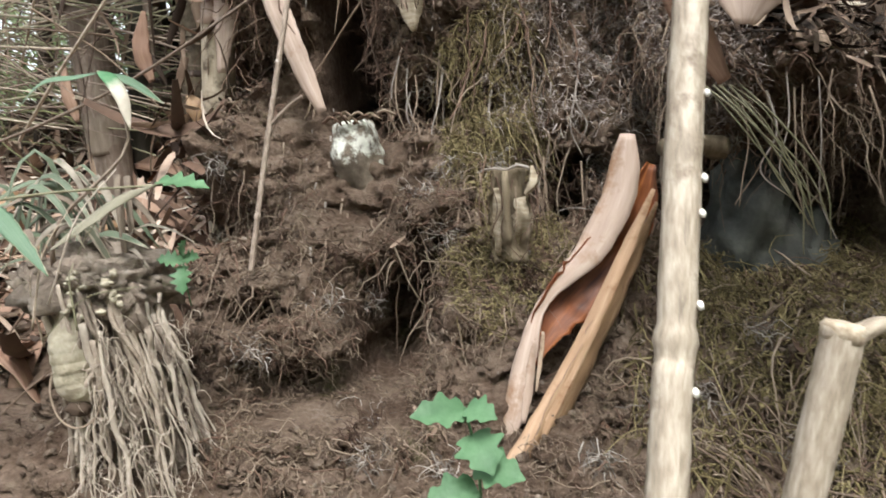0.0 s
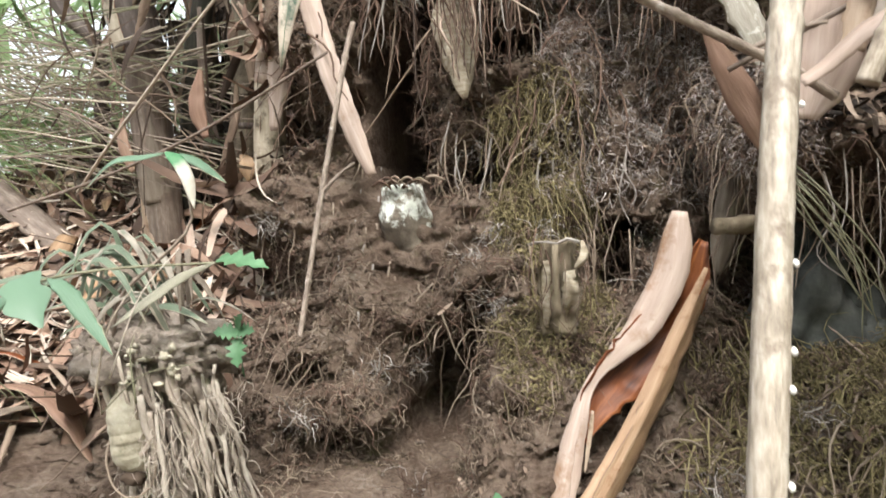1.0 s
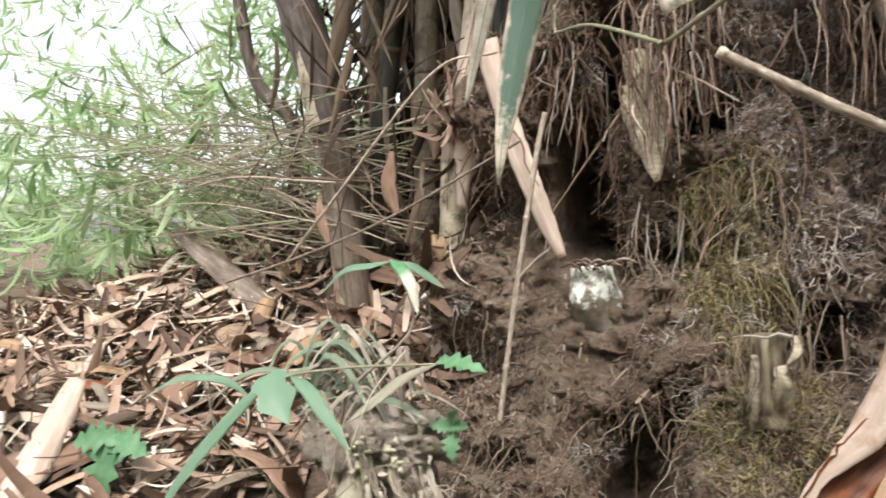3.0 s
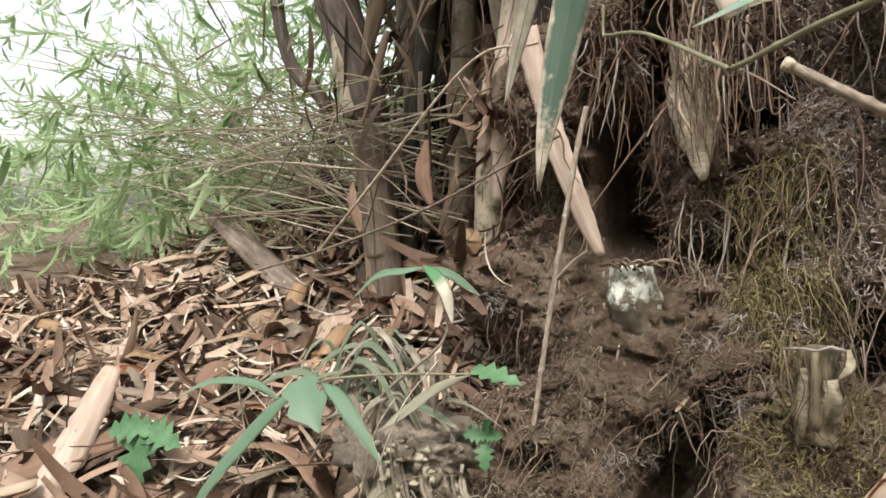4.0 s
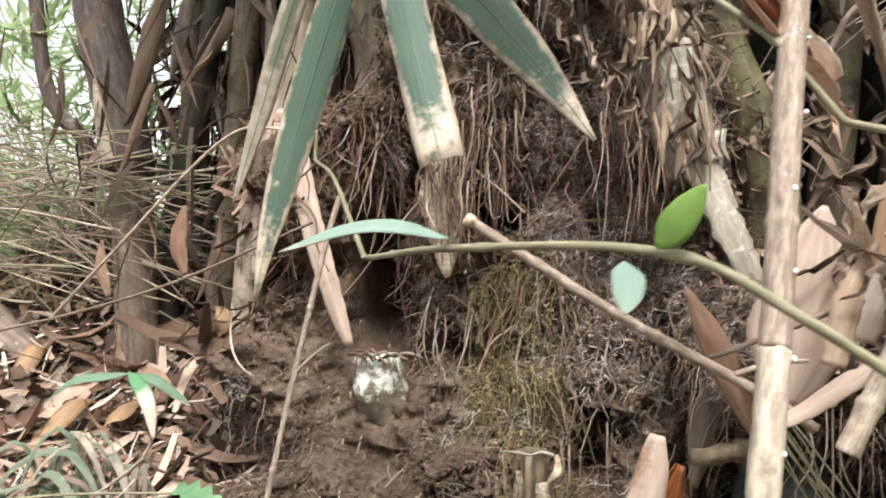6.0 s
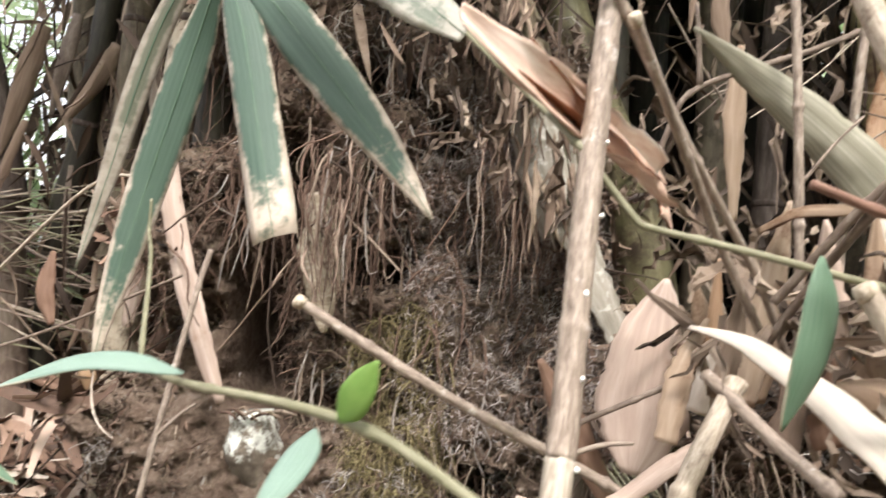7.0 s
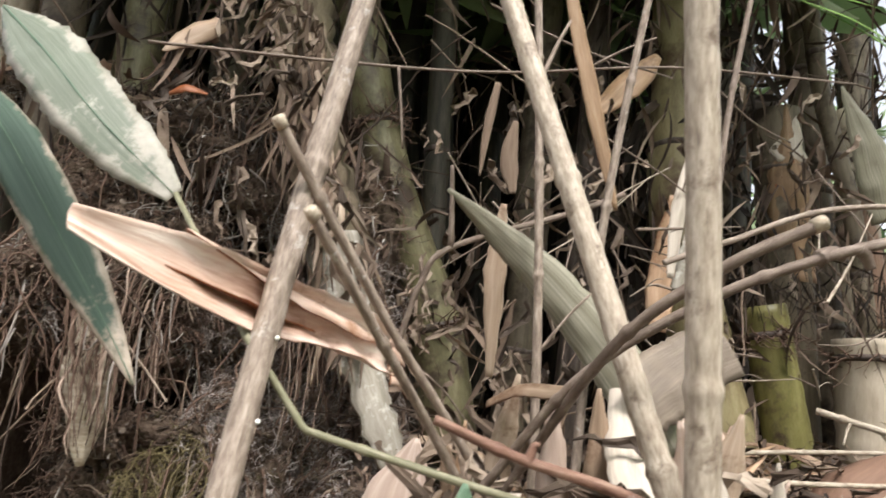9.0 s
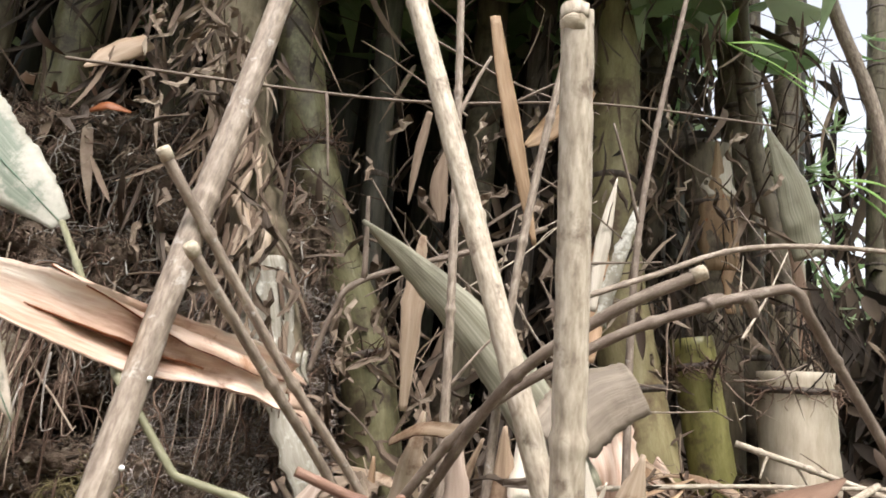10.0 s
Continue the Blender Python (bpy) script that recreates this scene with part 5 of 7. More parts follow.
sheath([(-0.395, 1.30, 1.31), (-0.37, 1.29, 1.22), (-0.325, 1.27, 1.09), (-0.265, 1.25, 0.95), (-0.232, 1.245, 0.88)], [0.05, 0.05, 0.046, 0.046, 0.046, 0.042, 0.036, 0.018], 60, (-0.2, -1, 0.1), (M_SHEATHPINK, M_SHEATH), "long pinkish tan sheath strip hanging to the stump", n=44, ragged=0.07, crumple=0.06)
sheath([(-0.49, 1.42, 0.98), (-0.475, 1.42, 1.15), (-0.45, 1.42, 1.33)], [0.02, 0.05, 0.06, 0.055, 0.03], 90, F_, (M_SHEATHPINK, M_SHEATH), "torn pale sheath on a culm", ragged=0.3)
sheath([(0.44, 0.7, 1.19), (0.46, 0.67, 1.205), (0.495, 0.635, 1.207)], [0.02, 0.024, 0.022, 0.02], 120, (0, -0.4, 0.9), (M_SHEATH, M_BROWNLEAF), "short brown sheath lying level among the canes")
sheath([(0.69, 0.72, 1.265), (0.65, 0.72, 1.245), (0.59, 0.7, 1.2)], [0.06, 0.07, 0.075, 0.06], 50, (0.1, -0.9, 0.4), (M_WEATHER, M_WEATHER), "grey brown weathered sheath beside the cane", ragged=0.06, n=40, crumple=0.05)
sheath([(-1.6, 1.8, 0.945), (-1.39, 1.75, 0.82), (-1.19, 1.7, 0.705)], [0.05, 0.072, 0.08, 0.08, 0.078], 80, (0.1, -0.7, 0.7), (M_CULMTAN, M_SHEATH), "large tan sheath lying on the litter slope", n=30)
sheath([(-1.26, 1.87, 0.69), (-1.12, 1.86, 0.685), (-0.97, 1.84, 0.68)], [0.05, 0.055, 0.05], 150, (0, -0.8, 0.6), (M_CULMPALE, M_BROWNLEAF), "greyish sheath tube lying on the litter")
sheath([(-1.3, 1.4, 0.5), (-1.15, 1.4, 0.51), (-1.0, 1.38, 0.515)], [0.03, 0.034, 0.03], 130, (0, -0.7, 0.7), (M_BROWNLEAF, M_BROWNLEAF), "red brown sheath lying on the slope")
sheath([(0.86, 1.3, 1.885), (0.80, 1.28, 1.813), (0.75, 1.28, 1.755), (0.72, 1.27, 1.725)], [0.02, 0.055, 0.062, 0.045, 0.01], 70, (-0.2, -0.9, 0.3), (M_TANSIDE, M_ORANGE), "folded orange tan sheath caught on a culm")
sheath([(0.904, 1.3, 1.60), (0.9, 1.295, 1.52), (0.887, 1.29, 1.42), (0.88, 1.28, 1.33)], [0.006, 0.04, 0.052, 0.056, 0.03], 80, (-0.3, -1, 0.1), (M_SHEATHTAN, M_ORANGE), "tan sheath remnant clinging to the culm")
sheath([(1.4, 1.32, 1.62), (1.34, 1.3, 1.76), (1.27, 1.3, 1.89)], [0.07, 0.09, 0.06, 0.005], 60, (-0.2, -1, 0), (M_FAN, M_FAN), "pale green pointed sheath on a culm")
knob = holder("root_spur", (0.33, 1.02, 0.8))
tube("spur", [(0.42, 1.1, 0.80), (0.38, 1.06, 0.805), (0.345, 1.04, 0.80), (0.32, 1.03, 0.80)], 0.018, 0.012, M_STUMPWOOD, knob, wob=0.5)
tagged(knob, "mossy broken root spur sticking out of the bank", "root")
sheath([(-1.229, 1.05, 0.63), (-1.2, 0.96, 0.56), (-1.16, 0.84, 0.47), (-1.14, 0.76, 0.40)], [0.05, 0.075, 0.08, 0.08, 0.07], 110, (0.1, -0.5, 0.85), (M_SHEATHPINK, M_SHEATH), "large pinkish tan sheath lying down the slope", n=28)
sheath([(0.785, 1.0, 1.59), (0.776, 1.0, 1.53), (0.765, 1.0, 1.44), (0.76, 1.0, 1.38)], [0.002, 0.016, 0.026, 0.02, 0.01], 60, F_, (M_WHITESHEATH, M_SHEATH), "narrow bleached splinter standing by the culm")
sheath([(0.80, 0.95, 1.0), (0.79, 0.95, 1.12), (0.775, 0.955, 1.2), (0.765, 0.96, 1.245)], [0.1, 0.1, 0.095, 0.08], 100, (-0.2, -1, 0.2), (M_OPENSHEATH, M_ORANGE), "broad pinkish culm sheath shattered at its top", ragged=0.12, n=34)
sheath([(0.5, 1.1, 1.68), (0.49, 1.1, 1.6), (0.484, 1.1, 1.52)], [0.01, 0.016, 0.012, 0.003], 110, F_, (M_OLDSHEATH, M_SHEATH), "curled pale leaf hanging from a twig")
sheath([(0.535, 1.1, 1.62), (0.53, 1.1, 1.56), (0.54, 1.1, 1.5)], [0.008, 0.026, 0.03, 0.01], 80, F_, (M_OLDSHEATH, M_BROWNLEAF), "small curled brown leaf hanging from a twig")
sheath([(-0.016, 1.1, 1.641), (0.013, 1.115, 1.679), (0.053, 1.14, 1.722)], [0.004, 0.03, 0.038, 0.03], 70, (0.2, -1, 0.3), (M_SHEATH, M_ORANGE), "tan curled sheath on the root mass")
sheath([(-0.009, 1.13, 1.585), (0.02, 1.12, 1.6), (0.053, 1.13, 1.596)], [0.006, 0.022, 0.02, 0.006], 90, (0.1, -0.8, 0.6), (M_ORANGE, M_TANSIDE), "small orange brown leaf on the root mass", ragged=0.15)

# the shaggy decayed culm at the right side of the root mass
shag = holder("shaggy_culm", (0.4, 1.18, 1.05))
tube("core", [(0.33, 1.2, 1.24), (0.285, 1.23, 1.38), (0.24, 1.26, 1.52), (0.19, 1.31, 1.7), (0.14, 1.38, 1.95)], 0.043, 0.055, M_STUMPWOOD, shag, wob=0.4)
SH = spline([(0.36, 1.16, 1.16), (0.3, 1.185, 1.3), (0.255, 1.2, 1.45), (0.2, 1.24, 1.62), (0.13, 1.32, 1.9)], 60)
for i in range(110):
    a = rng.uniform(-1.4, 1.4)
    b = SH[rng.randrange(10, 60)] + np.array([0.055 * math.sin(a), -0.03 * math.cos(a), 0])
    ln = rng.uniform(0.05, 0.16)
    dr = np.array([rng.uniform(-0.25, 0.35), rng.uniform(-0.3, 0.0), -1])
    w = rng.uniform(0.004, 0.018)
    shell("shred", [b, b + dr * ln * 0.5 + np.array([rng.uniform(-0.012, 0.012), -0.008, 0]), b + dr * ln + np.array([rng.uniform(-0.02, 0.02), rng.uniform(-0.015, 0.005), 0])], [w * 0.6, w, w * 0.8, 0.002], rng.uniform(30, 120), (math.sin(a), -math.cos(a), 0.1), (rng.choice([M_OLDSHEATH, M_OLDSHEATH, M_OLDSHEATH, M_SHEATH]), M_OLDSHEATH), shag, 12, 5, ragged=0.45, twist=rng.uniform(-2.5, 2.5))
tagged(shag, "decayed brown culm shaggy with shreds of old sheath", "culm")

# countable fallen sheaths on the slope and the ledge
protos = []
for ln, w, arc, bend, m1 in [(0.22, 0.05, 110, 0.03, M_SHEATHPINK), (0.16, 0.034, 60, -0.02, M_SHEATH), (0.28, 0.03, 80, 0.05, M_SHEATH), (0.13, 0.05, 90, 0.02, M_BROWNLEAF), (0.2, 0.022, 50, 0.03, M_WHITESHEATH), (0.18, 0.06, 140, 0.02, M_SHEATH), (0.12, 0.03, 60, 0.03, M_ORANGE), (0.2, 0.045, 100, 0.03, M_OLDSHEATH), (0.3, 0.018, 60, 0.02, M_OLDSHEATH), (0.24, 0.06, 70, 0.04, M_BROWNLEAF), (0.26, 0.06, 80, 0.03, M_SHEATHTAN), (0.2, 0.045, 60, 0.05, M_TANSIDE), (0.3, 0.05, 45, 0.02, M_WEATHER), (0.17, 0.026, 60, 0.03, M_WEATHER)]:
    ob = holder("fallen_sheath", (0, 0, -3))
    shell("blade", [(-ln / 2, 0, -3), (0, 0.01, -3 + bend), (ln / 2, 0, -3)], [w * 0.7, w, w * 0.9, w * 0.6, 0.004], arc, (0, 0.1, 1), (m1, M_SHEATH), ob, 16, 7, ragged=0.12)
    tagged(ob, {M_BROWNLEAF: "red brown curled sheath lying on the litter", M_WHITESHEATH: "narrow bleached sheath lying on the litter", M_ORANGE: "small orange dry leaf on the litter", M_OLDSHEATH: "decayed dark brown sheath lying on the litter"}.get(m1, "dry tan curled sheath lying on the litter"), "sheath", "fallen sheaths")
    protos.append(ob)
used = set()
for cnt, mask in ((230, SLOPEMASK & (SX > -2.1) & (SX < -0.74) & (SY < 2.5)), (80, (SX > 0.48) & (SX < 1.5) & (SY > 0.5) & (SY < 1.5) & (SZ > 0.9))):
    pp, nn = pick(mask, cnt)
    for q, nq in zip(pp, nn):
        nq = Vector(nq) if nq[2] > 0 else -Vector(nq)
        nq = (nq + Vector((rng.gauss(0, 0.5), rng.gauss(0, 0.5), 0.3))).normalized()
        m4 = nq.to_track_quat("Z", "Y").to_matrix().to_4x4() @ pose(0, 0, 0, 0, 0, rng.uniform(0, 360))
        k = rng.randrange(len(protos))
        loc = Vector(q) + nq * 0.018
        m4 = Matrix.Translation(loc) @ m4 @ Matrix.Scale(rng.uniform(0.8, 1.35), 4)
        if k not in used:
            used.add(k)
            protos[k].matrix_basis = m4
        else:
            copy_thing(protos[k], m4)
# upright and tumbled sheaths heaped on the ledge
for pts, w, m1 in [([(0.44, 0.72, 1.02), (0.452, 0.71, 1.1), (0.466, 0.7, 1.215)], 0.03, M_SHEATH), ([(0.52, 0.71, 1.02), (0.505, 0.7, 1.1), (0.498, 0.7, 1.2)], 0.036, M_SHEATHPINK), ([(0.57, 0.7, 1.02), (0.555, 0.7, 1.12), (0.545, 0.7, 1.21)], 0.034, M_SHEATH),
                   ([(0.405, 0.68, 1.0), (0.418, 0.69, 1.08), (0.432, 0.7, 1.15)], 0.026, M_OLDSHEATH), ([(0.50, 0.66, 1.0), (0.482, 0.66, 1.06), (0.47, 0.66, 1.1)], 0.04, M_BROWNLEAF), ([(0.62, 0.62, 1.0), (0.6, 0.61, 1.1), (0.575, 0.6, 1.19)], 0.036, M_SHEATHPINK),
                   ([(0.66, 0.66, 1.02), (0.65, 0.66, 1.12), (0.66, 0.65, 1.2)], 0.04, M_SHEATH), ([(0.54, 0.6, 1.01), (0.5, 0.6, 1.05), (0.46, 0.6, 1.06)], 0.036, M_SHEATH), ([(0.43, 0.6, 1.0), (0.45, 0.62, 1.05), (0.48, 0.64, 1.08)], 0.03, M_OLDSHEATH), ([(0.37, 0.72, 0.98), (0.385, 0.73, 1.05), (0.41, 0.74, 1.1)], 0.026, M_SHEATH)]:
    sheath(pts, [w * 0.8, w, w, w * 0.7, 0.004], rng.uniform(60, 130), (rng.uniform(-0.5, 0.4), -1, 0.2), (m1, rng.choice([M_SHEATH, M_BROWNLEAF])), {M_OLDSHEATH: "decayed dark sheath heaped on the ledge", M_BROWNLEAF: "red brown sheath heaped on the ledge"}.get(m1, "dry tan sheath leaning in the heap on the ledge"), ragged=0.2, twist=rng.uniform(-0.8, 0.8))

sheath([(0.825, 1.0, 1.55), (0.81, 1.0, 1.5), (0.786, 1.0, 1.42), (0.775, 1.0, 1.36)], [0.012, 0.022, 0.024, 0.022], 110, F_, (M_OLDCULM, M_STUMPWOOD), "grey mottled splinter of old culm standing by a culm", ragged=0.2)

# small curled scraps hanging in the clump and heaped on the ledge
def scrap_mesh(ln, w, seed):
    """A thin, sharply crumpled scrap of leaf with a torn outline."""
    g = np.random.default_rng(seed)
    n, k = 8, 4
    s_ = np.linspace(0, 1, n)
    half = w * 0.5 * np.interp(s_, [0, 0.2, 0.7, 1], [0.35, 1, 0.8, 0.15]) * g.uniform(0.6, 1.3, n)
    mid = np.stack([np.cumsum(g.normal(0, 0.07, n)) * ln, np.cumsum(g.normal(0, 0.1, n)) * ln, -s_ * ln * g.uniform(0.7, 1.0)], 1)
    turn = np.cumsum(g.normal(0, 0.45, n))
    top = []
    for q in range(n):
        e = np.array([math.cos(turn[q]), math.sin(turn[q]), 0])
        f_ = np.array([-math.sin(turn[q]), math.cos(turn[q]), 0])
        for d in np.linspace(-1, 1, k):
            top.append(mid[q] + e * half[q] * d + f_ * (g.normal(0, 0.16) * half[q] * 2 + 0.5 * half[q] * d * d) + np.array([0, 0, g.normal(0, 0.03) * ln]))
    top = np.array(top)
    low = top + np.array([0.0001, 0.0005, 0.0001])
    faces, m_ = [], n * k
    for q in range(n - 1):
        for d in range(k - 1):
            a = (q * k + d, q * k + d + 1, (q + 1) * k + d + 1, (q + 1) * k + d)
            faces += [a, tuple(m_ + t_ for t_ in reversed(a))]
    uv = [((t_ % m_) // k / n * ln, (t_ % k) / k * w) for f_ in faces for t_ in f_]
    return np.vstack([top, low]), faces, uv


scraps = []
for i_, (ln, w) in enumerate([(0.07, 0.014), (0.05, 0.02), (0.1, 0.016), (0.045, 0.026), (0.08, 0.016), (0.06, 0.016), (0.11, 0.018), (0.035, 0.018), (0.07, 0.014), (0.05, 0.012), (0.11, 0.02), (0.06, 0.03)]):
    ob = holder("dry_scrap", (0, 0, -4))
    v, f, u = scrap_mesh(ln * 1.3, w * 0.75, i_)
    mesh_object("blade", v + np.array([0, 0, -4.0]), f, [M_SCRAP], u, smooth=False, parent=ob, at=(0, 0, -4))
    tagged(ob, "small crumpled scrap of dry brown sheath", "sheath scrap", "scraps of dry sheath")
    scraps.append(ob)
placed = set()
for cnt, (x0, x1), (y0, y1), (z0, z1), tilt in ((45, (0.38, 0.75), (0.95, 1.3), (1.2, 1.75), 35), (30, (0.72, 1.35), (1.1, 1.45), (1.2, 1.9), 45), (90, (0.4, 0.75), (0.52, 0.85), (1.02, 1.16), 100), (34, (0.03, 0.22), (1.08, 1.18), (1.64, 1.86), 40), (25, (0.1, 0.34), (1.08, 1.18), (1.25, 1.55), 40), (25, (0.4, 0.75), (1.0, 1.3), (1.2, 1.6), 35)):
    for _ in range(cnt):
        m4 = pose(rng.uniform(x0, x1), rng.uniform(y0, y1), rng.uniform(z0, z1), rng.uniform(-tilt, tilt), rng.uniform(-tilt, tilt), rng.uniform(0, 360))
        k = rng.randrange(len(scraps))
        if k not in placed:
            placed.add(k)
            scraps[k].matrix_basis = m4
        else:
            copy_thing(scraps[k], m4)

# paler sheaths closing the back of the heap
for k in range(16):
    x = 0.42 + 0.026 * k + rng.uniform(-0.015, 0.015)
    y = 0.84 + rng.uniform(-0.06, 0.05)
    lean, ht, wd = rng.uniform(-0.06, 0.06), rng.uniform(0.1, 0.22), rng.uniform(0.02, 0.042)
    sheath([(x, y, 1.0), (x + lean * 0.4, y - 0.01, 1.0 + ht * 0.5), (x + lean, y - 0.02, 1.0 + ht)], [wd, wd, wd * 0.8, wd * 0.5, 0.003], rng.uniform(50, 110), (rng.uniform(-0.5, 0.5), -1, 0.2), (rng.choice([M_SHEATH, M_SHEATHPINK, M_WHITESHEATH, M_SHEATHTAN]), M_SHEATH), "dry pale sheath leaning at the back of the heap", ragged=0.12, twist=rng.uniform(-0.6, 0.6))

# more broken canes and twigs lying in the heap
cane("thin_twig", [(0.27, 0.77, 0.972), (0.294, 0.76, 0.985), (0.351, 0.755, 1.015), (0.403, 0.75, 1.043)], 0.0028, 0.0032, M_POLEDARK, "brown twig lying across a pointed sheath", 0.06, 0.5, side=[(0.95, (-0.012, -0.004, 0.012), 0.002)])
cane("broken_cane", [(0.335, 0.6, 0.93), (0.346, 0.6, 0.96), (0.369, 0.61, 1.007), (0.398, 0.63, 1.053)], 0.009, 0.0085, M_POLE, "short tan cane leaning in the heap", 0.1, 0.4)
cane("broken_cane", [(0.375, 0.64, 1.056), (0.388, 0.62, 1.042), (0.412, 0.58, 1.013), (0.437, 0.54, 0.988)], 0.0055, 0.006, M_POLEGREY, "tan cane lying down the heap", 0.09, 0.4)
sheath([(0.3, 0.645, 0.94), (0.319, 0.64, 0.954), (0.345, 0.63, 0.98), (0.374, 0.63, 1.0), (0.39, 0.63, 1.01)], [0.012, 0.016, 0.017, 0.014, 0.004], 70, (-0.2, -0.7, 0.6), (M_SHEATHPINK, M_SHEATH), "narrow pinkish sheath strip lying in the heap", ragged=0.1)
cane("thin_twig", [(1.12, 1.17, 1.216), (1.145, 1.15, 1.208), (1.208, 1.1, 1.189), (1.264, 1.05, 1.169), (1.33, 1.02, 1.15)], 0.006, 0.005, M_POLE, "forked pale twig before the cream stub", 0.08, 0.5, knob=1.2, side=[(0.2, (-0.023, -0.01, -0.04), 0.003), (0.35, (0.03, -0.01, -0.05), 0.0025)])
cane("thin_twig", [(0.7, 0.92, 1.135), (0.812, 0.95, 1.144), (1.001, 1.0, 1.156), (1.282, 1.05, 1.17), (1.5, 1.1, 1.18)], 0.0034, 0.0034, M_POLEPALE, "long straight pale twig lying level", 0.2, 0.4)
cane("thin_twig", [(0.7, 0.9, 1.38), (0.793, 0.9, 1.422), (0.947, 0.9, 1.487), (1.223, 0.95, 1.535), (1.4, 1.0, 1.53)], 0.0042, 0.0036, M_POLEGREY, "slender grey cane arching before the culms", 0.16, 0.4, side=[(0.5, (0.06, 0.01, -0.06), 0.002)])
for k in range(26):
    x, y, z = rng.uniform(0.42, 1.3), rng.uniform(0.95, 1.3), rng.uniform(1.15, 1.75)
    d = np.array([rng.uniform(-0.14, 0.14), rng.uniform(-0.05, 0.05), rng.uniform(-0.12, 0.12)])
    b = np.array([x, y, z])
    cane("thin_twig", [b - d, b + np.array([0.0, 0.0, rng.uniform(-0.015, 0.015)]), b + d], rng.uniform(0.001, 0.0024), 0.001, rng.choice([M_POLEDARK, M_POLEGREY, M_POLE]), "thin dead twig caught among the culms", 0.05, 0.4, side=[(0.6, tuple(rng.uniform(-0.04, 0.04) for _ in range(3)), 0.001)], k=7, group="thin dead twigs")


# ---- live leaves ----
def lobed_leaf(name, base, tip, width, facing, parent, lobes=2, mat=None):
    """A flat toothed leaf blade."""
    base, tip = np.array(base), np.array(tip)
    axis = tip - base
    f = np.array(facing, float)
    across = np.cross(axis, f)
    across /= np.linalg.norm(across)
    nn = np.cross(across, axis)
    nn /= np.linalg.norm(nn)
    n = 17
    top, low, faces = [], [], []
    for i in range(n):
        s = i / (n - 1)
        w = width * 0.5 * (math.sin(math.pi * min(1, s * 0.93 + 0.06)) ** 0.7) * (1 + (0.42 if lobes > 2 else 0.25) * math.sin(s * math.pi * 2 * (lobes + 1))) * (1.25 - 0.55 * s)
        mid = base + axis * s + nn * (0.12 * width * math.sin(s * 3))
        for d in (-1, -0.5, 0, 0.5, 1):
            top.append(mid + across * w * d + nn * (abs(d) * w * 0.25))
    low = [p - nn * 0.0006 for p in top]
    m = len(top)
    for i in range(n - 1):
        for j in range(4):
            q = (i * 5 + j, i * 5 + j + 1, (i + 1) * 5 + j + 1, (i + 1) * 5 + j)
            faces += [q, tuple(m + k for k in reversed(q))]
    return mesh_object(name, top + low, faces, [mat or M_HERB], parent=parent, at=base)


big_leaf = holder("bamboo_leaf_spray", (-0.13, 0.86, 1.56))
tube("stem", [(-0.2, 0.95, 1.85), (-0.15, 0.88, 1.62), (-0.127, 0.817, 1.461)], 0.004, 0.0025, M_STEM, big_leaf, k=8)
leaf([(-0.13, 0.82, 1.465), (-0.165, 0.84, 1.36), (-0.2, 0.83, 1.2), (-0.22, 0.805, 1.06), (-0.226, 0.797, 0.99)], 0.048, (0.25, -1, 0.1), M_LEAF, big_leaf, rib=True, label="green leaf with a dry tip")
leaf([(-0.127, 0.815, 1.46), (-0.085, 0.77, 1.37), (-0.035, 0.7, 1.24), (0.0, 0.65, 1.145)], 0.046, (-0.1, -1, 0.2), M_LEAF, big_leaf, CUT, rib=True, label="green leaf with a torn dry end")
leaf([(-0.12, 0.81, 1.465), (-0.045, 0.77, 1.39), (0.05, 0.715, 1.28), (0.1, 0.69, 1.22), (0.136, 0.673, 1.172)], 0.054, (-0.2, -1, 0.25), M_LEAF, big_leaf, rib=True, label="broad green leaf with tan margins")
leaf([(-0.05, 0.72, 1.5), (0.02, 0.66, 1.44), (0.083, 0.63, 1.38), (0.155, 0.617, 1.322)], 0.062, (-0.2, -1, 0.35), M_WITHER, big_leaf, (0.1, 0.4, 0.7, 0.9, 1.0, 0.97, 1.0, 0.9, 0.85, 0.6, 0.25), ragged=0.07, n=60, arc=14, rib=True, label="withered grey leaf with bleached torn margins")
leaf([(-0.15, 0.83, 1.5), (-0.22, 0.86, 1.38), (-0.27, 0.87, 1.2), (-0.29, 0.86, 1.1)], 0.03, (0.3, -1, 0.1), M_LEAFDRY, big_leaf, rib=True)
tagged(big_leaf, "spray of large hanging bamboo leaves with dried tan edges", "bamboo leaves")

gs = holder("green_stem", (0.474, 0.489, 1.122))
tube("stem", [(0.56, 0.47, 1.09), (0.474, 0.489, 1.122), (0.38, 0.488, 1.143), (0.294, 0.506, 1.161), (0.282, 0.508, 1.164), (0.277, 0.509, 1.169), (0.254, 0.513, 1.197), (0.236, 0.517, 1.219), (0.157, 0.613, 1.322)], 0.0028, 0.0024, M_STEM, gs, k=8, nodes=0.11)
leaf([(0.374, 0.455, 1.148), (0.374, 0.45, 1.12), (0.368, 0.45, 1.085), (0.358, 0.46, 1.045)], 0.025, (0.3, -1, 0.2), M_LEAFFRESH, gs)
tagged(gs, "bent green stem with one hanging leaf", "stem")

ns = holder("near_twig", (0.2, 0.27, 1.04))
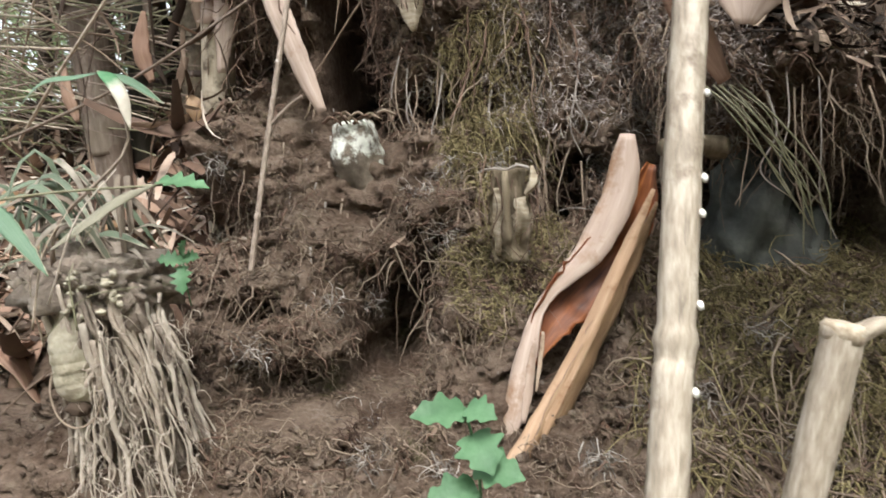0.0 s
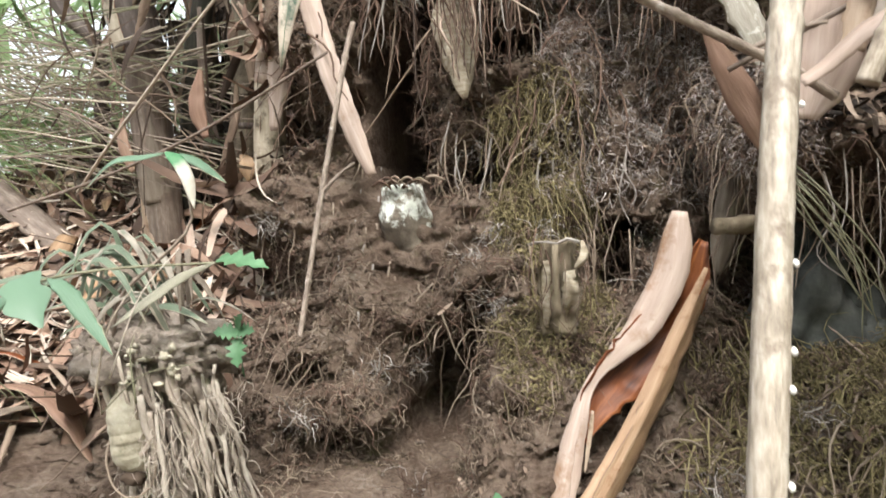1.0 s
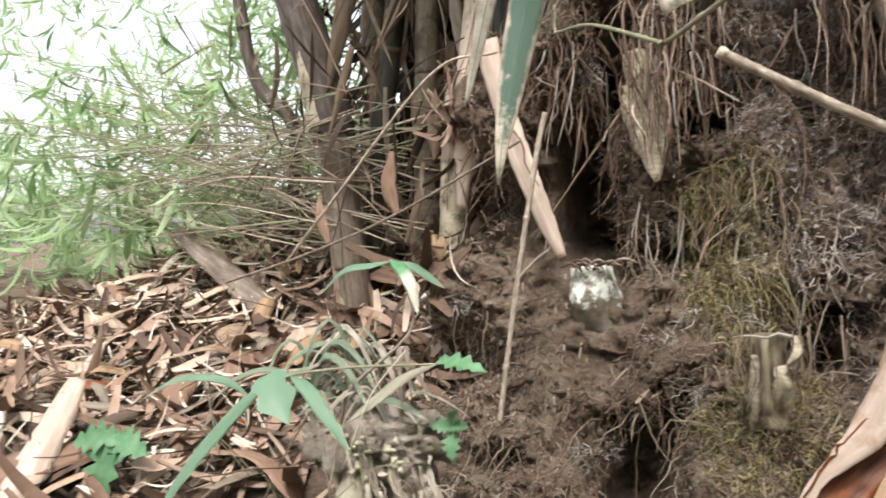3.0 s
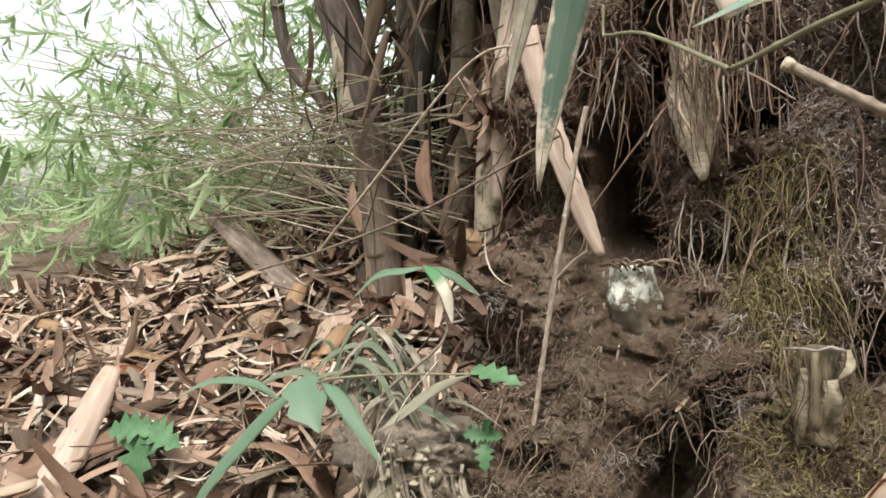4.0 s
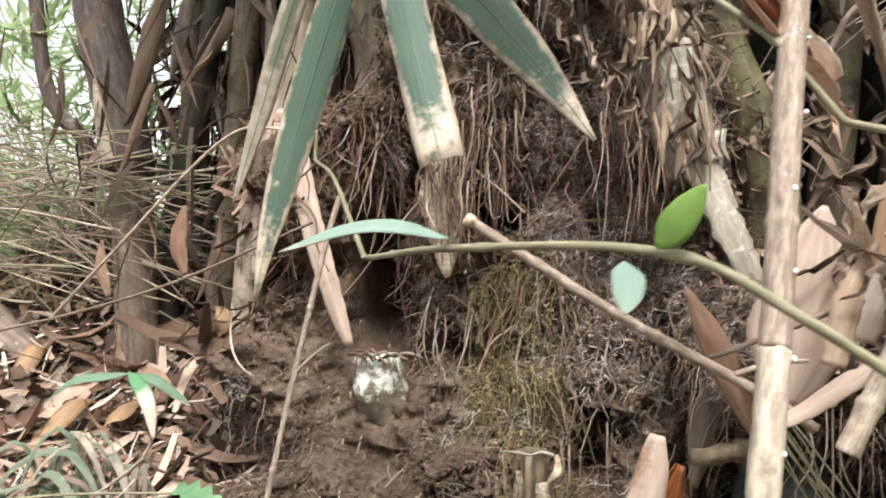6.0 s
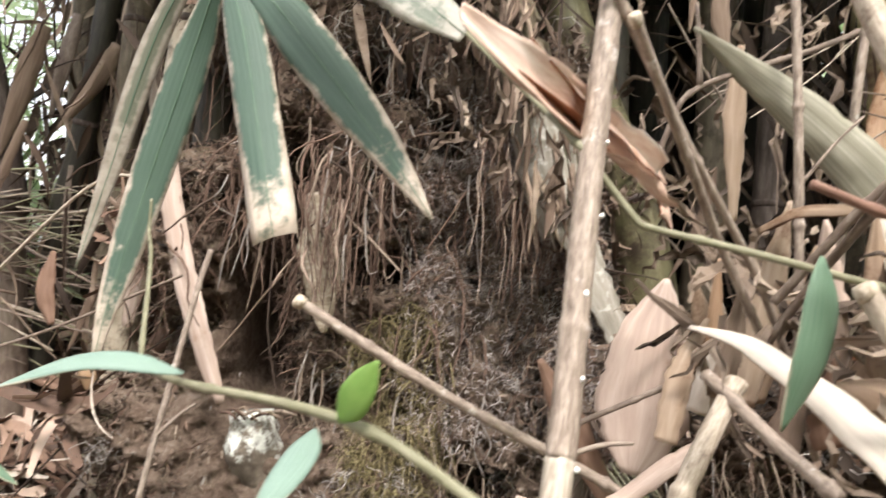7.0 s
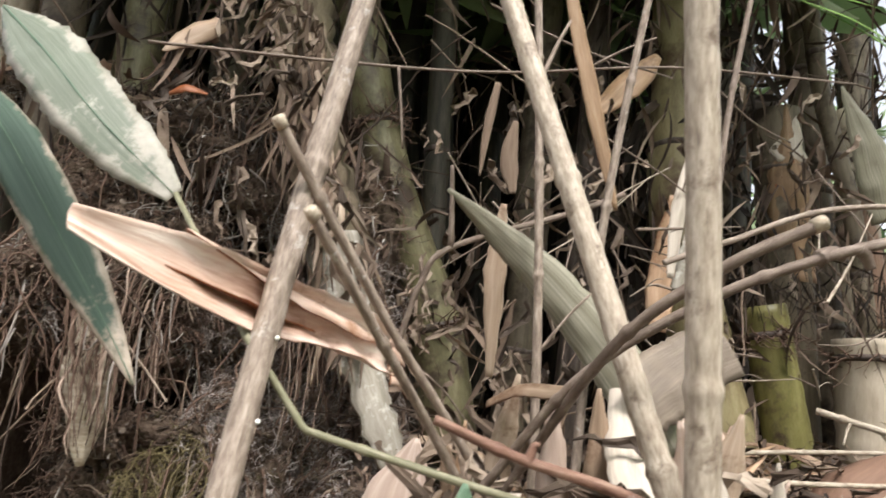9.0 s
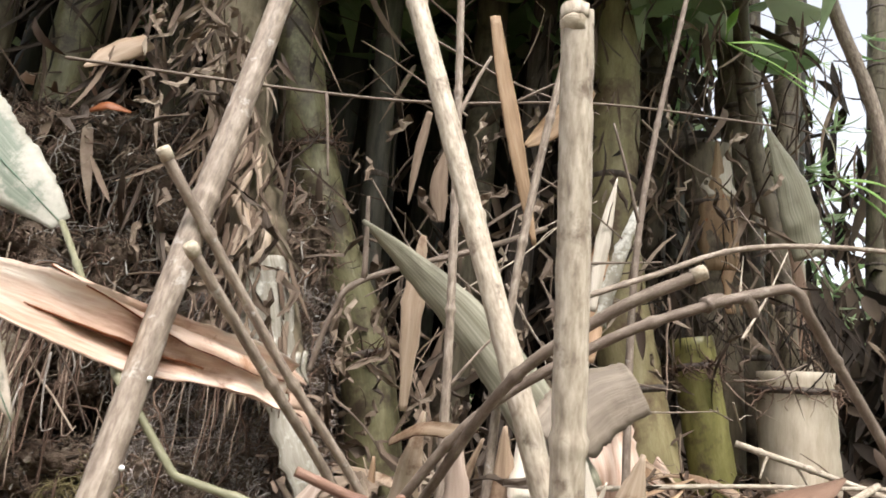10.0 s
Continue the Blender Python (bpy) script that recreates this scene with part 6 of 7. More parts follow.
tube("stem", [(-0.135, 0.704, 1.175), (-0.134, 0.703, 1.147), (-0.128, 0.69, 1.142), (-0.08, 0.592, 1.118), (-0.016, 0.449, 1.062), (-0.012, 0.442, 1.058), (-0.004, 0.432, 1.058), (0.05, 0.345, 1.066), (0.131, 0.275, 1.07), (0.175, 0.26, 1.052), (0.26, 0.25, 1.0)], 0.0014, 0.002, M_STEM, ns, k=8, nodes=0.09)
leaf([(0.052, 0.34, 1.071), (0.03, 0.335, 1.076), (0.005, 0.335, 1.073), (-0.025, 0.335, 1.06)], 0.014, (0.1, -0.45, 0.9), M_LEAFTEAL, ns, label="blue green young leaf")
leaf([(0.131, 0.268, 1.071), (0.136, 0.262, 1.08), (0.143, 0.258, 1.092)], 0.012, (-0.3, -0.9, 0.1), M_LIME, ns, n=14)
leaf([(0.122, 0.278, 1.066), (0.121, 0.255, 1.061), (0.117, 0.225, 1.052)], 0.011, (0, -0.5, 0.9), M_LEAFTEAL, ns, n=16)
tagged(ns, "slender green twig with small fresh leaves", "twig")
nl = holder("near_leaf", (0.5, 0.3, 1.17))
leaf([(0.52, 0.32, 1.16), (0.47, 0.305, 1.165), (0.43, 0.295, 1.155), (0.4, 0.29, 1.135)], 0.026, (0, -0.6, 0.8), M_LEAFTEAL, nl, name="blade")
tagged(nl, "pale blue green leaf close by", "leaf")

ls = holder("leafy_stem", (-0.441, 0.8, 0.69))
tube("stem", [(-0.46, 0.81, 0.66), (-0.441, 0.8, 0.716), (-0.351, 0.8, 0.798), (-0.352, 0.8, 0.85), (-0.378, 0.8, 0.895)], 0.0028, 0.0015, M_POLEGREY, ls, k=7)
leaf([(-0.378, 0.8, 0.893), (-0.405, 0.795, 0.889), (-0.44, 0.785, 0.882), (-0.48, 0.79, 0.848)], 0.017, (0, -0.5, 0.9), M_LEAFFRESH, ls)
leaf([(-0.378, 0.8, 0.895), (-0.355, 0.785, 0.886), (-0.338, 0.78, 0.862), (-0.33, 0.78, 0.825)], 0.018, (0.4, -0.7, 0.6), M_LEAFWHITE, ls, label="leaf bleached white at its end")
leaf([(-0.376, 0.802, 0.893), (-0.345, 0.81, 0.885), (-0.308, 0.82, 0.857)], 0.015, (0.2, -0.6, 0.8), M_LEAFFRESH, ls, n=16)
tagged(ls, "small bamboo shoot with green and white tipped leaves", "bamboo leaves")
lg = holder("leafy_stem", (-0.68, 0.69, 0.53))
tube("stem", [(-0.7, 0.7, 0.5), (-0.666, 0.71, 0.583), (-0.6, 0.735, 0.66), (-0.534, 0.75, 0.728), (-0.45, 0.77, 0.75), (-0.3, 0.8, 0.76)], 0.0024, 0.0014, M_STEM, lg, k=8, nodes=0.07)
leaf([(-0.534, 0.745, 0.735), (-0.59, 0.725, 0.68), (-0.66, 0.7, 0.59), (-0.71, 0.685, 0.49)], 0.026, (-0.3, -0.9, 0.4), M_LEAFFRESH, lg, ragged=0.12, twist=0.5)
lobed_leaf("leaf", (-0.535, 0.742, 0.742), (-0.478, 0.705, 0.69), 0.05, (0.2, -0.8, 0.6), lg, 1, M_LEAFFRESH)
leaf([(-0.5, 0.745, 0.742), (-0.465, 0.725, 0.735), (-0.42, 0.705, 0.7), (-0.385, 0.695, 0.665)], 0.021, (0.4, -0.6, 0.5), M_LEAFFRESH, lg, ragged=0.15, twist=0.6)
leaf([(-0.42, 0.745, 0.685), (-0.385, 0.76, 0.715), (-0.35, 0.78, 0.742), (-0.31, 0.79, 0.76)], 0.016, (-0.4, -0.8, 0.4), M_FAN, lg, ragged=0.15, twist=0.9)
lobed_leaf("leaf", (-0.31, 0.8, 0.764), (-0.24, 0.785, 0.755), 0.026, (0, -0.5, 0.9), lg, 3)
leaf([(-0.56, 0.74, 0.71), (-0.6, 0.73, 0.735), (-0.66, 0.71, 0.735), (-0.72, 0.7, 0.7)], 0.013, (0, -0.7, 0.7), M_LEAFFRESH, lg, ragged=0.15, twist=0.8)
for k in range(16):
    b = np.array([-0.6 + rng.uniform(-0.12, 0.2), 0.78 + rng.uniform(-0.04, 0.08), 0.6 + rng.uniform(-0.05, 0.05)])
    d = np.array([rng.uniform(-0.12, 0.16), rng.uniform(-0.04, 0.03), rng.uniform(0.04, 0.16)])
    tube("dry_stem", [b, b + d * 0.5 + np.array([0, -0.01, 0.02]), b + d], rng.uniform(0.0008, 0.0016), 0.0006, rng.choice([M_POLE, M_STEM, M_WHITESHEATH]), lg, n=12, k=6)
tagged(lg, "arching green shoot with broad leaves over the root stump", "bamboo leaves")


gt = holder("grass_tuft", (-0.46, 0.86, 0.62))
for i in range(40):
    b = np.array([-0.47 + rng.uniform(-0.1, 0.09), 0.84 + rng.uniform(-0.02, 0.1), 0.66 + rng.uniform(-0.03, 0.02)])
    dx, up = rng.uniform(-0.16, 0.14), rng.uniform(0.02, 0.12)
    leaf([b, b + np.array([dx * 0.35, -0.02, up]), b + np.array([dx * 0.75, -0.04, up * 0.9]), b + np.array([dx * 1.1, -0.05, up * 0.2])], rng.uniform(0.004, 0.013), (0.1, -0.6, 0.8), rng.choice([M_LEAFDRY, M_GREYLEAF, M_GREYLEAF, M_GREYLEAF, M_WEATHER]), gt, name="blade", n=12, arc=30)
tagged(gt, "tuft of dusty green and withered grass over the root stump", "grass")


hb = holder("herb_seedling", (0.083, 0.62, 0.2))
tube("stem", [(0.09, 0.63, 0.2), (0.082, 0.62, 0.471), (0.076, 0.62, 0.52), (0.068, 0.62, 0.556)], 0.0028, 0.0014, M_HERB, hb, k=7)
for b, t_, w in [((0.068, 0.62, 0.552), (0.02, 0.6, 0.552), 0.03), ((0.07, 0.62, 0.555), (0.098, 0.6, 0.552), 0.026), ((0.074, 0.62, 0.53), (0.095, 0.59, 0.505), 0.04), ((0.078, 0.62, 0.5), (0.123, 0.6, 0.497), 0.034), ((0.078, 0.62, 0.48), (0.03, 0.6, 0.465), 0.034)]:
    lobed_leaf("leaf", b, t_, w, (0, -0.7, 0.7), hb)
tagged(hb, "bright green lobed herb seedling", "seedling")
hp = holder("herb_seedling", (-0.311, 0.86, 0.6))
tube("stem", [(-0.312, 0.87, 0.6), (-0.311, 0.855, 0.64), (-0.31, 0.85, 0.67)], 0.0012, 0.0008, M_HERB, hp, k=6)
for b, t_, w in [((-0.311, 0.85, 0.655), (-0.305, 0.835, 0.62), 0.022), ((-0.311, 0.85, 0.662), (-0.34, 0.84, 0.664), 0.02), ((-0.31, 0.85, 0.664), (-0.283, 0.84, 0.667), 0.018), ((-0.311, 0.85, 0.668), (-0.3, 0.84, 0.69), 0.015)]:
    lobed_leaf("leaf", b, t_, w, (0, -0.8, 0.6), hp, 3)
tagged(hp, "tiny green seedling growing on the bank", "seedling")
hf = holder("herb_seedling", (-1.02, 0.97, 0.38))
tube("stem", [(-1.02, 0.97, 0.38), (-1.018, 0.95, 0.5), (-1.01, 0.95, 0.57)], 0.002, 0.001, M_HERB, hf, k=6)
for b, t_, w in [((-1.015, 0.95, 0.56), (-1.02, 0.92, 0.44), 0.07), ((-1.015, 0.95, 0.555), (-1.1, 0.93, 0.54), 0.05), ((-1.012, 0.95, 0.555), (-0.92, 0.93, 0.535), 0.05)]:
    lobed_leaf("leaf", b, t_, w, (0, -0.8, 0.6), hf, 3)
tagged(hf, "pale green toothed herb leaf over the litter", "seedling")

for at, tips in [((1.03, 1.1, 1.93), [(1.17, 1.08, 1.93), (1.24, 1.05, 1.8), (1.19, 1.04, 1.83), (1.02, 1.05, 1.97)]), ((1.27, 1.1, 1.71), [(1.4, 1.07, 1.69), (1.4, 1.05, 1.58), (1.35, 1.04, 1.64)])]:
    sp = holder("bamboo_leaf_spray", at)
    tube("stem", [(at[0] + 0.1, at[1] + 0.2, at[2] + 0.25), (at[0] + 0.03, at[1] + 0.05, at[2] + 0.1), at], 0.002, 0.001, M_STEM, sp, k=6)
    for q in tips:
        mid = (np.array(at) + np.array(q)) / 2 + np.array([0, 0, 0.012])
        leaf([at, mid, q], 0.018, (0, -0.6, 0.8), M_LIME, sp, n=14)
    tagged(sp, "spray of fresh light green bamboo leaves", "bamboo leaves")


# ---- stumps and roots of the bank ----
def stump(name, points, radii, mat, label, cap=None, wob=0.35, k=22, category="stump"):
    ob = holder(name, points[0])
    c = spline(points, 26)
    rad = np.interp(np.linspace(0, 1, 26), np.linspace(0, 1, len(radii)), radii)
    v, f, u = skin(tube_rings(c, rad, k, wob, 2.0, 13.0))
    mesh_object("body", v, f, [mat], u, parent=ob, at=points[0])
    if cap:
        v, f, u = skin(tube_rings(c[-9:] , rad[-9:] * 1.03 + 0.001, k, wob, 2.0, 13.0))
        mesh_object("crust", v, f, [cap], u, parent=ob, at=points[-1])
    return tagged(ob, label, category)


st1 = stump("lichened_stump", [(-0.142, 1.3, 0.62), (-0.155, 1.29, 0.72), (-0.178, 1.287, 0.8), (-0.186, 1.29, 0.862)], [0.034, 0.04, 0.044, 0.047, 0.04], M_LICHEN, "broken culm stump with a crust of white lichen", None, 0.38, 30)
for k in range(9):
    x0 = -0.235 + 0.012 * k
    tube("chip", [(x0, 1.262 - 0.02 * math.sin(k / 8 * 3.1), 0.862 + rng.uniform(-0.006, 0.008)), (x0 + rng.uniform(0.01, 0.03), 1.225 + rng.uniform(-0.004, 0.01), 0.874 + rng.uniform(-0.006, 0.006)), (x0 + rng.uniform(0.03, 0.05), 1.235, 0.866 + rng.uniform(-0.012, 0.006))], rng.uniform(0.002, 0.0045), 0.002, rng.choice([M_STUMPWOOD, M_ROOTRED, M_ROOT]), st1, n=10, k=7, wob=0.5)
st2 = holder("hollow_stump", (0.11, 1.09, 0.64))
for nm, pts, ws, arc, fc, m1, lab in [("wall", [(0.083, 1.09, 0.64), (0.086, 1.075, 0.69), (0.083, 1.066, 0.745)], [0.014, 0.02, 0.018, 0.01], 50, (-0.4, -1, 0), M_CREAM, ""),
                                      ("wall", [(0.122, 1.1, 0.65), (0.126, 1.075, 0.69), (0.12, 1.07, 0.73)], [0.02, 0.034, 0.03, 0.018], 45, (0.2, -1, 0), M_CREAM, ""),
                                      ("inner_wall", [(0.105, 1.1, 0.63), (0.105, 1.095, 0.7), (0.103, 1.09, 0.775)], [0.05, 0.06, 0.06, 0.05], 120, (0, 1, 0), M_STUMPWOOD, "dark rotten inside"),
                                      ("rim_flap", [(0.128, 1.055, 0.735), (0.142, 1.05, 0.755), (0.138, 1.055, 0.778)], [0.006, 0.016, 0.014, 0.004], 45, (0.5, -0.9, 0.2), M_CREAM, "cream torn flap")]:
    shell(nm, pts, ws, arc, fc, (m1, M_STUMPWOOD), st2, 22, 9, 0.004, 0.22, label=lab, crumple=0.3)
tube("curled_rim", [(0.056, 1.075, 0.768), (0.075, 1.058, 0.775), (0.1, 1.06, 0.772), (0.122, 1.055, 0.78), (0.143, 1.066, 0.765), (0.146, 1.075, 0.75)], 0.0016, 0.0024, M_ROOTGREY, st2, wob=0.9)
tube("inner_fold", [(0.098, 1.06, 0.77), (0.1, 1.055, 0.73), (0.102, 1.062, 0.66)], 0.005, 0.007, M_STUMPWOOD, st2, wob=0.7)
for i in range(12):
    x0, zt = rng.uniform(0.055, 0.155), rng.uniform(0.74, 0.8)
    y0 = 1.052 + rng.uniform(-0.008, 0.008)
    tube("root", [(x0, y0 + 0.02, zt), (x0 + rng.uniform(-0.01, 0.01), y0, zt - 0.04), (x0 + rng.uniform(-0.02, 0.02), y0 + 0.004, zt - 0.08), (x0 + rng.uniform(-0.03, 0.03), y0 + 0.012, zt - rng.uniform(0.1, 0.16))], rng.uniform(0.0006, 0.0013), 0.0005, rng.choice([M_ROOTRED, M_ROOTRED, M_ROOT]), st2, n=14, k=6, wob=0.5)
tagged(st2, "pale rotting stump broken open, with a curled rim", "stump")
st3 = stump("old_culm_base", [(0.335, 1.19, 1.215), (0.311, 1.2, 1.274), (0.27, 1.21, 1.41)], [0.043, 0.05, 0.048], M_OLDCULM, "pale old culm with a splintered lower end", None, 0.12, category="culm")
shell("split_tongue", [(0.325, 1.165, 1.27), (0.365, 1.145, 1.17), (0.405, 1.135, 1.08), (0.442, 1.135, 0.985)], [0.076, 0.07, 0.06, 0.046, 0.012], 90, (0.35, -0.9, 0.2), (M_OLDCULM, M_STUMPWOOD), st3, 26, 9, 0.006, 0.2)
for k in range(7):
    b = np.array([0.3 + 0.011 * k, 1.155 + 0.004 * abs(k - 3), 1.225 + 0.004 * k])
    shell("splinter", [b + np.array([0, 0, 0.03]), b, b + np.array([0.012, -0.002, -rng.uniform(0.015, 0.05)])], [0.008, 0.008, 0.002], 40, (0, -1, 0), (M_OLDCULM, M_STUMPWOOD), st3, 7, 4, 0.003, 0.2)
st4 = stump("root_bundle", [(-0.062, 1.235, 1.015), (-0.068, 1.245, 1.05), (-0.08, 1.265, 1.12), (-0.095, 1.3, 1.25)], [0.005, 0.026, 0.038, 0.034, 0.028], M_CREAM, "rotting cream culm base under a curtain of roots", None, 0.4, category="roots")
for i in range(54):
    f = rng.random()
    x, y = -0.135 + 0.12 * f, 1.235 - 0.05 * math.sin(f * 3.1) + rng.uniform(-0.012, 0.02)
    zt, zb = rng.uniform(1.18, 1.36), rng.choice([rng.uniform(1.03, 1.1), rng.uniform(1.08, 1.22)])
    slant = (-0.085 + 0.06 * f - x) / 6
    pts = []
    for q in range(7):
        pts.append((x, y + (0.07, 0.02, 0, 0, 0, 0, 0)[q], zt + (zb - zt) * q / 6))
        x += slant + rng.uniform(-0.009, 0.009)
        y += rng.uniform(-0.009, 0.006)
    tube("root", pts, rng.choice([0.0009, 0.0012, 0.0018, 0.003]) * rng.uniform(0.8, 1.2), 0.0008, rng.choice([M_ROOTTAN, M_ROOTRED, M_ROOTRED, M_ROOTRED, M_ROOT]), st4, n=22, k=6, wob=0.4)
for i in range(20):
    x0, zt, ln = rng.uniform(-0.07, 0.04), rng.uniform(1.18, 1.32), rng.uniform(0.05, 0.15)
    y0, lean = rng.uniform(1.17, 1.22), rng.uniform(-0.01, 0.02)
    pts = [(x0, y0 + 0.02, zt), (x0 + lean * 0.4, y0, zt - ln * 0.4), (x0 + lean, y0 - 0.004, zt - ln)]
    if i % 2:
        side = rng.choice([-1, 1])
        pts += [(x0 + lean + side * 0.008, y0 - 0.006, zt - ln - 0.006), (x0 + lean + side * 0.018, y0 - 0.006, zt - ln + rng.uniform(-0.002, 0.012))]
    tube("curly_root", pts, rng.uniform(0.001, 0.0024), 0.0008, rng.choice([M_ROOTTAN, M_ROOTRED, M_ROOTGREY]), st4, n=18, k=6, wob=0.3)
rb2 = holder("root_bundle", (0.23, 1.22, 1.33))
for i in range(28):
    x, y, zt = rng.uniform(0.17, 0.28), rng.uniform(1.15, 1.2), rng.uniform(1.26, 1.42)
    ln, pts = rng.uniform(0.08, 0.22), []
    for q in range(6):
        pts.append((x, y + (0.06, 0.015, 0, 0, 0, 0)[q], zt - ln * q / 5))
        x, y = x + rng.uniform(-0.007, 0.009), y + rng.uniform(-0.006, 0.005)
    tube("root", pts, rng.choice([0.0009, 0.0014, 0.0022]) * rng.uniform(0.8, 1.2), 0.0007, rng.choice([M_ROOTTAN, M_ROOTRED, M_ROOTRED, M_ROOTTAN]), rb2, n=18, k=6, wob=0.4)
tagged(rb2, "bundle of thin reddish roots hanging beside a culm", "roots")
cap_ = stump("root_stump", [(-0.4, 0.91, 0.3), (-0.4, 0.895, 0.42), (-0.405, 0.88, 0.52), (-0.42, 0.87, 0.6), (-0.43, 0.875, 0.655)], [0.055, 0.055, 0.055, 0.058, 0.07, 0.06], M_DUST, "grey dusty stump with a skirt of hanging roots", None, 0.55, 40, category="stump")


def mound(name, centre, size, mat, parent, amp=0.5, freq=2.0, seed=0.0, level=4):
    """A crusty lump of soil."""
    bm = bmesh.new()
    bmesh.ops.create_icosphere(bm, subdivisions=level, radius=1)
    for v in bm.verts:
        q = v.co.copy()
        h = noise.fractal(q * freq + Vector((seed, 0, 3)), 0.7, 2.1, 5)
        crack = abs(noise.noise(q * freq * 2.3 + Vector((0, seed, 1))))
        v.co = Vector(centre) + Vector([a * b for a, b in zip(q * (1 + amp * h - 0.25 * amp * max(0, 0.25 - crack) * 4), size)])
    ver = [v.co[:] for v in bm.verts]
    fac = [[v.index for v in f.verts] for f in bm.faces]
    bm.free()
    return mesh_object(name, ver, fac, [mat], parent=parent, at=centre)


rock = holder("rock", (0.52, 1.24, 0.5))
mound("body", (0.52, 1.25, 0.66), (0.085, 0.07, 0.15), M_DARKROCK, rock, 0.35, 1.6, 4.0)
mound("shoulder", (0.6, 1.26, 0.6), (0.06, 0.06, 0.1), M_DARKROCK, rock, 0.4, 1.7, 7.0)
tagged(rock, "damp grey green lump of stone inside the dark hollow", "rock")
mound("soil_cap", (-0.435, 0.87, 0.632), (0.095, 0.078, 0.056), M_DUST, cap_, 0.45, 2.2, 1.0)
mound("soil_cap", (-0.395, 0.835, 0.632), (0.045, 0.04, 0.03), M_DUST, cap_, 0.6, 2.4, 5.0)
mound("soil_cap", (-0.505, 0.85, 0.622), (0.035, 0.035, 0.036), M_DUST, cap_, 0.6, 2.4, 8.0)
for k in range(22):
    mound("pale_crust", (-0.4 + rng.uniform(-0.035, 0.04), 0.79 + rng.uniform(-0.003, 0.006), 0.655 - rng.uniform(0, 0.055)), (rng.uniform(0.003, 0.008), 0.004, rng.uniform(0.002, 0.006)), M_EGG, cap_, 0.7, 1.6, k * 3.0, 2)
w = lambda k: rng.uniform(-k, k)
for i in range(72):
    a = rng.uniform(-0.8, 1.6)
    thick_ = rng.choice([0.0014, 0.002, 0.0026, 0.0032, 0.004, 0.0046])
    top_z = rng.uniform(0.57, 0.64) if thick_ > 0.0022 else rng.uniform(0.45, 0.64)
    bot = rng.uniform(0.3, 0.5) if rng.random() < 0.5 else 0.3
    pts = []
    off, drift, sway = w(0.008), w(0.1), rng.uniform(0, 6)
    for q in (0, 0.15, 0.3, 0.45, 0.6, 0.75, 0.9, 1.0):
        z = top_z + (bot - top_z) * q
        cx, cy = np.interp(z, [0.3, 0.42, 0.52, 0.6, 0.655], [-0.4, -0.4, -0.405, -0.42, -0.43]), np.interp(z, [0.3, 0.42, 0.52, 0.6, 0.655], [0.91, 0.895, 0.88, 0.87, 0.875])
        r = np.interp(z, [0.3, 0.45, 0.6], [0.095, 0.078, 0.072]) + 0.002 + off + w(0.005)
        aa = a * (0.85 + 0.3 * q) + drift * q + 0.06 * math.sin(5 * q + sway) + w(0.02)
        pts.append((cx + r * math.sin(aa) + w(0.003), cy - r * math.cos(aa) + w(0.004), z))
    tube("root", pts, thick_ * rng.uniform(0.9, 1.2), thick_ * 0.5, rng.choice([M_DUSTROOT, M_DUSTROOT, M_DUSTROOT, M_DUST]), cap_, n=34, k=7, wob=0.5)
p0 = np.array([(-0.385 + 0.08 * math.sin(a), 0.87 - 0.08 * math.cos(a), rng.uniform(0.34, 0.6)) for a in [rng.uniform(-1.2, 1.5) for _ in range(320)]])
n0 = np.tile(np.array([[0.2, -1.0, 0.1]]), (320, 1))
tagged(many_tubes("fine_root_mat", walkers(p0, n0, 7, nrng.uniform(0.02, 0.07, 320), 0.3, 0.0, 0.45), nrng.uniform(0.0003, 0.0009, 320)[:, None] * np.linspace(1, 0.4, 8)[None], 4, M_DUSTROOT, cap_), "fine dusty rootlets", kind="stuff")
lump_meshes = []
for me in clod_meshes[:6]:
    me = me.copy()
    me.materials[0] = M_LUMP
    lump_meshes.append(me)
for i in range(26):
    a, e = rng.uniform(-1.5, 1.5), rng.uniform(-0.2, 1.2)
    b = np.array([-0.44 + 0.092 * math.sin(a) * math.cos(e), 0.865 - 0.078 * math.cos(a) * math.cos(e), 0.635 + 0.042 * math.sin(e)])
    sz = rng.uniform(0.002, 0.008)
    ob = new("soil_lump", rng.choice(lump_meshes))
    ob.parent = cap_
    ob.matrix_parent_inverse = cap_.matrix_basis.inverted()
    ob.location, ob.scale, ob.rotation_euler = b, (sz, sz, sz * 0.8), (w(3), w(3), w(3))
eg = holder("cream_growth", (-0.434, 0.8, 0.48))
ec = spline([(-0.436, 0.822, 0.602), (-0.441, 0.808, 0.57), (-0.434, 0.802, 0.52), (-0.425, 0.806, 0.484)], 60)
es = np.linspace(0, 1, 60)
er = np.interp(es, [0, 0.08, 0.3, 0.6, 0.85, 0.95, 1], [0.006, 0.017, 0.026, 0.027, 0.02, 0.012, 0.004]) * (1 - 0.05 * np.clip(np.sin(es * 62) * 2 - 1, 0, 1) * np.clip(es * 4 - 1, 0, 1))
v, f, u = skin(tube_rings(ec, er, 26, 0.14, 4.0, 40.0))
mesh_object("husk", v, f, [M_EGG], u, parent=eg, at=ec[0])
tube("dark_loop", [(-0.466, 0.81, 0.54), (-0.466, 0.795, 0.505), (-0.45, 0.785, 0.474), (-0.425, 0.782, 0.462), (-0.403, 0.79, 0.475), (-0.398, 0.8, 0.51)], 0.0014, 0.001, M_ROOT, eg, n=24, wob=0.5)
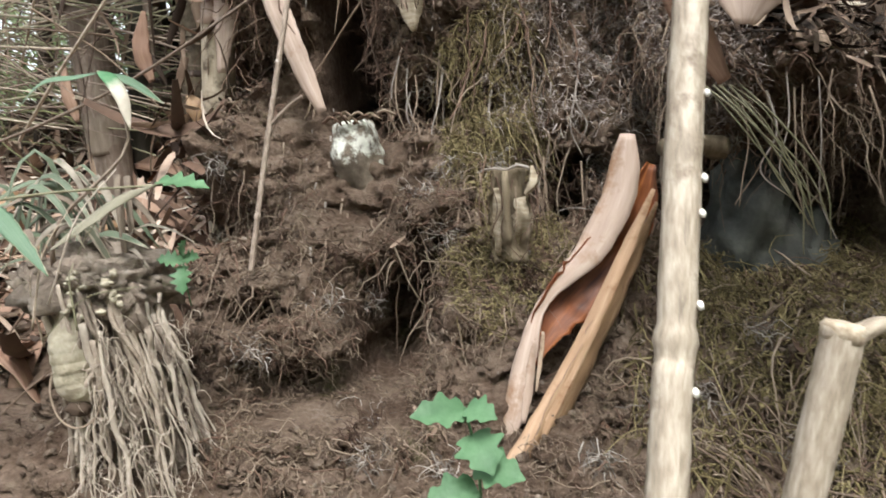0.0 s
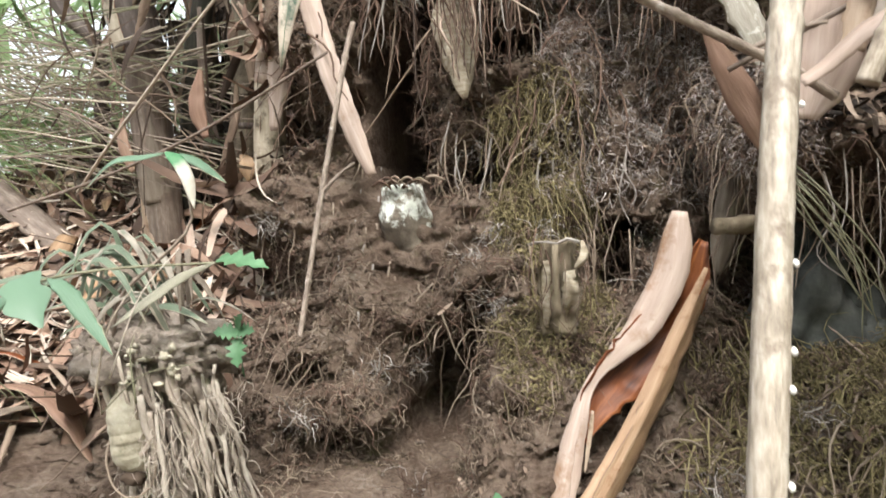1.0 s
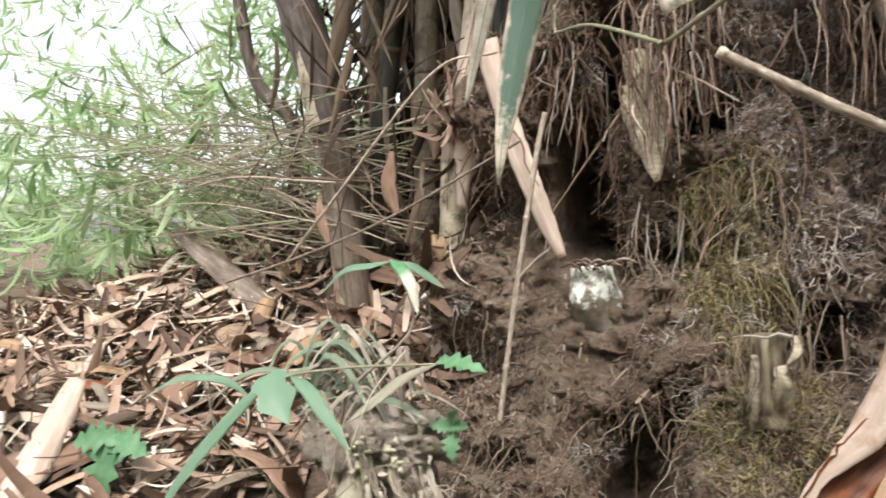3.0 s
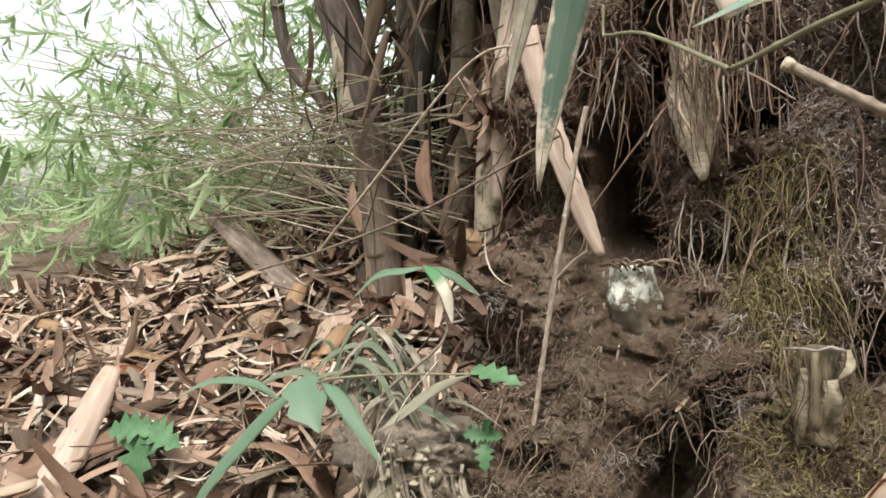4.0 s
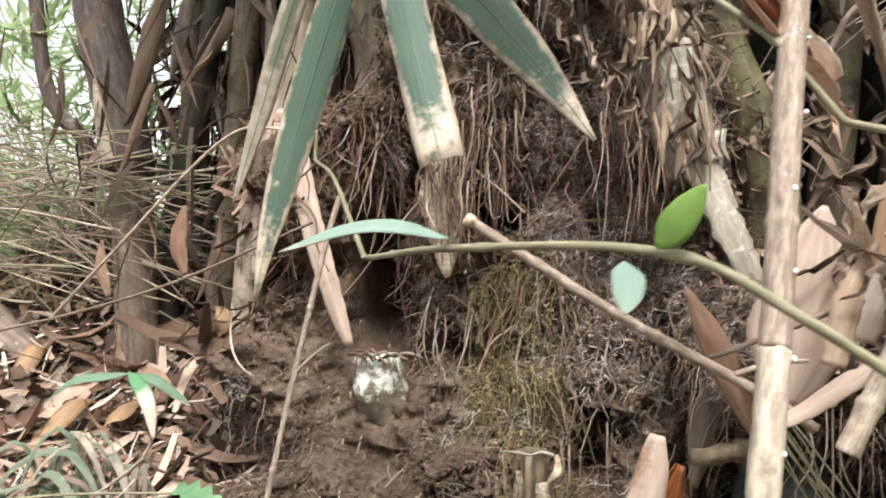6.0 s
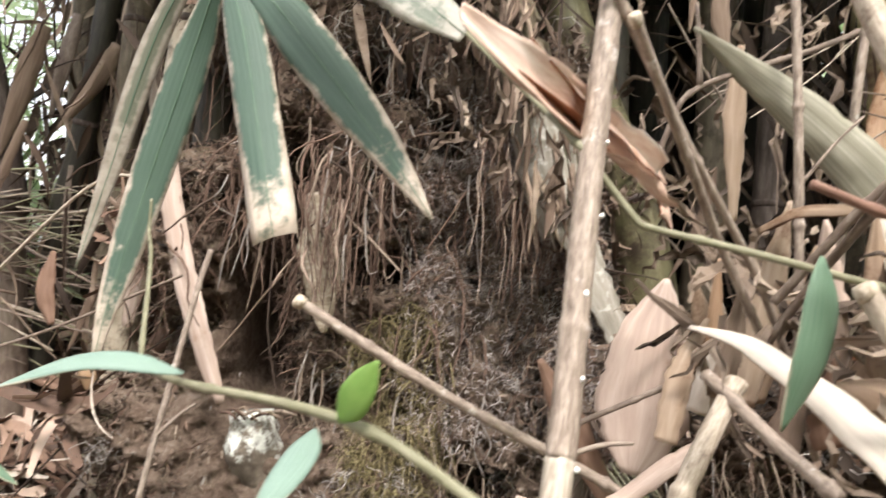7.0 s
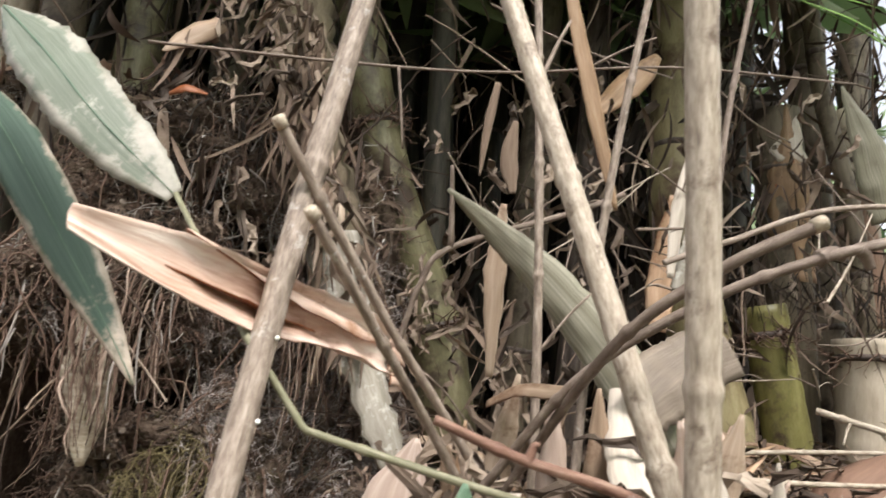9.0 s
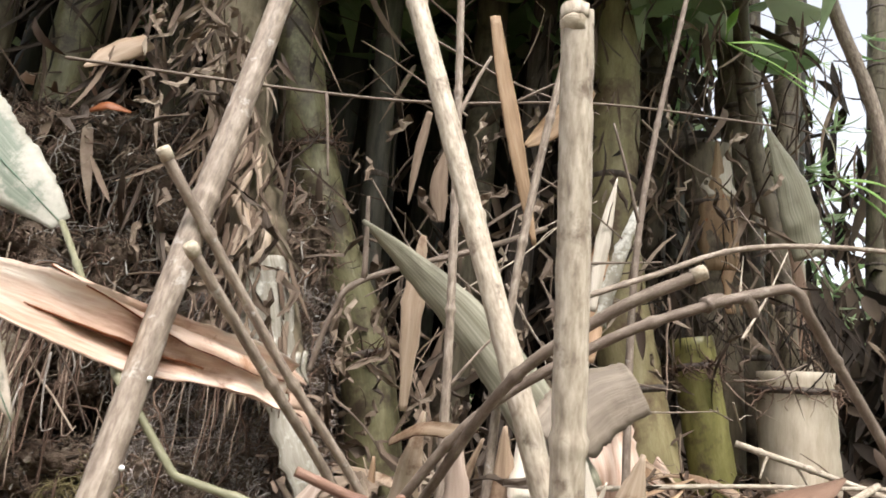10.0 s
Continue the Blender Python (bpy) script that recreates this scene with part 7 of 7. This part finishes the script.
# solid near-black lump stands in for the shaded opening
mound("dark_pit", (-0.43, 0.798, 0.484), (0.016, 0.012, 0.012), M_SHADELEAF, eg, 0.3, 2.0, 2.0, 3)
tagged(eg, "cream coloured ribbed root knob, its hollow end a shade-black lump", "root")
for i in range(150):
    x = rng.uniform(-0.33, 0.34)
    z = rng.choice([rng.uniform(0.75, 1.0), rng.uniform(1.15, 1.6), rng.uniform(0.6, 0.8)])
    if -0.18 < x < 0.0 and z < 0.85:
        continue
    j = int(np.argmin(np.abs(NX - x)))
    col = np.where((Z[j] > z - 0.01) & (Z[j] < z + 0.03) & (Y[j] < 1.6) & (Y[j] > 0.85))[0]
    if not len(col):
        continue
    y = Y[j, col].min() - 0.004
    ln = rng.uniform(0.08, 0.22)
    ob = holder("hanging_root", (x, y, z))
    tube("strand", [(x, y + 0.01, z), (x + rng.uniform(-0.01, 0.01), y - 0.012, z - ln * 0.35), (x + rng.uniform(-0.02, 0.02), y - 0.014, z - ln * 0.7), (x + rng.uniform(-0.03, 0.03), y - 0.01, z - ln)], rng.uniform(0.0016, 0.003), 0.001, rng.choice([M_ROOT, M_ROOTGREY]), ob, n=16, k=6, wob=0.2)
    tagged(ob, "single pale root hanging down the earth bank", "root", "roots hanging from the bank")
for i in range(20):
    if i < 9:
        x0, z0 = 0.375 + 0.006 * i + rng.uniform(-0.006, 0.006), 0.885
        pts = [(x0, 1.03, z0), (x0 + 0.04, 0.995, 0.83 + rng.uniform(-0.01, 0.01)), (x0 + 0.085 + rng.uniform(-0.01, 0.02), 0.985, 0.755), (x0 + 0.12 + rng.uniform(-0.015, 0.03), 0.99, rng.uniform(0.65, 0.72))]
    else:
        x0, z0 = rng.uniform(0.38, 0.66), rng.uniform(0.86, 0.92)
        ln = rng.uniform(0.08, 0.26)
        pts = [(x0, 1.05, z0), (x0 + rng.uniform(-0.01, 0.01), 1.02, z0 - ln * 0.4), (x0 + rng.uniform(-0.02, 0.02), 1.01, z0 - ln * 0.75), (x0 + rng.uniform(-0.02, 0.03), 1.0, z0 - ln)]
    ob = holder("hanging_root", pts[0])
    tube("strand", pts, rng.uniform(0.0009, 0.0021), 0.0008, M_STEM if i < 9 else rng.choice([M_ROOT, M_ROOTGREY]), ob, n=18, k=6, wob=0.2)
    tagged(ob, "yellowish root hanging over the dark hollow", "root", "roots over the hollow")


# ---- foliage beyond the clump ----
def foliage(name, boxes, twigs, leaves, size, label, seed):
    g = np.random.default_rng(seed)
    base, along, across, width = [], [], [], []
    stems = []
    for x0, x1, y0, y1, z0, z1, cnt in boxes:
        for _ in range(cnt):
            p = np.array([g.uniform(x0, x1), g.uniform(y0, y1), g.uniform(z0, z1)])
            d = g.normal(0, 1, 3) * np.array([1, 0.6, 0.35])
            d /= np.linalg.norm(d)
            ln = g.uniform(0.25, 0.6)
            s = np.linspace(0, 1, 8)[:, None]
            c = p + d * ln * s + np.array([0, 0, -0.12]) * s ** 2
            stems.append(c)
            for k in range(leaves):
                q = c[g.integers(1, 8)]
                a = d + g.normal(0, 0.55, 3) + np.array([0, 0, -0.35])
                a = a / np.linalg.norm(a) * g.uniform(*size)
                w = np.cross(a, g.normal(0, 1, 3) * 0.4 + np.array([0, 0, 1]))
                base.append(q); along.append(a); across.append(w / np.linalg.norm(w)); width.append(np.linalg.norm(a) * g.uniform(0.11, 0.17))
    ob = many_blades(name, np.array(base), np.array(along), np.array(across), np.array(width), np.full(len(base), -0.5), M_FOLIAGE, n=5)
    tagged(ob, label, "foliage", kind="stuff")
    st = np.array(stems)
    tagged(many_tubes(name + "_twigs", st, np.full(st.shape[:2], 0.0013), 3, M_GRASSTEM), "thin green twigs of the bamboo foliage", "twigs", kind="stuff")


foliage("bamboo_foliage", [(-4.5, -1.5, 2.4, 4.5, 0.6, 3.2, 160), (-4.5, -1.5, 2.5, 3.6, 0.6, 1.6, 90), (-9, -1.0, 4.5, 9, 0.2, 5.0, 460), (-2.6, -1.5, 1.9, 2.4, 0.95, 1.7, 60), (-3.4, -1.55, 2.1, 3.0, 0.6, 1.3, 40)], 0, 13, (0.09, 0.2), "sunlit bamboo foliage behind the litter slope", 5)
foliage("bamboo_foliage", [(1.7, 3.4, 2.4, 4.5, 1.2, 3.2, 130), (1.0, 5.5, 4.5, 8, 1.0, 4.5, 200)], 0, 11, (0.08, 0.17), "green bamboo foliage behind the clump", 6)
g7 = np.random.default_rng(7)
for i in range(170):
    a_ = np.array([g7.uniform(-3.4, -1.6), g7.uniform(1.9, 2.8), g7.uniform(1.0, 1.85)])
    b_ = np.array([g7.uniform(-1.5, -0.7), g7.uniform(1.7, 2.2), g7.uniform(0.75, 1.25)])
    mid = (a_ + b_) / 2 + np.array([0, 0, g7.uniform(-0.05, 0.15)])
    rr = g7.uniform(0.0008, 0.0032)
    ob = tube("thin_branch", [b_, mid, a_], rr, rr * 0.6, (M_GRASSTEM, M_POLEDARK, M_STEM)[i % 3], None, n=12, k=5, wob=0.1)
    tagged(ob, "thin bamboo branch slanting beside the clump", "branch", "thin branches")
# shredded sheath fibres and dead leaves among the culms
m = 750
p = np.stack([g7.uniform(-1.2, 1.7, m), g7.uniform(1.3, 2.3, m), g7.uniform(1.05, 2.6, m)], 1)
d = g7.normal(0, 0.35, (m, 3)) + np.array([0, 0, -1.0])
d = d / np.linalg.norm(d, axis=1)[:, None] * g7.uniform(0.05, 0.24, m)[:, None]
w = np.cross(d, g7.normal(0, 1, (m, 3)))
w /= np.linalg.norm(w, axis=1)[:, None]
tagged(many_blades("shredded_sheaths", p, d, w, g7.uniform(0.003, 0.024, m), g7.uniform(-0.8, 0.8, m), M_SHRED), "shreds of dead sheath hanging among the culms", "dead leaves", kind="stuff")
m = 480
p = np.stack([g7.uniform(-1.2, 1.7, m), g7.uniform(1.15, 2.2, m), g7.uniform(1.0, 2.6, m)], 1)
cc = walkers(p, np.tile(np.array([[0, -1.0, 0]]), (m, 1)), 8, g7.uniform(0.08, 0.35, m), 0.05, 0.0, 0.07)
tagged(many_tubes("dead_twigs", cc, g7.uniform(0.001, 0.0032, m)[:, None] * np.linspace(1, 0.5, 9)[None], 4, M_SHRED), "tangle of thin dead twigs among the culms", "twigs", kind="stuff")
# thatch added to close the middle of the clump, mostly near-black in place of shade
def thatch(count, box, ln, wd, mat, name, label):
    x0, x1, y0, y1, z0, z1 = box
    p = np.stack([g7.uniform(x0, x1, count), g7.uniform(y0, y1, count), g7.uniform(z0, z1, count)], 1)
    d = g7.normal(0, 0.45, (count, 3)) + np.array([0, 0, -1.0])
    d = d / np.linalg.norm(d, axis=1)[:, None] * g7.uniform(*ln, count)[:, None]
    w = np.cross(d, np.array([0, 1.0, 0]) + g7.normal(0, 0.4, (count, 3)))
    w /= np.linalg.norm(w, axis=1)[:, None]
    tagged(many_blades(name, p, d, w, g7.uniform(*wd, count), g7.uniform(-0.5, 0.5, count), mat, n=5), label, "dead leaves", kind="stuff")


# filler leaves that carry the clump's inner shade as near-black colour
thatch(2600, (-0.75, 1.3, 2.5, 3.3, 1.0, 4.2), (0.15, 0.5), (0.03, 0.11), M_SHADELEAF, "dead_thatch", "near-black thatch added for the shade inside the clump")
thatch(1000, (-1.05, -0.4, 2.3, 3.1, 1.1, 3.0), (0.15, 0.45), (0.03, 0.1), M_SHADELEAF, "dead_thatch", "near-black thatch added as shade behind the leaning culm")
thatch(600, (0.9, 1.5, 2.5, 3.3, 1.5, 2.6), (0.15, 0.45), (0.03, 0.1), M_SHADELEAF, "dead_thatch", "near-black thatch added as shade behind the stout culms")
thatch(1300, (1.2, 2.8, 2.2, 3.0, 1.0, 1.9), (0.12, 0.4), (0.02, 0.08), M_SHADELEAF, "dead_thatch", "near-black leaves added as shade low between the culms")


thatch(1500, (1.3, 3.3, 2.6, 3.5, 1.0, 2.05), (0.12, 0.45), (0.02, 0.09), M_SHADELEAF, "dead_thatch", "near-black leaves added as shade behind the pale culm stubs")
thatch(260, (0.9, 1.6, 1.38, 1.62, 1.45, 2.3), (0.04, 0.14), (0.003, 0.013), M_SHRED, "shaggy_shreds", "brown shreds of sheath hanging about the upper culms")
# near-black shreds put the shade about culms and root mass into colour
thatch(420, (0.85, 1.3, 1.55, 1.85, 1.42, 2.3), (0.06, 0.2), (0.006, 0.03), M_SHADELEAF, "shaggy_shreds", "near-black shreds about the upper culms, shade in their colour")
thatch(420, (-0.5, 0.3, 1.3, 1.6, 1.5, 2.1), (0.05, 0.18), (0.002, 0.012), M_SHADELEAF, "shaggy_shreds", "near-black shreds over the root mass, shade in their colour")


thatch(430, (1.6, 3.7, 2.9, 3.9, 1.9, 3.3), (0.12, 0.4), (0.02, 0.07), M_SHADELEAF, "dead_thatch", "near-black leaves added as shade high between the far culms")
thatch(90, (1.12, 1.32, 1.38, 1.46, 1.42, 1.54), (0.04, 0.1), (0.0015, 0.006), M_SHADELEAF, "shaggy_shreds", "dark frayed shreds at the culm's ring")
thatch(130, (1.38, 1.56, 1.36, 1.46, 1.38, 1.56), (0.04, 0.12), (0.0015, 0.007), M_SHADELEAF, "shaggy_shreds", "dark frayed shreds at the stub's rim")


thatch(650, (-1.5, -0.5, 2.5, 3.2, 0.9, 2.7), (0.12, 0.35), (0.015, 0.06), M_SHRED, "dead_thatch", "dark dead leaves hanging behind the leaning culm")
thatch(70, (0.0, 0.3, 1.1, 1.24, 1.5, 1.95), (0.04, 0.16), (0.003, 0.011), M_SHRED, "hanging_shreds", "weathered shreds hanging over the root mass")
thatch(420, (-1.3, -0.42, 1.75, 2.3, 0.75, 2.1), (0.06, 0.24), (0.004, 0.02), M_SHRED, "hanging_shreds", "brown shreds of sheath hanging between the culms")
for k in range(18):
    x, y, zt = rng.uniform(-0.9, -0.44), rng.uniform(1.55, 1.85), rng.uniform(0.95, 1.8)
    ln, wd = rng.uniform(0.14, 0.36), rng.uniform(0.018, 0.05)
    lean = rng.uniform(-0.1, 0.1)
    sm = rng.choice([M_BROWNLEAF, M_OLDSHEATH, M_OLDSHEATH, M_WEATHER, M_CULMTAN])
    sheath([(x, y, zt), (x + lean * 0.4, y - 0.015, zt - ln * 0.5), (x + lean, y - 0.005, zt - ln)], [wd * 0.7, wd, wd, wd * 0.7, 0.004], rng.uniform(50, 120), (rng.uniform(-0.5, 0.5), -1, 0.1), (sm, M_OLDSHEATH), "%s sheath hanging between the culms" % {"dry sheath": "dry tan", "red brown sheath": "red brown", "decayed sheath": "decayed dark brown", "weathered sheath": "weathered grey brown", "brown sheath side": "stained brown"}.get(sm.name, "faded tan"), ragged=0.2, n=16, k=7, twist=rng.uniform(-0.8, 0.8))

# leaf canopy added overhead to block light, open towards the sky behind the camera, and the thicket around
def leaf_mass(name, count, box, ln, wd, label, keep=None):
    x0, x1, y0, y1, z0, z1 = box
    p = np.stack([g7.uniform(x0, x1, count), g7.uniform(y0, y1, count), g7.uniform(z0, z1, count)], 1)
    if keep is not None:
        p = p[keep(p)]
    m = len(p)
    d = g7.normal(0, 1, (m, 3)) * np.array([1, 1, 0.5])
    d = d / np.linalg.norm(d, axis=1)[:, None] * g7.uniform(*ln, m)[:, None]
    w = np.cross(d, np.array([0, 0, 1.0]) + g7.normal(0, 0.5, (m, 3)))
    w /= np.linalg.norm(w, axis=1)[:, None]
    tagged(many_blades(name, p, d, w, g7.uniform(*wd, m), np.full(m, -0.4), M_FOLIAGE, n=4), label, "foliage", kind="stuff")


leaf_mass("canopy_leaves", 15000, (-1.7, 5.0, -4.5, 6.0, 3.3, 5.4), (0.18, 0.36), (0.03, 0.065), "leaf canopy added overhead to dim and shape the light",
          lambda p: ~((p[:, 0] > -0.6) & (p[:, 0] < 3.6) & (p[:, 1] > -3.8) & (p[:, 1] < 0.7)) & ~((p[:, 0] < -0.3) & (p[:, 1] > -2.2)) & ~((p[:, 0] > 2.0) & (p[:, 1] > 2.0)))
leaf_mass("canopy_leaves", 6000, (-1.2, 1.9, 1.0, 4.0, 3.0, 4.2), (0.18, 0.36), (0.03, 0.065), "dense leaves added above the clump to shade it")
# leaf mass added above the view so the clump's inside stays dark
leaf_mass("overhanging_thatch", 4400, (-0.9, 1.5, 0.95, 3.4, 2.35, 3.1), (0.2, 0.45), (0.05, 0.12), "leaves added over the clump to keep its inside dark")
leaf_mass("low_thicket", 130, (-7.0, -1.7, 2.7, 4.4, 0.6, 1.5), (0.12, 0.26), (0.02, 0.04), "low leafy thicket beyond the litter slope")
leaf_mass("thicket", 420, (-2.3, -1.2, 2.7, 3.5, 1.7, 2.8), (0.1, 0.24), (0.015, 0.035), "leafy bamboo twigs beside the leaning culm")
# two unseen leaf walls, added to cut light from behind and beside
leaf_mass("thicket", 5200, (-6, 6, -6.5, -4.2, 0.0, 3.6), (0.3, 0.6), (0.08, 0.16), "unseen leaf wall added behind the camera to cut light")
leaf_mass("thicket", 1600, (3.6, 5.0, -3.8, 2.5, 0.0, 2.6), (0.3, 0.6), (0.08, 0.16), "unseen leaf wall added beside the clump to cut light")
leaf_mass("thicket", 900, (1.9, 5.0, 4.6, 6.5, 0.8, 3.8), (0.2, 0.45), (0.05, 0.1), "leafy thicket behind the far culms")
leaf_mass("thicket", 1500, (-0.9, 1.9, 4.6, 6.2, 0.6, 3.6), (0.2, 0.45), (0.05, 0.1), "leafy thicket behind the clump")

# dry branches over the litter and sheath scraps at the culm feet
g8 = np.random.default_rng(8)
for i in range(70):
    a_ = np.array([g8.uniform(-2.1, -1.2), g8.uniform(1.62, 2.0), g8.uniform(0.85, 1.3)])
    b_ = np.array([g8.uniform(-1.0, -0.5), g8.uniform(1.5, 1.75), g8.uniform(0.85, 1.35)])
    mid = (a_ + b_) / 2 + np.array([0, 0, g8.uniform(-0.06, 0.1)])
    rr = g8.uniform(0.001, 0.0034)
    ob = tube("thin_branch", [b_, mid, a_], rr, rr * 0.6, (M_POLEDARK, M_POLE, M_STEM)[i % 3], None, n=12, k=5, wob=0.1)
    tagged(ob, "thin dry branch tangled over the litter slope", "branch", "dry branches over the litter")
sheath([(-0.515, 1.315, 0.925), (-0.502, 1.305, 0.9), (-0.498, 1.31, 0.872)], [0.012, 0.036, 0.034, 0.01], 70, F_, (M_TANSIDE, M_ORANGE), "small orange tan sheath scrap stuck to the bank")
sheath([(-0.675, 1.46, 1.12), (-0.682, 1.45, 1.04), (-0.66, 1.45, 0.97)], [0.01, 0.036, 0.04, 0.014], 70, F_, (M_BROWNLEAF, M_ORANGE), "rusty brown sheath standing between the culms", n=24)
sheath([(-0.93, 1.56, 1.03), (-0.925, 1.55, 0.97), (-0.9, 1.55, 0.9)], [0.008, 0.03, 0.034, 0.012], 80, F_, (M_BROWNLEAF, M_ORANGE), "rusty brown sheath at the foot of a culm", n=24)
